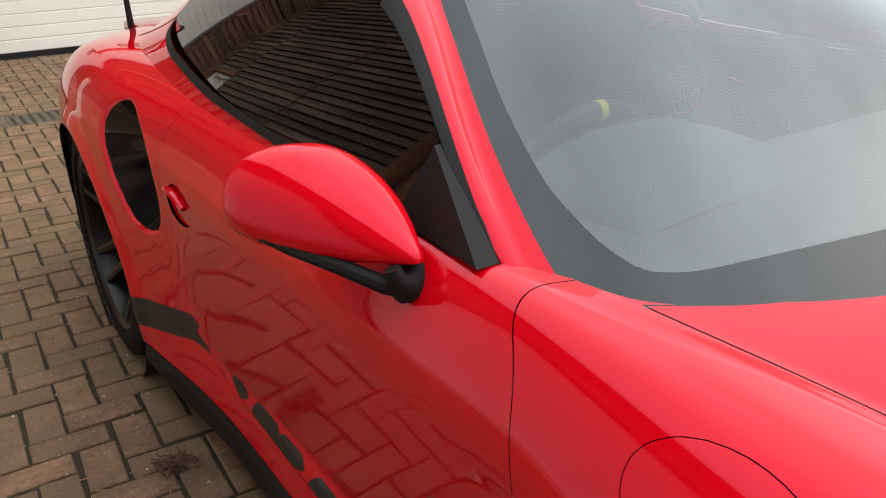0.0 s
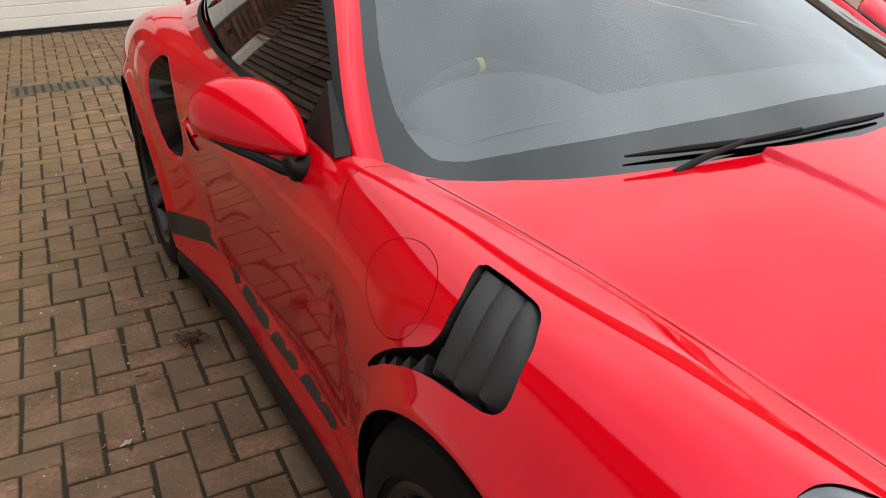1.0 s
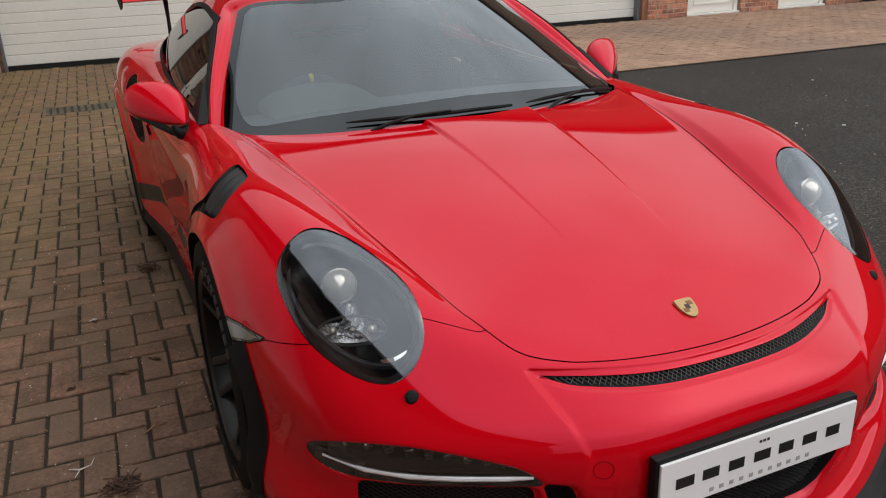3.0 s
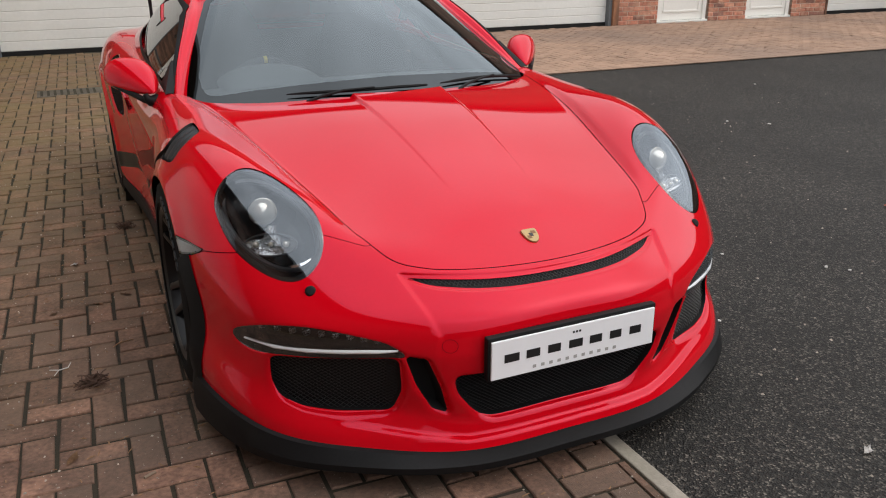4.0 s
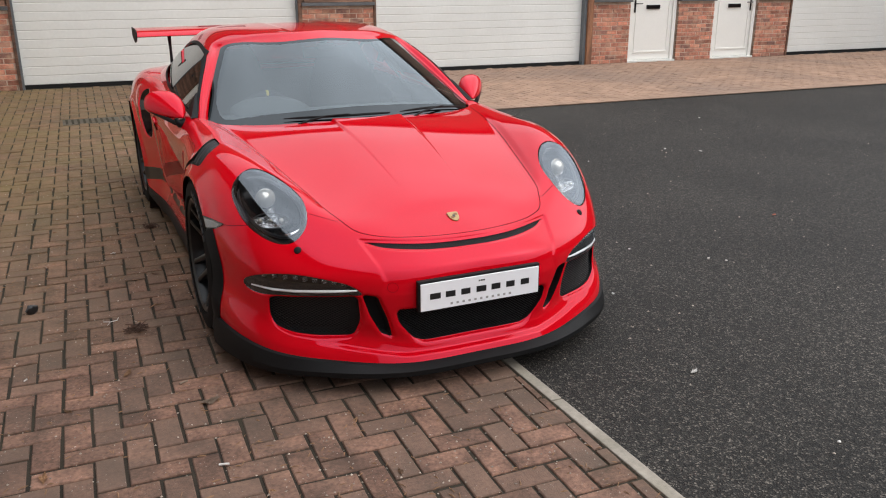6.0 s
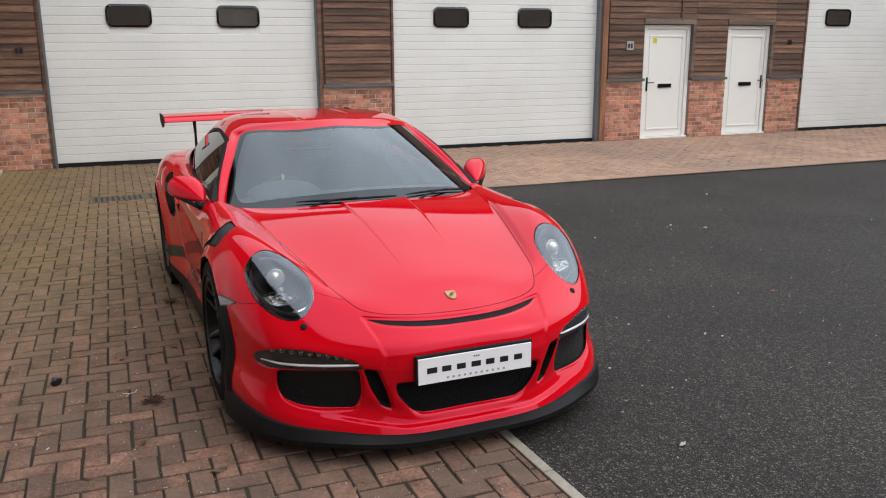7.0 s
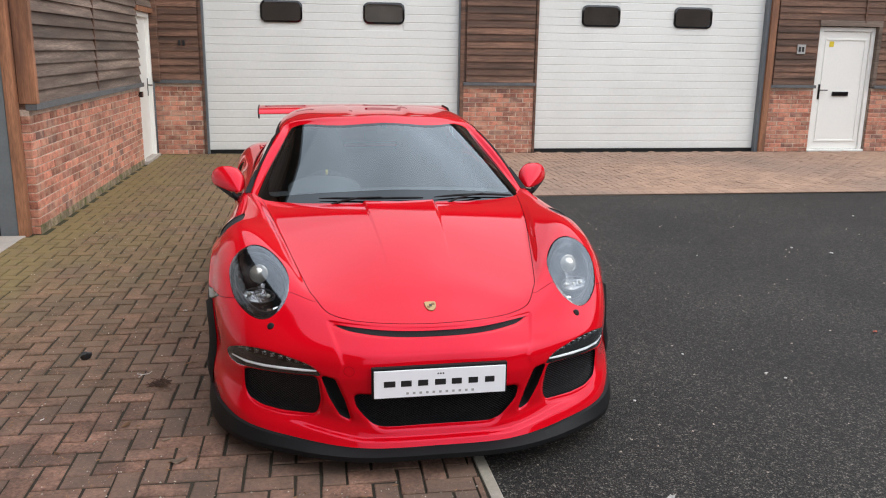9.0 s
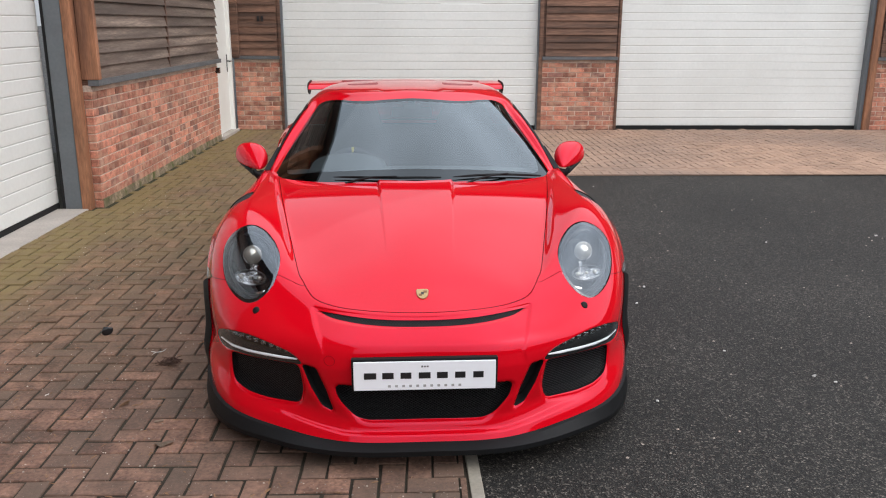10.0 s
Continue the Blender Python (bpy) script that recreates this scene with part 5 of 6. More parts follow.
slot_open = pocket("bonnet_slot", "xz", SLOT, 0.05, 0.97, BLACK)
wire_mesh("slot_mesh", "xz", SLOT, 0.0066, 0.006, 0.0009, parent=slot_open)
main_open = pocket("lower_intake", "xz", GRILLE, 0.07, 0.93, BLACK)
wire_mesh("intake_mesh", "xz", GRILLE, 0.009, 0.018, 0.0011, parent=main_open)
for side in (1, -1):
    o = pocket("side_intake", "xz", CHEEK, 0.07, 0.93, BLACK, side)
    wire_mesh("intake_mesh", "xz", CHEEK, 0.009, 0.014, 0.0011, side, parent=o)
    pocket("air_slit", "xz", SLIT, 0.06, 0.9, DARK, side)
    lamp = pocket("running_lamp", "xz", DRL, 0.045, 0.92, DARK, side)
    bm = bmesh.new()
    tube(bm, [Vector((side, 1, 1)) * (onto(a, b, "xz")[0] + Vector((0, 0.0, 0))) for a, b in [(.474, .424), (.52, .420), (.60, .414), (.68, .408), (.75, .403), (.812, .402)]], [0.003, 0.0055, 0.006, 0.006, 0.0055, 0.003], 8)
    part("light_strip", bm, LIGHT_GUIDE, lamp, "bright strip along the lamp's lower edge", smooth=True)
    for k in range(9):
        a = 0.515 + k * 0.032
        h, w = onto(a, 0.446 + 0.012 * math.sin((a - 0.5) * 8), "xz")
        h = h + w * 0.013
        part("led_cell", box((h.x * side - 0.010, h.y - 0.004, h.z - 0.009), (h.x * side + 0.010, h.y + 0.012, h.z + 0.009), 0.004), REFLECTOR, lamp)
    cover = clip(body, region(body, "xz", DRL))[0]
    mesh_of("cover", [(cover, side)], LAMP_GLASS, lamp, "clear lamp cover")
    # Louvred vent on the fender.
    v = pocket("fender_vent", "slope", VENT, 0.045, 0.93, BLACK, side)
    for k in range(3):
        bm = bmesh.new()
        rows = []
        for t in np.linspace(0, 1, 14):
            q0 = 0.116 - 0.142 * t
            yr = 1.172 - 0.050 * k - 0.062 * t - 0.012 * math.sin(t * math.pi)
            ring = []
            for dy, dd in ((0.002, 0.034), (0.0, 0.010), (-0.010, 0.006), (-0.030, 0.007), (-0.052, 0.016), (-0.070, 0.036)):
                h, w = onto(yr + dy, q0, "slope")
                ok = poly_distance(np.array([[yr + dy, q0]]), VENT)[0]
                h = h + w * (dd if ok < -0.003 else dd + 0.02)
                ring.append(bm.verts.new((h.x * side, h.y, h.z)))
            rows.append(ring)
        for a, b in zip(rows, rows[1:]):
            for i in range(5):
                bm.faces.new((a[i], a[i + 1], b[i + 1], b[i]))
        bmesh.ops.recalc_face_normals(bm, faces=bm.faces)
        part("louvre", bm, LOUVRE, v, smooth=True, sharp=50)
    for k in range(4):
        bm = bmesh.new()
        y0 = 1.122 + 0.036 * k

        def low(yy):
            return -0.033 - 0.355 * (yy - 1.117)

        high = float(np.interp(y0 + 0.008, [1.118, 1.148, 1.225, 1.304], [.006, -.018, -.053, -.091]))
        pts = [onto(y0, low(y0), "slope"), onto(y0 + 0.030, low(y0 + 0.030), "slope"), onto(y0 + 0.008, low(y0) + 0.75 * (high - low(y0)), "slope")]
        front = [bm.verts.new(Vector((side, 1, 1)) * (p + w * 0.005)) for p, w in pts]
        rear = [bm.verts.new(Vector((side, 1, 1)) * (p + w * 0.035)) for p, w in pts]
        bm.faces.new(front)
        for q in range(3):
            bm.faces.new((front[q], front[(q + 1) % 3], rear[(q + 1) % 3], rear[q]))
        bmesh.ops.recalc_face_normals(bm, faces=bm.faces)
        part("fin", bm, LOUVRE, v)
    pocket("side_scoop", "yz", SCOOP, 0.13, 0.55, GLOSS_BLACK, side)
    # Headlamp: clear cover, dark rim, bowl, projector, lower module.
    hl = empty("headlamp")
    hl.parent = car
    tagged(hl, "oval headlamp with clear cover")
    r_l = np.hypot(*flat(lamp_patch, "lamp").T)
    lens_sheet = Sheet(lamp_patch.p.copy(), lamp_patch.n, lamp_patch.f)
    lens_sheet.p[:, :3] += lamp_patch.n * (0.012 * np.clip(1 - r_l**2, 0, 1))[:, None] - lamp_patch.n * 0.0004
    # The cover turns down into the body at its edge.
    edge_e = np.clip(1 + poly_distance(flat(lens_sheet, "lamp"), LAMP) / 0.075, 0, 1)
    away = lens_sheet.p[:, :3] - HL_C
    away -= (away * lens_sheet.n).sum(1, keepdims=True) * lens_sheet.n
    away /= np.linalg.norm(away, axis=1, keepdims=True) + 1e-9
    lens_sheet.p[:, :3] -= lens_sheet.n * (0.0012 * edge_e**2)[:, None]
    lens_sheet.n = lens_sheet.n + away * (0.55 * edge_e**1.5)[:, None]
    lens_sheet.n /= np.linalg.norm(lens_sheet.n, axis=1, keepdims=True)
    rim_sheet = clip(lens_sheet, -0.085 - poly_distance(flat(lens_sheet, "lamp"), LAMP))[0]
    mesh_of("cover", [(lens_sheet, side)], LAMP_GLASS, hl, "clear domed cover")
    mesh_of("rim", [(rim_sheet, side)], LENS_DARK, hl, "black surround", -0.006)

    def lamp_at(a, b, c):
        v = HL_C + HL_A * a + HL_B * b + HL_N * c
        return Vector((v[0] * side, v[1], v[2]))

    bm = bmesh.new()
    rings = [[bm.verts.new(Vector((side, 1, 1)) * (onto(la * r0, lb * r0, "lamp")[0] + Vector(-HL_N * dp))) for la, lb in LAMP[::2]] for r0, dp in ((0.998, 0.004), (0.915, 0.009), (0.90, 0.018), (0.82, 0.035), (0.74, 0.075), (0.5, 0.11), (0.1, 0.12))]
    for a, b in zip(rings, rings[1:]):
        for i in range(len(a)):
            bm.faces.new((a[i], a[(i + 1) % len(a)], b[(i + 1) % len(a)], b[i]))
    bm.faces.new(rings[-1])
    bmesh.ops.recalc_face_normals(bm, faces=bm.faces)
    part("bowl", bm, LENS_DARK, hl, smooth=True)
    bm = bmesh.new()
    tube(bm, [Vector((side, 1, 1)) * (onto(math.cos(t) * .80, math.sin(t) * .80, "lamp")[0] + Vector(-HL_N * 0.028)) for t in np.linspace(0, math.tau, 48, endpoint=False)], 0.007, 6, closed=True)
    part("light_ring", bm, LENS_GREY, hl, "grey light guide ring", smooth=True)
    ball = Vector((0.699 * side, 0.567, 0.702))
    axis = Vector((0.12 * side, -0.95, 0.2)).normalized()
    bm = bmesh.new()
    bmesh.ops.create_uvsphere(bm, u_segments=32, v_segments=20, radius=0.038)
    part("projector_lens", bm, PROJECTOR, hl, "bright projector lens", smooth=True).matrix_basis = Matrix.Translation(ball - axis * 0.012)
    bm = bmesh.new()
    lathe(bm, [(-0.07, 0.036), (0.006, 0.043), (0.012, 0.040), (0.008, 0.033), (-0.03, 0.03)], "z", 40)
    barrel = part("projector_barrel", bm, STEEL, hl, smooth=True)
    barrel.matrix_basis = Matrix.Translation(ball - axis * 0.015) @ axis.to_track_quat("Z", "Y").to_matrix().to_4x4()
    # Faceted reflector under the projector, with a short row of ribs.
    low = lamp_at(0.17, -0.33, -0.030)
    turn_low = Matrix.Translation(low) @ Euler((radians(-32), 0, radians(22 * side))).to_matrix().to_4x4()
    bm = bmesh.new()
    secs = []
    for t in np.linspace(-1, 1, 13):
        secs.append([bm.verts.new((0.072 * t, 0.030 * (1 - t * t) + 0.002 * (k % 2), 0.030 * math.sin(0.9 * (k / 5 - 0.5) * 2) * (1 - 0.35 * t * t))) for k in range(6)])
    for a, b in zip(secs, secs[1:]):
        for k in range(5):
            bm.faces.new((a[k], a[k + 1], b[k + 1], b[k]))
    part("reflector", bm, REFLECTOR, hl, "faceted chrome reflector").matrix_basis = turn_low
    bm = bmesh.new()
    tube(bm, [(0.074 * math.cos(t), 0.0, 0.032 * math.sin(t)) for t in np.linspace(0, math.tau, 32, endpoint=False)], 0.0028, 6, closed=True)
    part("reflector_frame", bm, LENS_GREY, hl, smooth=True).matrix_basis = turn_low
    for k in (-1, 0, 1):
        bm = bmesh.new()
        bmesh.ops.create_uvsphere(bm, u_segments=16, v_segments=10, radius=0.010 if k else 0.007)
        part("bulb_lens", bm, PROJECTOR, hl, "small bright bulb lens", smooth=True).matrix_basis = turn_low @ Matrix.Translation((0.042 * k, 0.002, 0.002))
    # Bright stepped insert between the projector and the reflector.
    bm = bmesh.new()
    rows_i = []
    for i in range(8):
        b, half = 0.06 - 0.05 * i, (0.20, 0.15, 0.12, 0.12, 0.15, 0.20, 0.27, 0.33)[i]
        rows_i.append([bm.verts.new(lamp_at(0.04 + half * (k / 4 - 1), b, -0.030 - 0.014 * (1 - (k / 4 - 1) ** 2) - 0.004 * ((k + i) % 2))) for k in range(9)])
    for ra, rb in zip(rows_i, rows_i[1:]):
        for k in range(8):
            bm.faces.new((ra[k], ra[k + 1], rb[k + 1], rb[k]))
    bmesh.ops.solidify(bm, geom=bm.faces[:], thickness=0.002)
    part("insert", bm, REFLECTOR, hl, "bright fluted insert")
    bm = bmesh.new()
    tube(bm, [lamp_at(0.02 - 0.50 * t, -0.74 + 0.16 * t * t, -0.016) for t in np.linspace(0, 1, 9)], [0.001, 0.005, 0.007, 0.008, 0.008, 0.007, 0.006, 0.004, 0.001], 6)
    part("lower_crescent", bm, CHROME, hl, "bright crescent at the lamp's foot", smooth=True)
    bm = bmesh.new()
    h = Vector((0.647 * side, 0.296, 0.552))
    lathe(bm, [(-0.01, 0.0), (-0.01, 0.015), (0.004, 0.015), (0.009, 0.010), (0.010, 0.0)], "z", 20, closed=False)
    part("washer_jet", bm, BLACK, car, "black headlamp washer cap", smooth=True).matrix_basis = Matrix.Translation(h) @ Vector((0.25 * side, -0.8, 0.5)).to_track_quat("Z", "Y").to_matrix().to_4x4()
    # Wheel housings.
    for y, r, deep in ((FRONT_AXLE, 0.378, 0.56), (REAR_AXLE, 0.394, 0.55)):
        bm = bmesh.new()
        prof = [(0.905 if y < 2 else 0.925, r), (0.72, r), (deep, r - 0.02), (deep, 0.03)]
        lathe(bm, [(a * side, b) for a, b in prof], "x", 48, (0, y, HUB), closed=False)
        part("wheel_housing", bm, DARK, car)

# Lip and skirts follow the body's hem.
hem = g_body[-1]


def edging(name, lo, hi, profile, mat, label, side_list):
    """A strip along the hem between two stations, with a section of (out, up)."""
    ids = [i for i in range(len(hem)) if lo(hem[i]) and hi(hem[i])]
    pts = [Vector(hem[i]) for i in ids]
    tang = [(pts[min(i + 1, len(pts) - 1)] - pts[max(i - 1, 0)]).normalized() for i in range(len(pts))]
    rows = []
    for p, t in zip(pts, tang):
        o = Vector((-t.y, t.x, 0)).normalized()
        if o.dot(Vector((p.x, p.y - 2.2, 0))) < 0:
            o = -o
        if p.x < 1e-3:
            o = Vector((0, -1, 0))
        rows.append([p + o * a + Vector((0, 0, (zz - p.z) if fixed else zz)) for a, zz, fixed in profile(p)])
    for sides in side_list:
        bm = bmesh.new()
        strip = rows if len(sides) == 1 else [[Vector((-q.x, q.y, q.z)) for q in r] for r in rows[:0:-1]] + rows
        k = sides[0] if len(sides) == 1 else 1
        made = [[bm.verts.new((q.x * k, q.y, q.z)) for q in r] for r in strip]
        m = len(made[0])
        for a, b in zip(made, made[1:]):
            for i in range(m):
                bm.faces.new((a[i], a[(i + 1) % m], b[(i + 1) % m], b[i]))
        bm.faces.new(made[0]), bm.faces.new(made[-1][::-1])
        bmesh.ops.recalc_face_normals(bm, faces=bm.faces)
        part(name, bm, mat, car, label, smooth=True, sharp=18)


edging("front_lip", lambda p: p[1] < 0.66, lambda p: p[1] < 0.66,
       lambda p: [(-0.006, 0.004, False), (0.012, -0.002, False), (0.042 - 0.02 * min(max((p.x - 0.5) / 0.35, 0), 1), 0.105, True), (0.039 - 0.02 * min(max((p.x - 0.5) / 0.35, 0), 1), 0.083, True), (0.020, 0.077, True), (-0.10, 0.070, True), (-0.10, 0.0, False)],
       BLACK, "matt black front spoiler lip", [(1, -1)])
edging("side_skirt", lambda p: p[1] > 1.36, lambda p: p[1] < 3.06,
       lambda p: [(-0.004, 0.006, False), (0.004, 0.004, False), (0.010, -0.014, False), (0.010, 0.112 + 0.05 * max(0.0, (p.y - 2.8) / 0.26), True), (0.002, 0.098 + 0.05 * max(0.0, (p.y - 2.8) / 0.26), True), (-0.12, 0.10, True), (-0.12, 0.0, False)],
       BLACK, "matt black side skirt", [(1,), (-1,)])
# Black edges of the front arches, ahead of the wheels.
for side in (1, -1):
    bm = bmesh.new()
    rows = []
    for a in np.linspace(radians(146), radians(216), 22):
        cy, cz = math.cos(a), math.sin(a)
        ring = []
        for r, inset in ((0.420, -0.003), (0.400, -0.011), (0.374, -0.014), (0.352, -0.004), (0.352, 0.022), (0.374, 0.014)):
            h, _ = onto(FRONT_AXLE + cy * max(r, 0.375), max(HUB + cz * max(r, 0.375), 0.135), "yz")
            ring.append(bm.verts.new((side * (h.x - inset), FRONT_AXLE + cy * r, HUB + cz * r)))
        rows.append(ring)
    for p, q in zip(rows, rows[1:]):
        for i in range(6):
            bm.faces.new((p[i], p[(i + 1) % 6], q[(i + 1) % 6], q[i]))
    bm.faces.new(rows[0]), bm.faces.new(rows[-1][::-1])
    bmesh.ops.recalc_face_normals(bm, faces=bm.faces)
    part("arch_edge", bm, BLACK, car, "matt black strip along the wheel arch", smooth=True, sharp=50)
part("floorpan", box((-0.86, 0.45, 0.12), (0.86, 4.3, 0.16)), DARK, car)

# ---- the car: cabin ----
ROOF_MID = [(0, 1.205, .848), (0, 1.375, .937), (0, 1.64, 1.078), (0, 1.95, 1.236), (0, 2.45, 1.285), (0, 2.95, 1.262), (0, 3.50, 1.12), (0, 4.0, .93)]
ROOF_IN = [(.43, 1.315, .842), (.42, 1.435, .910), (.375, 1.70, 1.060), (.335, 2.003, 1.226), (.335, 2.45, 1.274), (.33, 2.95, 1.248), (.33, 3.50, 1.11), (.33, 4.0, .92)]
ROOF_RAIL = [(.75, 1.53, .825), (.738, 1.598, .860), (.655, 1.860, 1.008), (.545, 2.150, 1.180), (.540, 2.47, 1.236), (.53, 2.95, 1.208), (.50, 3.45, 1.08), (.48, 3.95, .91)]
ROOF_SIDE = [(.788, 1.615, .840), (.786, 1.668, .855), (.722, 1.890, 1.004), (.636, 2.170, 1.142), (.612, 2.48, 1.180), (.60, 2.95, 1.148), (.60, 3.40, 1.03), (.60, 3.85, .91)]
BELT = [(.798, 1.65, .842), (.800, 1.700, .850), (.797, 1.92, .862), (.797, 2.18, .866), (.80, 2.48, .872), (.80, 2.85, .885), (.77, 3.30, .915), (.72, 3.75, .90)]
rg = [ROOF_MID, ROOF_IN, ROOF_RAIL, ROOF_SIDE, BELT]
mirror_in = (np.array(ROOF_IN) * np.array([-1, 1, 1])).tolist()
g_roof, ru, rv = loft([mirror_in] + rg, np.array([-0.4, 0, 1, 2, 3, 4, 5, 6]), 180, 70, False, first=1)
dip = np.clip((0.20 - g_roof[..., 0]) / 0.05, 0, 1) * np.clip((g_roof[..., 1] - 2.02) / 0.04, 0, 1)
g_roof[..., 2] -= 0.009 * dip * dip * (3 - 2 * dip)
# The windscreen is one even sheet.
rx, ry, rz = g_roof[..., 0], g_roof[..., 1].copy(), g_roof[..., 2].copy()
gu, gv = np.meshgrid(ru, rv)


def screen_terms(x, along):
    return np.stack([along**0, along, along**2, x**2, x**2 * along], axis=-1)


# Along the slope and off it, from the middle of the lower edge.
along_s, off_s = (ry - 1.25) * 0.882 + (rz - 0.872) * 0.471, (rz - 0.872) * 0.882 - (ry - 1.25) * 0.471
mask_fit = (gu < 2.1) & (gv < 2.0)
coef = np.linalg.lstsq(screen_terms(rx[mask_fit], along_s[mask_fit]), off_s[mask_fit], rcond=None)[0]
w_fit = ease((2.52 - gv) / 0.30) * ease((2.30 - gu) / 0.2)
move = w_fit * (screen_terms(rx, along_s) @ coef - off_s - 0.013 * np.clip(gu - 0.9, 0, 1.2) ** 2)
g_roof[..., 1] -= 0.471 * move
g_roof[..., 2] += 0.882 * move
roof = sheet_of(g_roof, ru, rv)

SCREEN = round_poly([(-0.5, -2), (-0.5, 1.95), (0.0, 2.0), (0.6, 2.03), (1.62, 2.13), (2.05, 2.03), (2.10, 1.85), (2.04, 1.35), (1.95, 0.7), (1.935, 0.0), (1.935, -2)], 0.10)
CLEAR = round_poly([(-.055, -2), (-.052, .97), (-.036, 1.33), (-.026, 1.59), (.030, 1.71), (.215, 1.78), (.54, 1.855), (1.08, 1.905), (1.61, 1.925), (1.90, 1.90), (2.00, 1.80), (1.96, 1.3), (1.875, 0.7), (1.86, 0.0), (1.86, -2)], 0.05)
win_top = spline(list(range(13)), [(1.655, .872), (1.72, .925), (1.805, .990), (1.94, 1.067), (2.09, 1.132), (2.28, 1.164), (2.50, 1.178), (2.75, 1.164), (2.95, 1.130), (3.12, 1.080), (3.205, 1.025), (3.17, .986), (3.02, .957)], np.linspace(0, 12, 70))
WINDOW = [tuple(q) for q in win_top] + [(2.66, .916), (2.30, .895), (1.95, .884)]


def cabin_cut(sheet, poly, grow=0.0, lead=0.0):
    front = np.interp(sheet.p[:, 3], [0, .3, 1.3, 1.85, 2.3], [2.80, 2.82, 2.90, 2.94, 2.35]) + lead
    return np.maximum(poly_distance(sheet.p[:, 1:3], poly) - grow, 0.08 * (front - sheet.p[:, 4]) - grow)


screen, shell = clip(roof, poly_distance(roof.p[:, 3:5], SCREEN))
shell = clip(shell, cabin_cut(shell, WINDOW, 0.0105))[1]
mesh_of("roof", [(shell, 1), (shell, -1)], RED, car)
clear, frit = clip(screen, poly_distance(screen.p[:, 3:5], CLEAR))
ws = mesh_of("windscreen", [(clear, 1), (clear, -1)], WINDSCREEN, car, "windscreen reflecting the grey sky")
ws.visible_shadow = False
mesh_of("black_border", [(frit, 1), (frit, -1)], FRIT, ws)
pane_sheet = clip(roof, cabin_cut(roof, WINDOW, -0.002, 0.02))[0]
# The side pane is an even, gently bowed sheet.
py, pz = pane_sheet.p[:, 1] - 2.4, pane_sheet.p[:, 2] - 1.0
bow = np.linalg.lstsq(np.stack([py**0, py, pz, py * py, py * pz, pz * pz], 1), pane_sheet.p[:, 0], rcond=None)[0]
pane_sheet.p[:, 0] = np.stack([py**0, py, pz, py * py, py * pz, pz * pz], 1) @ bow
pane_n = np.stack([py**0, -(bow[1] + 2 * bow[3] * py + bow[4] * pz), -(bow[2] + bow[4] * py + 2 * bow[5] * pz)], 1)
pane_sheet.n = pane_n / np.linalg.norm(pane_n, axis=1, keepdims=True)
trim_sheet = clip(clip(roof, cabin_cut(roof, WINDOW, 0.010))[0], -cabin_cut(clip(roof, cabin_cut(roof, WINDOW, 0.010))[0], WINDOW, -0.006, 0.05))[0]
for side in (1, -1):
    sw = mesh_of("side_window", [(pane_sheet, side)], SIDE_GLASS, car, "dark tinted side window", -0.004)
    mesh_of("window_trim", [(trim_sheet, side)], BLACK, sw, "black window surround", 0.003)
    bm = bmesh.new()
    post = [Vector((side * 0.765, 2.70, .895)), Vector((side * 0.672, 2.80, 1.04)), Vector((side * 0.578, 2.86, 1.155))]
    tube(bm, post, 0.009, 6)
    part("window_divider", bm, GLOSS_BLACK, sw, smooth=True)
    bm = bmesh.new()
    tri = [(0.794, 1.672, .870), (0.738, 1.842, .972), (0.786, 1.872, .876)]
    a = [bm.verts.new((side * (x + 0.012), y, z)) for x, y, z in tri]
    b = [bm.verts.new((side * (x - 0.02), y, z)) for x, y, z in tri]
    bm.faces.new(a), bm.faces.new(b)
    for i in range(3):
        bm.faces.new((a[i], a[(i + 1) % 3], b[(i + 1) % 3], b[i]))
    bmesh.ops.recalc_face_normals(bm, faces=bm.faces)
    part("quarter_cover", bm, BLACK, sw, "matt black triangular corner piece")

    # Door mirror.
    mirror = empty("door_mirror")
    mirror.parent = car
    tagged(mirror, "red door mirror on a black foot")
    a0, b0 = Vector((0.842, 1.742, .866)), Vector((0.917, 1.935, .911))
    bm = bmesh.new()
    rings = []
    for t, s in ((0.0, .05), (.05, .16), (.14, .30), (.28, .50), (.45, .71), (.62, .87), (.80, .98), (.93, 1.0), (1.0, .94), (1.0, .86), (.93, .82)):
        c = a0.lerp(b0, t)
        ring = []
        for k in range(28):
            an_ = k * math.tau / 28
            cx, cz = math.cos(an_), math.sin(an_)
            ex = math.copysign(abs(cx) ** 0.85, cx) * 0.092 * s
            ez = math.copysign(abs(cz) ** 0.85, cz) * (0.078 if cz > 0 else 0.050) * s
            ring.append(bm.verts.new(((c.x + ex) * side, c.y + ex * 0.20, c.z + ez)))
        rings.append(ring)
    for p, q in zip(rings, rings[1:]):
        for k in range(28):
            bm.faces.new((p[k], p[(k + 1) % 28], q[(k + 1) % 28], q[k]))
    bm.faces.new(rings[0])
    bmesh.ops.recalc_face_normals(bm, faces=bm.faces)
    part("shell", bm, RED, mirror, smooth=True, sharp=60)
    bm = bmesh.new()
    ring = [bm.verts.new(((b0.x + math.cos(k * math.tau / 24) * 0.076) * side, b0.y - 0.012, b0.z + math.sin(k * math.tau / 24) * 0.055)) for k in range(24)]
    bm.faces.new(ring)
    part("mirror_glass", bm, CHROME, mirror)
    bm = bmesh.new()
    tube(bm, [(side * x, y, z) for x, y, z in ((0.985, 1.925, .889), (0.950, 1.872, .870), (0.91, 1.815, .853), (0.876, 1.768, .836), (0.852, 1.752, .832))], [0.008, 0.010, 0.011, 0.012, 0.015], 10)
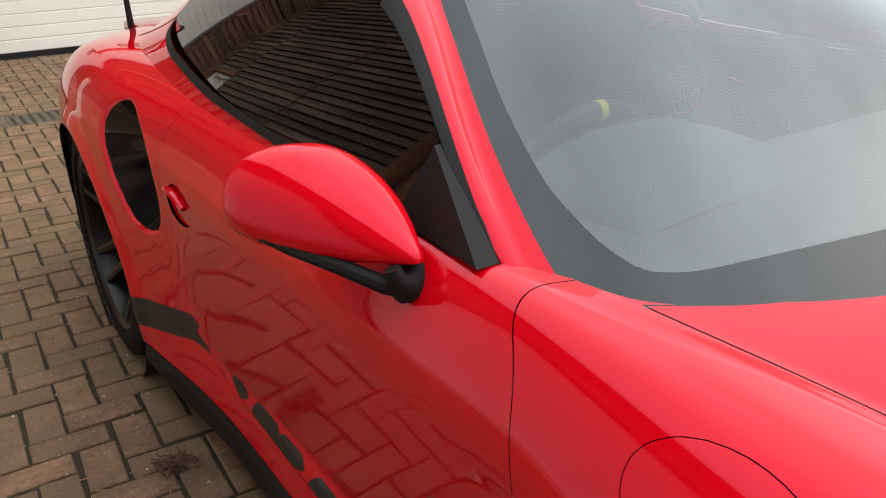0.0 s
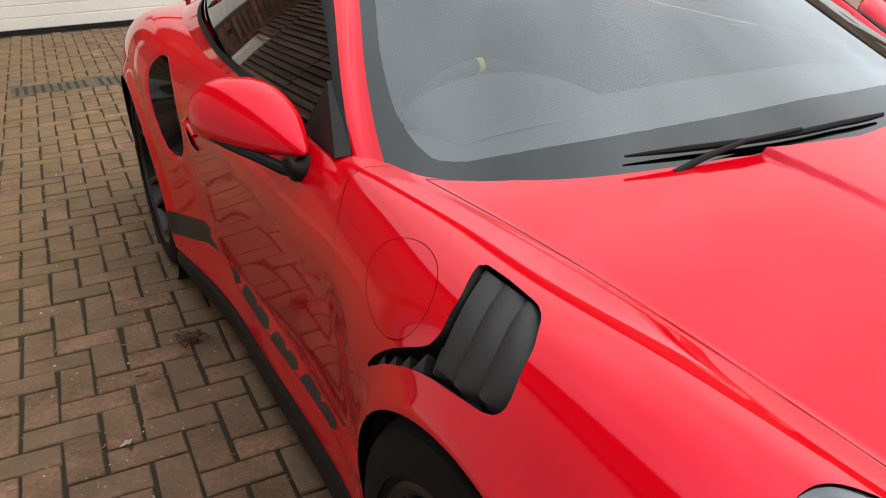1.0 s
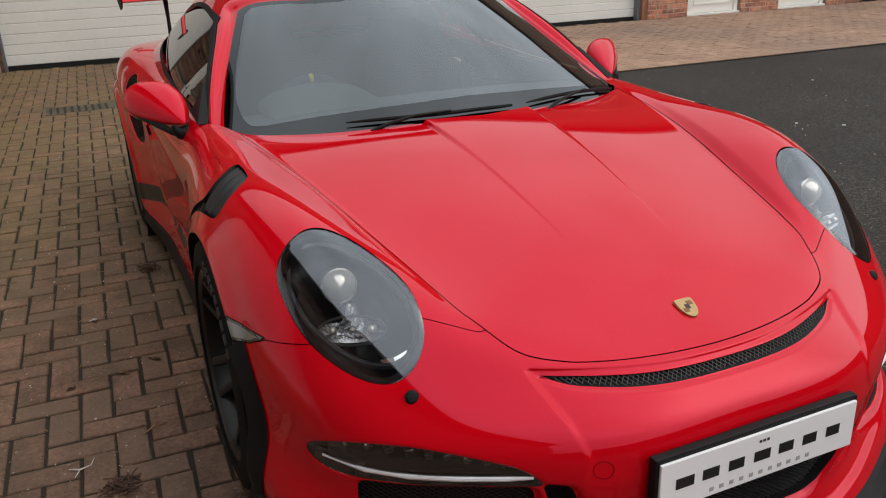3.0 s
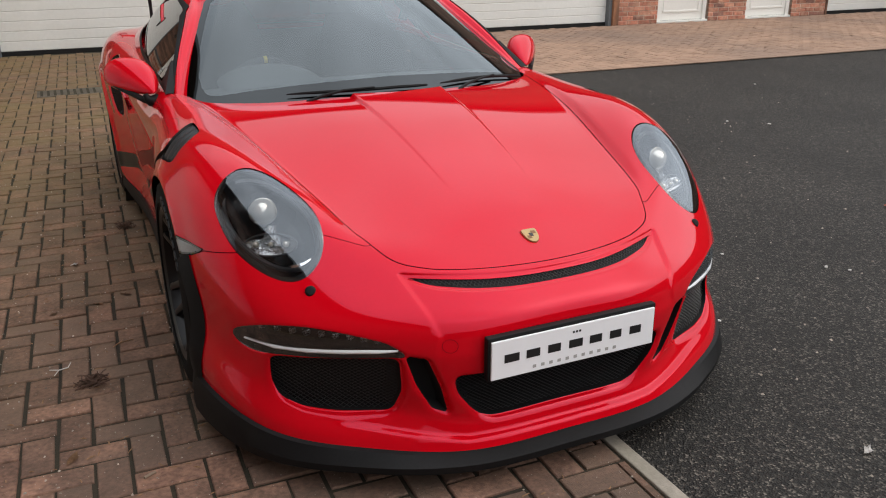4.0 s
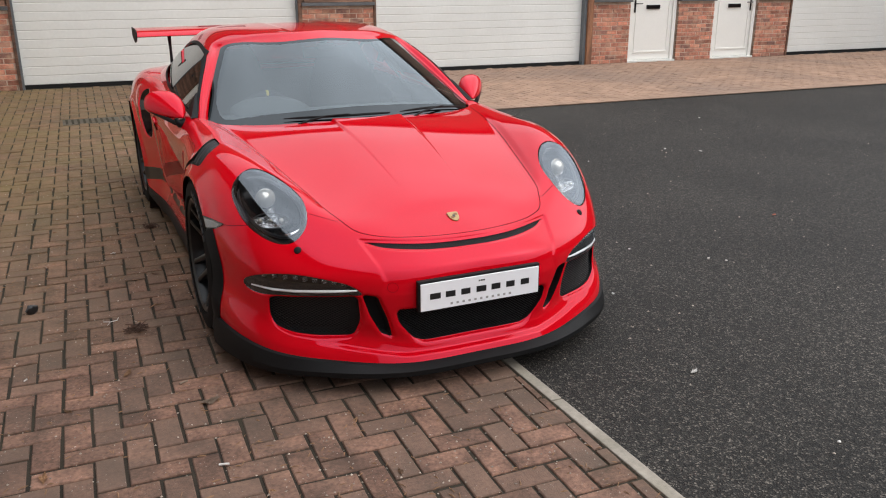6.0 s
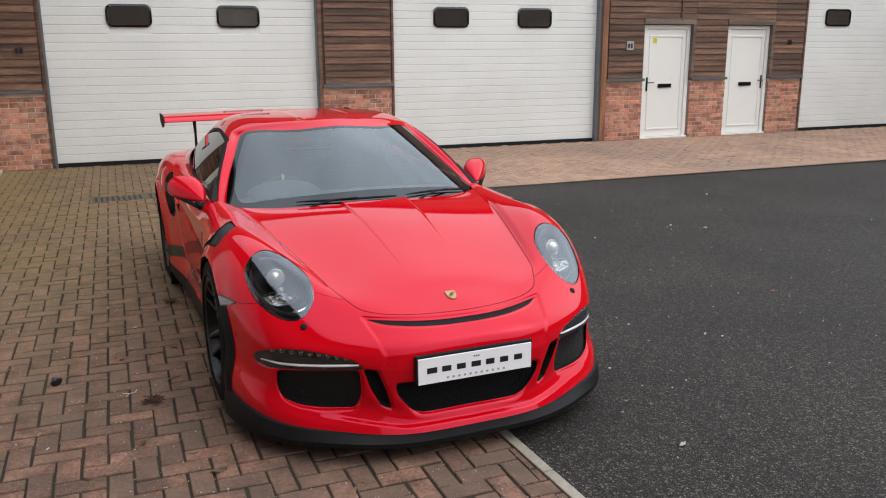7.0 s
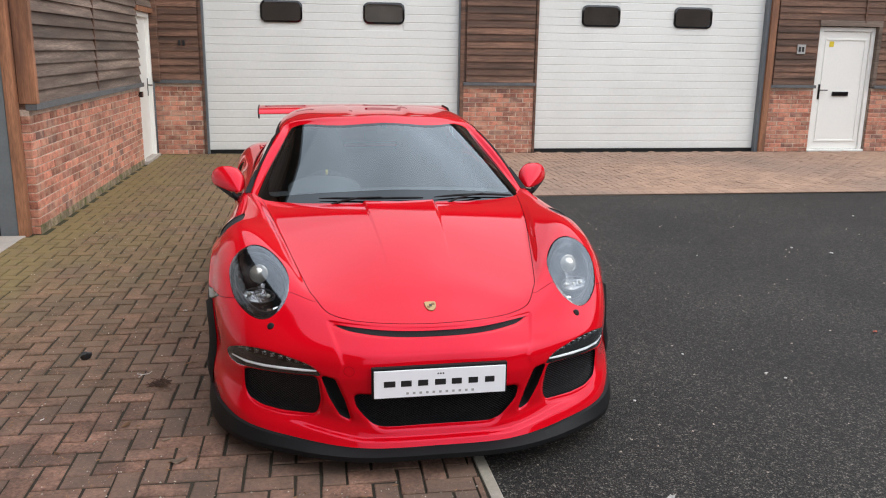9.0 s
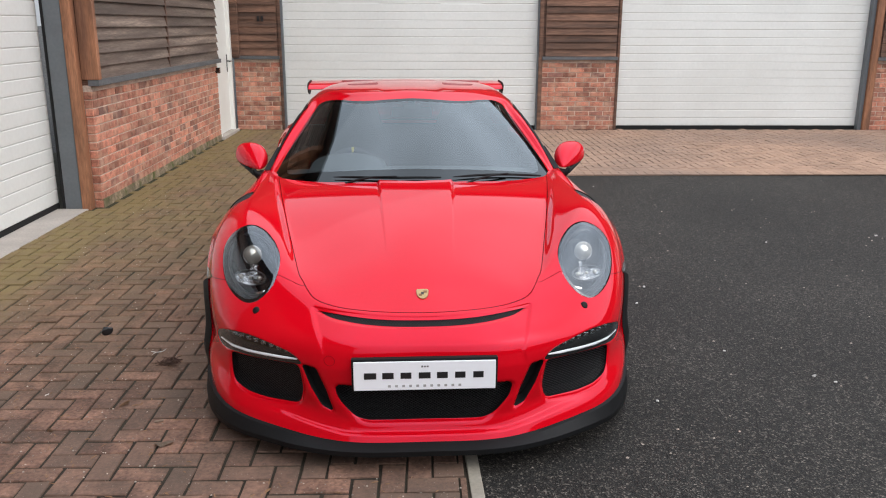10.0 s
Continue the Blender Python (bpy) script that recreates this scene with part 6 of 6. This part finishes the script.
    tube(bm, [(side * x, y, z) for x, y, z in ((0.806, 1.790, .828), (0.834, 1.768, .829), (0.856, 1.754, .833), (0.868, 1.750, .846), (0.872, 1.752, .862))], [0.026, 0.026, 0.021, 0.013, 0.010], 12)
    part("foot", bm, BLACK, mirror, "black mirror foot", smooth=True)
    # Wipers.
    wiper = empty("wiper")
    wiper.parent = car

    def screen_at(px, up, lift):
        """A point of the windscreen: px across, up in metres above its lower edge."""
        c = float(np.interp(up / 0.30, ru, np.arange(len(ru))))
        j = int(c)
        cols_ = g_roof[:, j] * (1 - c + j) + g_roof[:, j + 1] * (c - j)
        q = [np.interp(abs(px), cols_[:, 0], cols_[:, k]) for k in (1, 2)]
        return Vector((px, q[0] - lift * 0.55, q[1] + lift * 0.8))

    x0, x1 = ((-0.41, 0.13) if side < 0 else (0.19, 0.67))
    end_up = -0.002 if side < 0 else 0.024
    bm = bmesh.new()
    tube(bm, [screen_at(x0 + (x1 - x0) * t, -0.066 + end_up * t * (1 - 0.3 * t), 0.012) for t in np.linspace(0, 1, 14)], [0.0015, 0.003, 0.004] + [0.0044] * 9 + [0.004, 0.003], 6, flat=1.5)
    part("blade", bm, BLACK, wiper, "black wiper blade", smooth=True)
    bm = bmesh.new()
    tube(bm, [screen_at(x0 + 0.06, -0.100, 0.004), screen_at(x0 + 0.12, -0.084, 0.014), screen_at(x0 + 0.20, -0.070, 0.020), screen_at((x0 + x1) / 2 + 0.05, -0.065 + end_up * 0.5, 0.020)], [0.006, 0.006, 0.005, 0.004], 8)
    part("arm", bm, BLACK, wiper, "black wiper arm", smooth=True)

# Interior behind the glass.
cabin = empty("interior")
cabin.parent = car
bm = bmesh.new()
secs = []
for y, z, w in ((1.44, .868, .60), (1.60, .880, .70), (1.80, .868, .73), (1.90, .83, .73), (1.92, .70, .72)):
    secs.append([bm.verts.new((x, y + 0.06 * (x / 0.7) ** 2, z - 0.03 * (x / 0.7) ** 2)) for x in np.linspace(-w, w, 15)])
for a, b in zip(secs, secs[1:]):
    for i in range(14):
        bm.faces.new((a[i], a[i + 1], b[i + 1], b[i]))
part("dashboard", bm, DASH, cabin, "black dashboard", smooth=True)
bm = bmesh.new()
secs = []
for y, s in ((1.64, .25), (1.72, .85), (1.83, 1.0), (1.90, .95)):
    secs.append([bm.verts.new((-0.36 + 0.21 * math.cos(t), y, .855 + .075 * s * math.sin(t))) for t in np.linspace(0, math.pi, 17)])
for a, b in zip(secs, secs[1:]):
    for i in range(16):
        bm.faces.new((a[i], a[i + 1], b[i + 1], b[i]))
part("instrument_hood", bm, DASH, cabin, "black instrument cowl", smooth=True)
bm = bmesh.new()
tube(bm, [(-0.36 + 0.212 * math.cos(t), 1.902, .855 + .0725 * math.sin(t)) for t in np.linspace(0, math.pi, 17)], 0.003, 6)
part("stitching", bm, INTERIOR, cabin)
tilt = Matrix.Translation((-0.34, 2.037, .772)) @ Euler((radians(-68), 0, 0)).to_matrix().to_4x4()
wheel_ring = bmesh.new()
tube(wheel_ring, [tilt @ Vector((0.172 * math.cos(t), 0.172 * math.sin(t), 0)) for t in np.linspace(0, math.tau, 40, endpoint=False)], 0.017, 10, closed=True)
sw_part = part("steering_wheel", wheel_ring, INTERIOR, cabin, "black suede steering wheel", smooth=True)
bm = bmesh.new()
tube(bm, [tilt @ Vector((0.172 * math.sin(t), -0.172 * math.cos(t), 0)) for t in np.linspace(-0.04, 0.04, 5)], 0.0185, 12)
part("centre_mark", bm, YELLOW, sw_part, "yellow centre mark", smooth=True)
for a in (15, 165, 90):
    bm = bmesh.new()
    d = Vector((math.cos(radians(a)), math.sin(radians(a)), 0))
    tube(bm, [tilt @ (d * 0.04), tilt @ (d * 0.165)], [0.03, 0.016], 8, flat=0.4)
    part("spoke", bm, INTERIOR, sw_part, smooth=True)
bm = bmesh.new()
bmesh.ops.create_uvsphere(bm, u_segments=20, v_segments=10, radius=0.065)
for v in bm.verts:
    v.co = tilt @ Vector((v.co.x, v.co.y, v.co.z * 0.4))
part("hub", bm, INTERIOR, sw_part, smooth=True)
for side in (1, -1):
    bm = bmesh.new()
    secs = []
    for y, z, w in ((2.30, .48, .24), (2.55, .45, .25), (2.72, .55, .25), (2.84, .80, .24), (2.90, 1.0, .17), (2.93, 1.10, .12)):
        secs.append([bm.verts.new((side * 0.37 + x * w, y - 0.09 * abs(x) ** 3, z + 0.05 * abs(x) ** 3)) for x in np.linspace(-1, 1, 11)])
    for a, b in zip(secs, secs[1:]):
        for i in range(10):
            bm.faces.new((a[i], a[i + 1], b[i + 1], b[i]))
    bmesh.ops.solidify(bm, geom=bm.faces[:], thickness=0.05)
    part("seat", bm, INTERIOR, cabin, "black bucket seat", smooth=True)
part("cabin_floor", box((-0.74, 1.45, .30), (0.74, 3.2, .34)), INTERIOR, cabin)
part("bulkhead", box((-0.70, 3.05, .34), (0.70, 3.10, .95)), INTERIOR, cabin)
bm = bmesh.new()
add_box(bm, (-0.115, 1.985, 1.115), (0.115, 2.02, 1.175), 0.015)
tube(bm, [(0, 1.995, 1.16), (0, 1.955, 1.222)], [0.012, 0.022], 8)
part("interior_mirror", bm, INTERIOR, cabin, "interior mirror on the windscreen", smooth=True)
part("sensor_housing", box((-0.05, 1.905, 1.165), (0.05, 1.955, 1.20), 0.01), INTERIOR, cabin)

# ---- wheels ----


def build_wheel(radius, width, rim_r, name):
    """A wheel that faces +x: tyre, forged rim with paired spokes, disc, caliper, centre lock."""
    root = empty(name)
    h = width / 2
    bm = bmesh.new()
    prof = [(-h * .92, rim_r), (-h * .98, rim_r + .02), (-h, radius - .05), (-h * .93, radius - .014), (-h * .80, radius - .003)]
    for k in range(4):
        c = -h * .6 + k * h * .4
        prof += [(c - h * .16, radius), (c + h * .13, radius), (c + h * .14, radius - .007), (c + h * .20, radius - .007)]
    prof += [(h * .80, radius - .003), (h * .93, radius - .014), (h, radius - .05), (h * .995, radius - .075), (h * .965, rim_r + .015), (h * .92, rim_r)]
    lathe(bm, prof, "x", 72, closed=True)
    part("tyre", bm, RUBBER, root, "black road tyre", smooth=True, sharp=30)
    bm = bmesh.new()
    for start in (0.5, 3.5):
        for k in range(9):
            r0, r1 = rim_r + 0.030, rim_r + 0.052
            a0 = start + k * 0.115
            ring = [bm.verts.new((h * .985 + 0.0035, r * math.cos(a), r * math.sin(a))) for r, a in ((r0, a0), (r1, a0), (r1, a0 + .085), (r0, a0 + .085))]
            low = [bm.verts.new((v.co.x - 0.008, v.co.y, v.co.z)) for v in ring]
            bm.faces.new(ring)
            for i in range(4):
                bm.faces.new((ring[i], ring[(i + 1) % 4], low[(i + 1) % 4], low[i]))
    bmesh.ops.recalc_face_normals(bm, faces=bm.faces)
    tagged(part("sidewall_band", bm, LOUVRE, root, "raised grey bars on the sidewall"), "raised grey bars on the sidewall", kind="stuff")
    bm = bmesh.new()
    lathe(bm, [(h * .93, rim_r + .004), (h * .96, rim_r - .004), (h * .90, rim_r - .016), (h * .55, rim_r - .028), (-h * .9, rim_r - .03), (-h * .9, rim_r)], "x", 64)
    rim = part("rim", bm, RIM, root, "black alloy rim", smooth=True)
    for k in range(10):
        a = (k // 2) * math.tau / 5 + (0.20 if k % 2 else -0.20)
        a_in = (k // 2) * math.tau / 5 + (0.42 if k % 2 else -0.42)
        bm = bmesh.new()
        p0, p1 = Vector((0, math.cos(a_in), math.sin(a_in))), Vector((0, math.cos(a), math.sin(a)))
        secs = []
        for t, x, w, th in ((0, h * .40, .024, .03), (.25, h * .50, .019, .028), (.6, h * .70, .015, .026), (.9, h * .86, .014, .024), (1, h * .90, .018, .03)):
            c = p0 * 0.06 * (1 - t) + p1 * (rim_r - 0.012) * t + Vector((x, 0, 0))
            dr = (p1 * (rim_r - 0.012) - p0 * 0.06).normalized()
            tn = Vector((1, 0, 0)).cross(dr)
            secs.append([bm.verts.new(c + tn * w * u + Vector((v * th, 0, 0))) for u, v in ((-1, -1), (-.8, -.1), (-.3, 0), (.3, 0), (.8, -.1), (1, -1))])
        for s, q in zip(secs, secs[1:]):
            for i in range(6):
                bm.faces.new((s[i], s[(i + 1) % 6], q[(i + 1) % 6], q[i]))
        bmesh.ops.recalc_face_normals(bm, faces=bm.faces)
        part("spoke", bm, RIM, rim, smooth=True, sharp=40)
    bm = bmesh.new()
    lathe(bm, [(h * .1, 0.0), (h * .1, .078), (h * .36, .075), (h * .45, .06), (h * .46, .04), (h * .62, .036), (h * .64, .03), (h * .60, .0)], "x", 36, closed=False)
    part("centre_lock", bm, RIM, rim, "black centre lock hub", smooth=True)
    bm = bmesh.new()
    lathe(bm, [(-.02, .09), (-.02, .195), (.014, .195), (.014, .09)], "x", 48)
    part("brake_disc", bm, DISC, root, "grey brake disc", smooth=True)
    part("caliper", box((-.05, .10, -.09), (.05, .205, .09), 0.02), GLOSS_BLACK, root)
    return root


for y, radius, width, rim_r, xo in ((FRONT_AXLE, .347, .265, .258, .934), (REAR_AXLE, .362, .325, .270, .930)):
    w = build_wheel(radius, width, rim_r, "wheel")
    w.parent = car
    w.matrix_basis = Matrix.Translation((xo - width / 2, y, radius - 0.002 + 0.010))
    copy_thing(w, Matrix.Translation((-(xo - width / 2), y, radius + 0.008)) @ Matrix.Rotation(math.pi, 4, "Z"))

# ---- rear wing ----
wing = empty("rear_wing")
wing.parent = car
tagged(wing, "large red rear wing on black struts")
bm = bmesh.new()
sec = [(4.13, 1.128), (4.16, 1.150), (4.25, 1.166), (4.36, 1.170), (4.45, 1.174), (4.45, 1.166), (4.34, 1.148), (4.22, 1.128), (4.15, 1.120)]
rows = []
for x in np.linspace(-0.80, 0.80, 21):
    drop = 0.012 * (1 - (abs(x) / 0.8)) - 0.012
    rows.append([bm.verts.new((x, y, z + drop)) for y, z in sec])
for a, b in zip(rows, rows[1:]):
    for i in range(9):
        bm.faces.new((a[i], a[(i + 1) % 9], b[(i + 1) % 9], b[i]))
bm.faces.new(rows[0]), bm.faces.new(rows[-1][::-1])
bmesh.ops.recalc_face_normals(bm, faces=bm.faces)
part("blade", bm, RED, wing, smooth=True, sharp=45)
for side in (1, -1):
    bm = bmesh.new()
    outline = round_poly([(4.11, 1.146), (4.20, 1.166), (4.47, 1.172), (4.47, 1.110), (4.30, 1.060), (4.17, 1.080)], 0.03)
    a = [bm.verts.new((side * 0.807, y, z)) for y, z in outline]
    b = [bm.verts.new((side * 0.800, y, z)) for y, z in outline]
    bm.faces.new(a), bm.faces.new(b)
    for i in range(len(a)):
        bm.faces.new((a[i], a[(i + 1) % len(a)], b[(i + 1) % len(a)], b[i]))
    bmesh.ops.recalc_face_normals(bm, faces=bm.faces)
    part("end_plate", bm, BLACK, wing, "black wing end plate")
    bm = bmesh.new()
    tube(bm, [(side * 0.55, 4.26, 0.86), (side * 0.55, 4.27, 1.0), (side * 0.55, 4.30, 1.143)], [0.013, 0.010, 0.016], 8, flat=0.4)
    part("strut", bm, BLACK, wing, "black wing strut", smooth=True)
part("engine_cover", box((-0.55, 3.9, 0.86), (0.55, 4.4, 0.905), 0.02), RED, car, smooth=True)

# ---- badge and front plate ----
bm = bmesh.new()
shield = smooth_loop([(0, -.037), (.020, -.024), (.029, .0), (.031, .028), (.028, .034), (.014, .036), (0, .0365), (-.014, .036), (-.028, .034), (-.031, .028), (-.029, .0), (-.020, -.024)], 40)
h, _ = onto(0, 0.250, "xy")
badge_m = Matrix.Translation(h + Vector((0, -0.002, 0.003))) @ Euler((radians(24), 0, 0)).to_matrix().to_4x4()
badge_m = badge_m @ Matrix.Scale(0.74, 4)
top = [bm.verts.new(badge_m @ Vector((x, y, 0.003))) for x, y in shield]
rim_v = [bm.verts.new(badge_m @ Vector((x * 1.06, y * 1.06, -0.003))) for x, y in shield]
bm.faces.new(top)
for i in range(40):
    bm.faces.new((rim_v[i], rim_v[(i + 1) % 40], top[(i + 1) % 40], top[i]))
badge = part("badge", bm, GOLD, car, "small gold shield badge")
for q, (x0, y0, x1, y1), mat in ((0, (-.020, -.016, -.004, -.001), BRONZE), (1, (.005, .008, .023, .023), BRONZE), (2, (-.008, -.006, .007, .012), DECAL)):
    bm = box((x0, y0, 0.003), (x1, y1, 0.0042))
    for v in bm.verts:
        v.co = badge_m @ v.co
    part("badge_field", bm, mat, badge)
plate = part("front_plate", box((-.260, -.007, .341), (.260, .0, .452), 0.002), WHITE_PLATE, car, "white show plate with dark bars")
part("plate_backing", box((-.268, .0, .336), (.268, .022, .462), 0.004), BLACK, plate)
x = -0.222
for w in (.052, .048, .046, .050, .046, .044, .044):
    part("bar", box((x, -.0082, .386), (x + w * 0.86, -.0072, .410)), DECAL, plate)
    x += 0.0665
x = -0.135
for k in range(11):
    part("small_bar", box((x, -.0082, .353), (x + .010, -.0072, .362)), SIGN, plate)
    x += 0.0258
for k in range(3):
    part("dot", box((-.013 + k * .010, -.0082, .430), (-.007 + k * .010, -.0072, .436)), DECAL, plate)
bm = bmesh.new()
tube(bm, [Vector((-q.x, q.y - 0.0006, q.z)) for q in (onto(.350 + .020 * math.cos(t), .436 + .018 * math.sin(t), "xz")[0] for t in np.linspace(0, math.tau, 28, endpoint=False))], 0.0005, 4, closed=True)
part("tow_cover", bm, SHUT, car, "outline of the round towing-eye cover")

# ---- litter on the ground ----


def leaf_at(x, y, size, turn, mat, name, label, category, z=0.012):
    r = random.Random(int(x * 1000) + int(y * 77))
    bm = bmesh.new()
    n = 11
    ring = []
    for k in range(n):
        a = k * math.tau / n
        rr = size * (0.6 + 0.4 * r.random()) * (1.35 if k in (0, 5) else 0.8)
        ring.append(bm.verts.new((rr * math.cos(a), rr * 0.7 * math.sin(a), r.uniform(0, size * 0.25))))
    mid = bm.verts.new((0, 0, size * 0.12))
    for k in range(n):
        bm.faces.new((ring[k], ring[(k + 1) % n], mid))
    bmesh.ops.solidify(bm, geom=bm.faces[:], thickness=0.0012)
    ob = part(name, bm, mat)
    ob.matrix_world = pose(x, y, z, 0, 0, turn)
    return tagged(ob, label, category)


for x, y, s in ((-1.231, 2.271, .030), (-1.16, 1.763, .028), (-1.335, 1.726, .026), (-1.534, .386, .024), (-1.62, -.05, .03), (-1.30, .62, .03), (-.55, -.50, .02)):
    tagged(leaf_at(x, y, s, x * 500, LEAF, "fallen_leaf", "dry brown fallen leaf on the paving", "leaf"), group="fallen leaves")
leaf_at(-1.235, 2.276, .022, 40, PAPER, "paper_scrap", "small pale paper scrap on the paving", "litter", 0.016)
for x, y, s, mat, nm, lb in ((.847, -.317, .028, PAPER, "paper_scrap", "small white scrap on the asphalt"), (2.96, 1.31, .026, ORANGE, "orange_scrap", "small orange scrap on the asphalt"), (1.914, .793, .016, PAPER, "paper_scrap", "small white scrap on the asphalt"), (3.98, 3.217, .03, PAPER, "paper_scrap", "small white scrap on the asphalt")):
    leaf_at(x, y, s, 30, mat, nm, lb, "litter", 0.0)
bm = bmesh.new()
bmesh.ops.create_icosphere(bm, subdivisions=2, radius=1.0)
lump = random.Random(3)
for v in bm.verts:
    v.co = Vector((v.co.x * .030, v.co.y * .020, v.co.z * .026)) * lump.uniform(.75, 1.15)
clod = part("clod", bm, DECAL, smooth=True)
clod.matrix_world = pose(-1.66, 1.49, .030, 0, 0, 30)
tagged(clod, "small dark clod of earth on the paving", "clod")
for cx, cy, nm in ((-1.222, 1.066, 60), (-.968, 2.745, 44)):
    bm = bmesh.new()
    rr = random.Random(int(cx * 100))
    for k in range(nm):
        a, q = rr.uniform(0, 6.28), rr.uniform(0, 0.05)
        c = Vector((q * math.cos(a), q * math.sin(a), rr.uniform(0.004, 0.02)))
        d = Vector((rr.uniform(-1, 1), rr.uniform(-1, 1), rr.uniform(-.3, .3))).normalized() * rr.uniform(.015, .03)
        tube(bm, [c - d, c + d * 0.2 + Vector((0, 0, .004)), c + d], 0.0022, 5)
    ob = part("twig_clump", bm, TWIG)
    ob.matrix_world = pose(cx, cy, 0.01)
    tagged(ob, "small clump of dead moss and twigs on the paving", "litter", kind="stuff")

# Loose pale stones on the asphalt.
stone_rng = random.Random(12)
STONES = [(1.97, 5.62), (2.79, 3.3), (1.5, 2.22), (1.36, 1.9), (1.07, 0.56), (1.91, 0.79), (1.6, 1.13), (3.77, 3.46), (1.61, 4.92), (1.98, 0.72), (5.3, 4.73), (4.01, 3.23), (0.94, -0.96)]
for x, y in STONES:
    bm = bmesh.new()
    bmesh.ops.create_icosphere(bm, subdivisions=1, radius=1.0)
    size = stone_rng.uniform(0.009, 0.014)
    for v in bm.verts:
        v.co = Vector((v.co.x * size, v.co.y * size * 0.7, v.co.z * size * 0.5)) * stone_rng.uniform(0.8, 1.15)
    ob = part("loose_stone", bm, PAPER)
    ob.matrix_world = pose(x, y, -0.006 + size * 0.4, 0, 0, stone_rng.uniform(0, 180))
    tagged(ob, "small pale loose stone on the asphalt", "stone", group="loose stones on the asphalt")

# Loose bits between the blocks.
card = leaf_at(-1.036, .240, .046, 20, CARD, "card_scrap", "trodden tan cardboard scrap on the paving", "litter")
bm = bmesh.new()
tube(bm, [(-.017, 0, .004), (0, .0005, .004), (.017, 0, .004)], 0.0042, 10)
stub = part("paper_stub", bm, PAPER, smooth=True)
stub.matrix_world = pose(-1.071, -.218, .011, 0, 0, -15)
tagged(stub, "short white paper stub on the paving", "litter")
leaf_at(-1.05, 1.816, .030, 140, LEAF, "fallen_leaf", "dry brown fallen leaf on the paving", "leaf")
leaf_at(-1.681, .732, .014, 70, PAPER, "paper_scrap", "small white scrap on the paving", "litter")
leaf_at(-1.149, 2.614, .022, 10, LEAF, "fallen_leaf", "dry brown fallen leaf on the paving", "leaf")
bm = bmesh.new()
tube(bm, [(-.018, 0, .004), (0, .001, .004), (.018, 0, .004)], 0.0042, 10)
stub = part("paper_stub", bm, CARD, smooth=True)
stub.matrix_world = pose(-1.106, .443, .011, 0, 0, 25)
tagged(stub, "short tan paper stub on the paving", "litter")
bm = bmesh.new()
tube(bm, [(-.05, .02, .003), (-.02, .0, .006), (.01, .012, .004), (.02, .045, .005)], [.0015, .002, .002, .001], 6)
tube(bm, [(-.02, .0, .006), (-.035, -.03, .003)], [.0016, .001], 6)
twig = part("twig", bm, PAPER, smooth=True)
twig.matrix_world = pose(-1.306, 1.208, .011)
tagged(twig, "thin bleached twig on the paving", "twig")
bm = bmesh.new()
tube(bm, [(-.045, .0, .004), (-.01, .008, .006), (.04, -.004, .003)], [.002, .0028, .0015], 6)
tube(bm, [(-.01, .008, .006), (.02, .03, .003)], [.002, .001], 6)
twig = part("twig", bm, LEAF, smooth=True)
twig.matrix_world = pose(-1.10, 1.341, .011, 0, 0, 30)
tagged(twig, "thin brown twig on the paving", "twig")
gr = random.Random(21)
for nm, n, mat, lab in (("grit", 2600, GRIT, "scattered pale grit on the paving"), ("leaf_crumbs", 1100, LEAF, "crumbs of dead leaves and straw on the paving")):
    vv, ff = [], []
    for k in range(n):
        x, y = gr.uniform(-2.45, -0.9), gr.uniform(-1.3, 5.5)
        if mat is GRIT and k % 4 == 1:
            x, y = gr.uniform(0.25, 6.0), gr.uniform(-1.5, 5.8)
        if k % 5 == 0:
            x, y = gr.uniform(-1.0, 0.14), gr.uniform(-1.3, -0.05)
        s, a = gr.uniform(.0015, .0045) * (1.5 if x > 0.2 else 1), gr.uniform(0, 6.3)
        lx, ly = (s, s * gr.uniform(.5, 1)) if mat is GRIT else (gr.uniform(.006, .018), gr.uniform(.0012, .003))
        b = len(vv)
        for dx, dy, z in ((-1, -1, .0105), (1, -.8, .0105), (.8, 1, .0105), (-.9, .8, .0105), (0, 0, .0115 + min(lx, ly))):
            vv.append((x + dx * lx * math.cos(a) - dy * ly * math.sin(a), y + dx * lx * math.sin(a) + dy * ly * math.cos(a), z))
        ff += [(b, b + 1, b + 4), (b + 1, b + 2, b + 4), (b + 2, b + 3, b + 4), (b + 3, b, b + 4)]
    me = bpy.data.meshes.new(nm)
    me.from_pydata(vv, [], ff)
    me.materials.append(mat)
    tagged(new(nm, me), lab, "litter", kind="stuff")
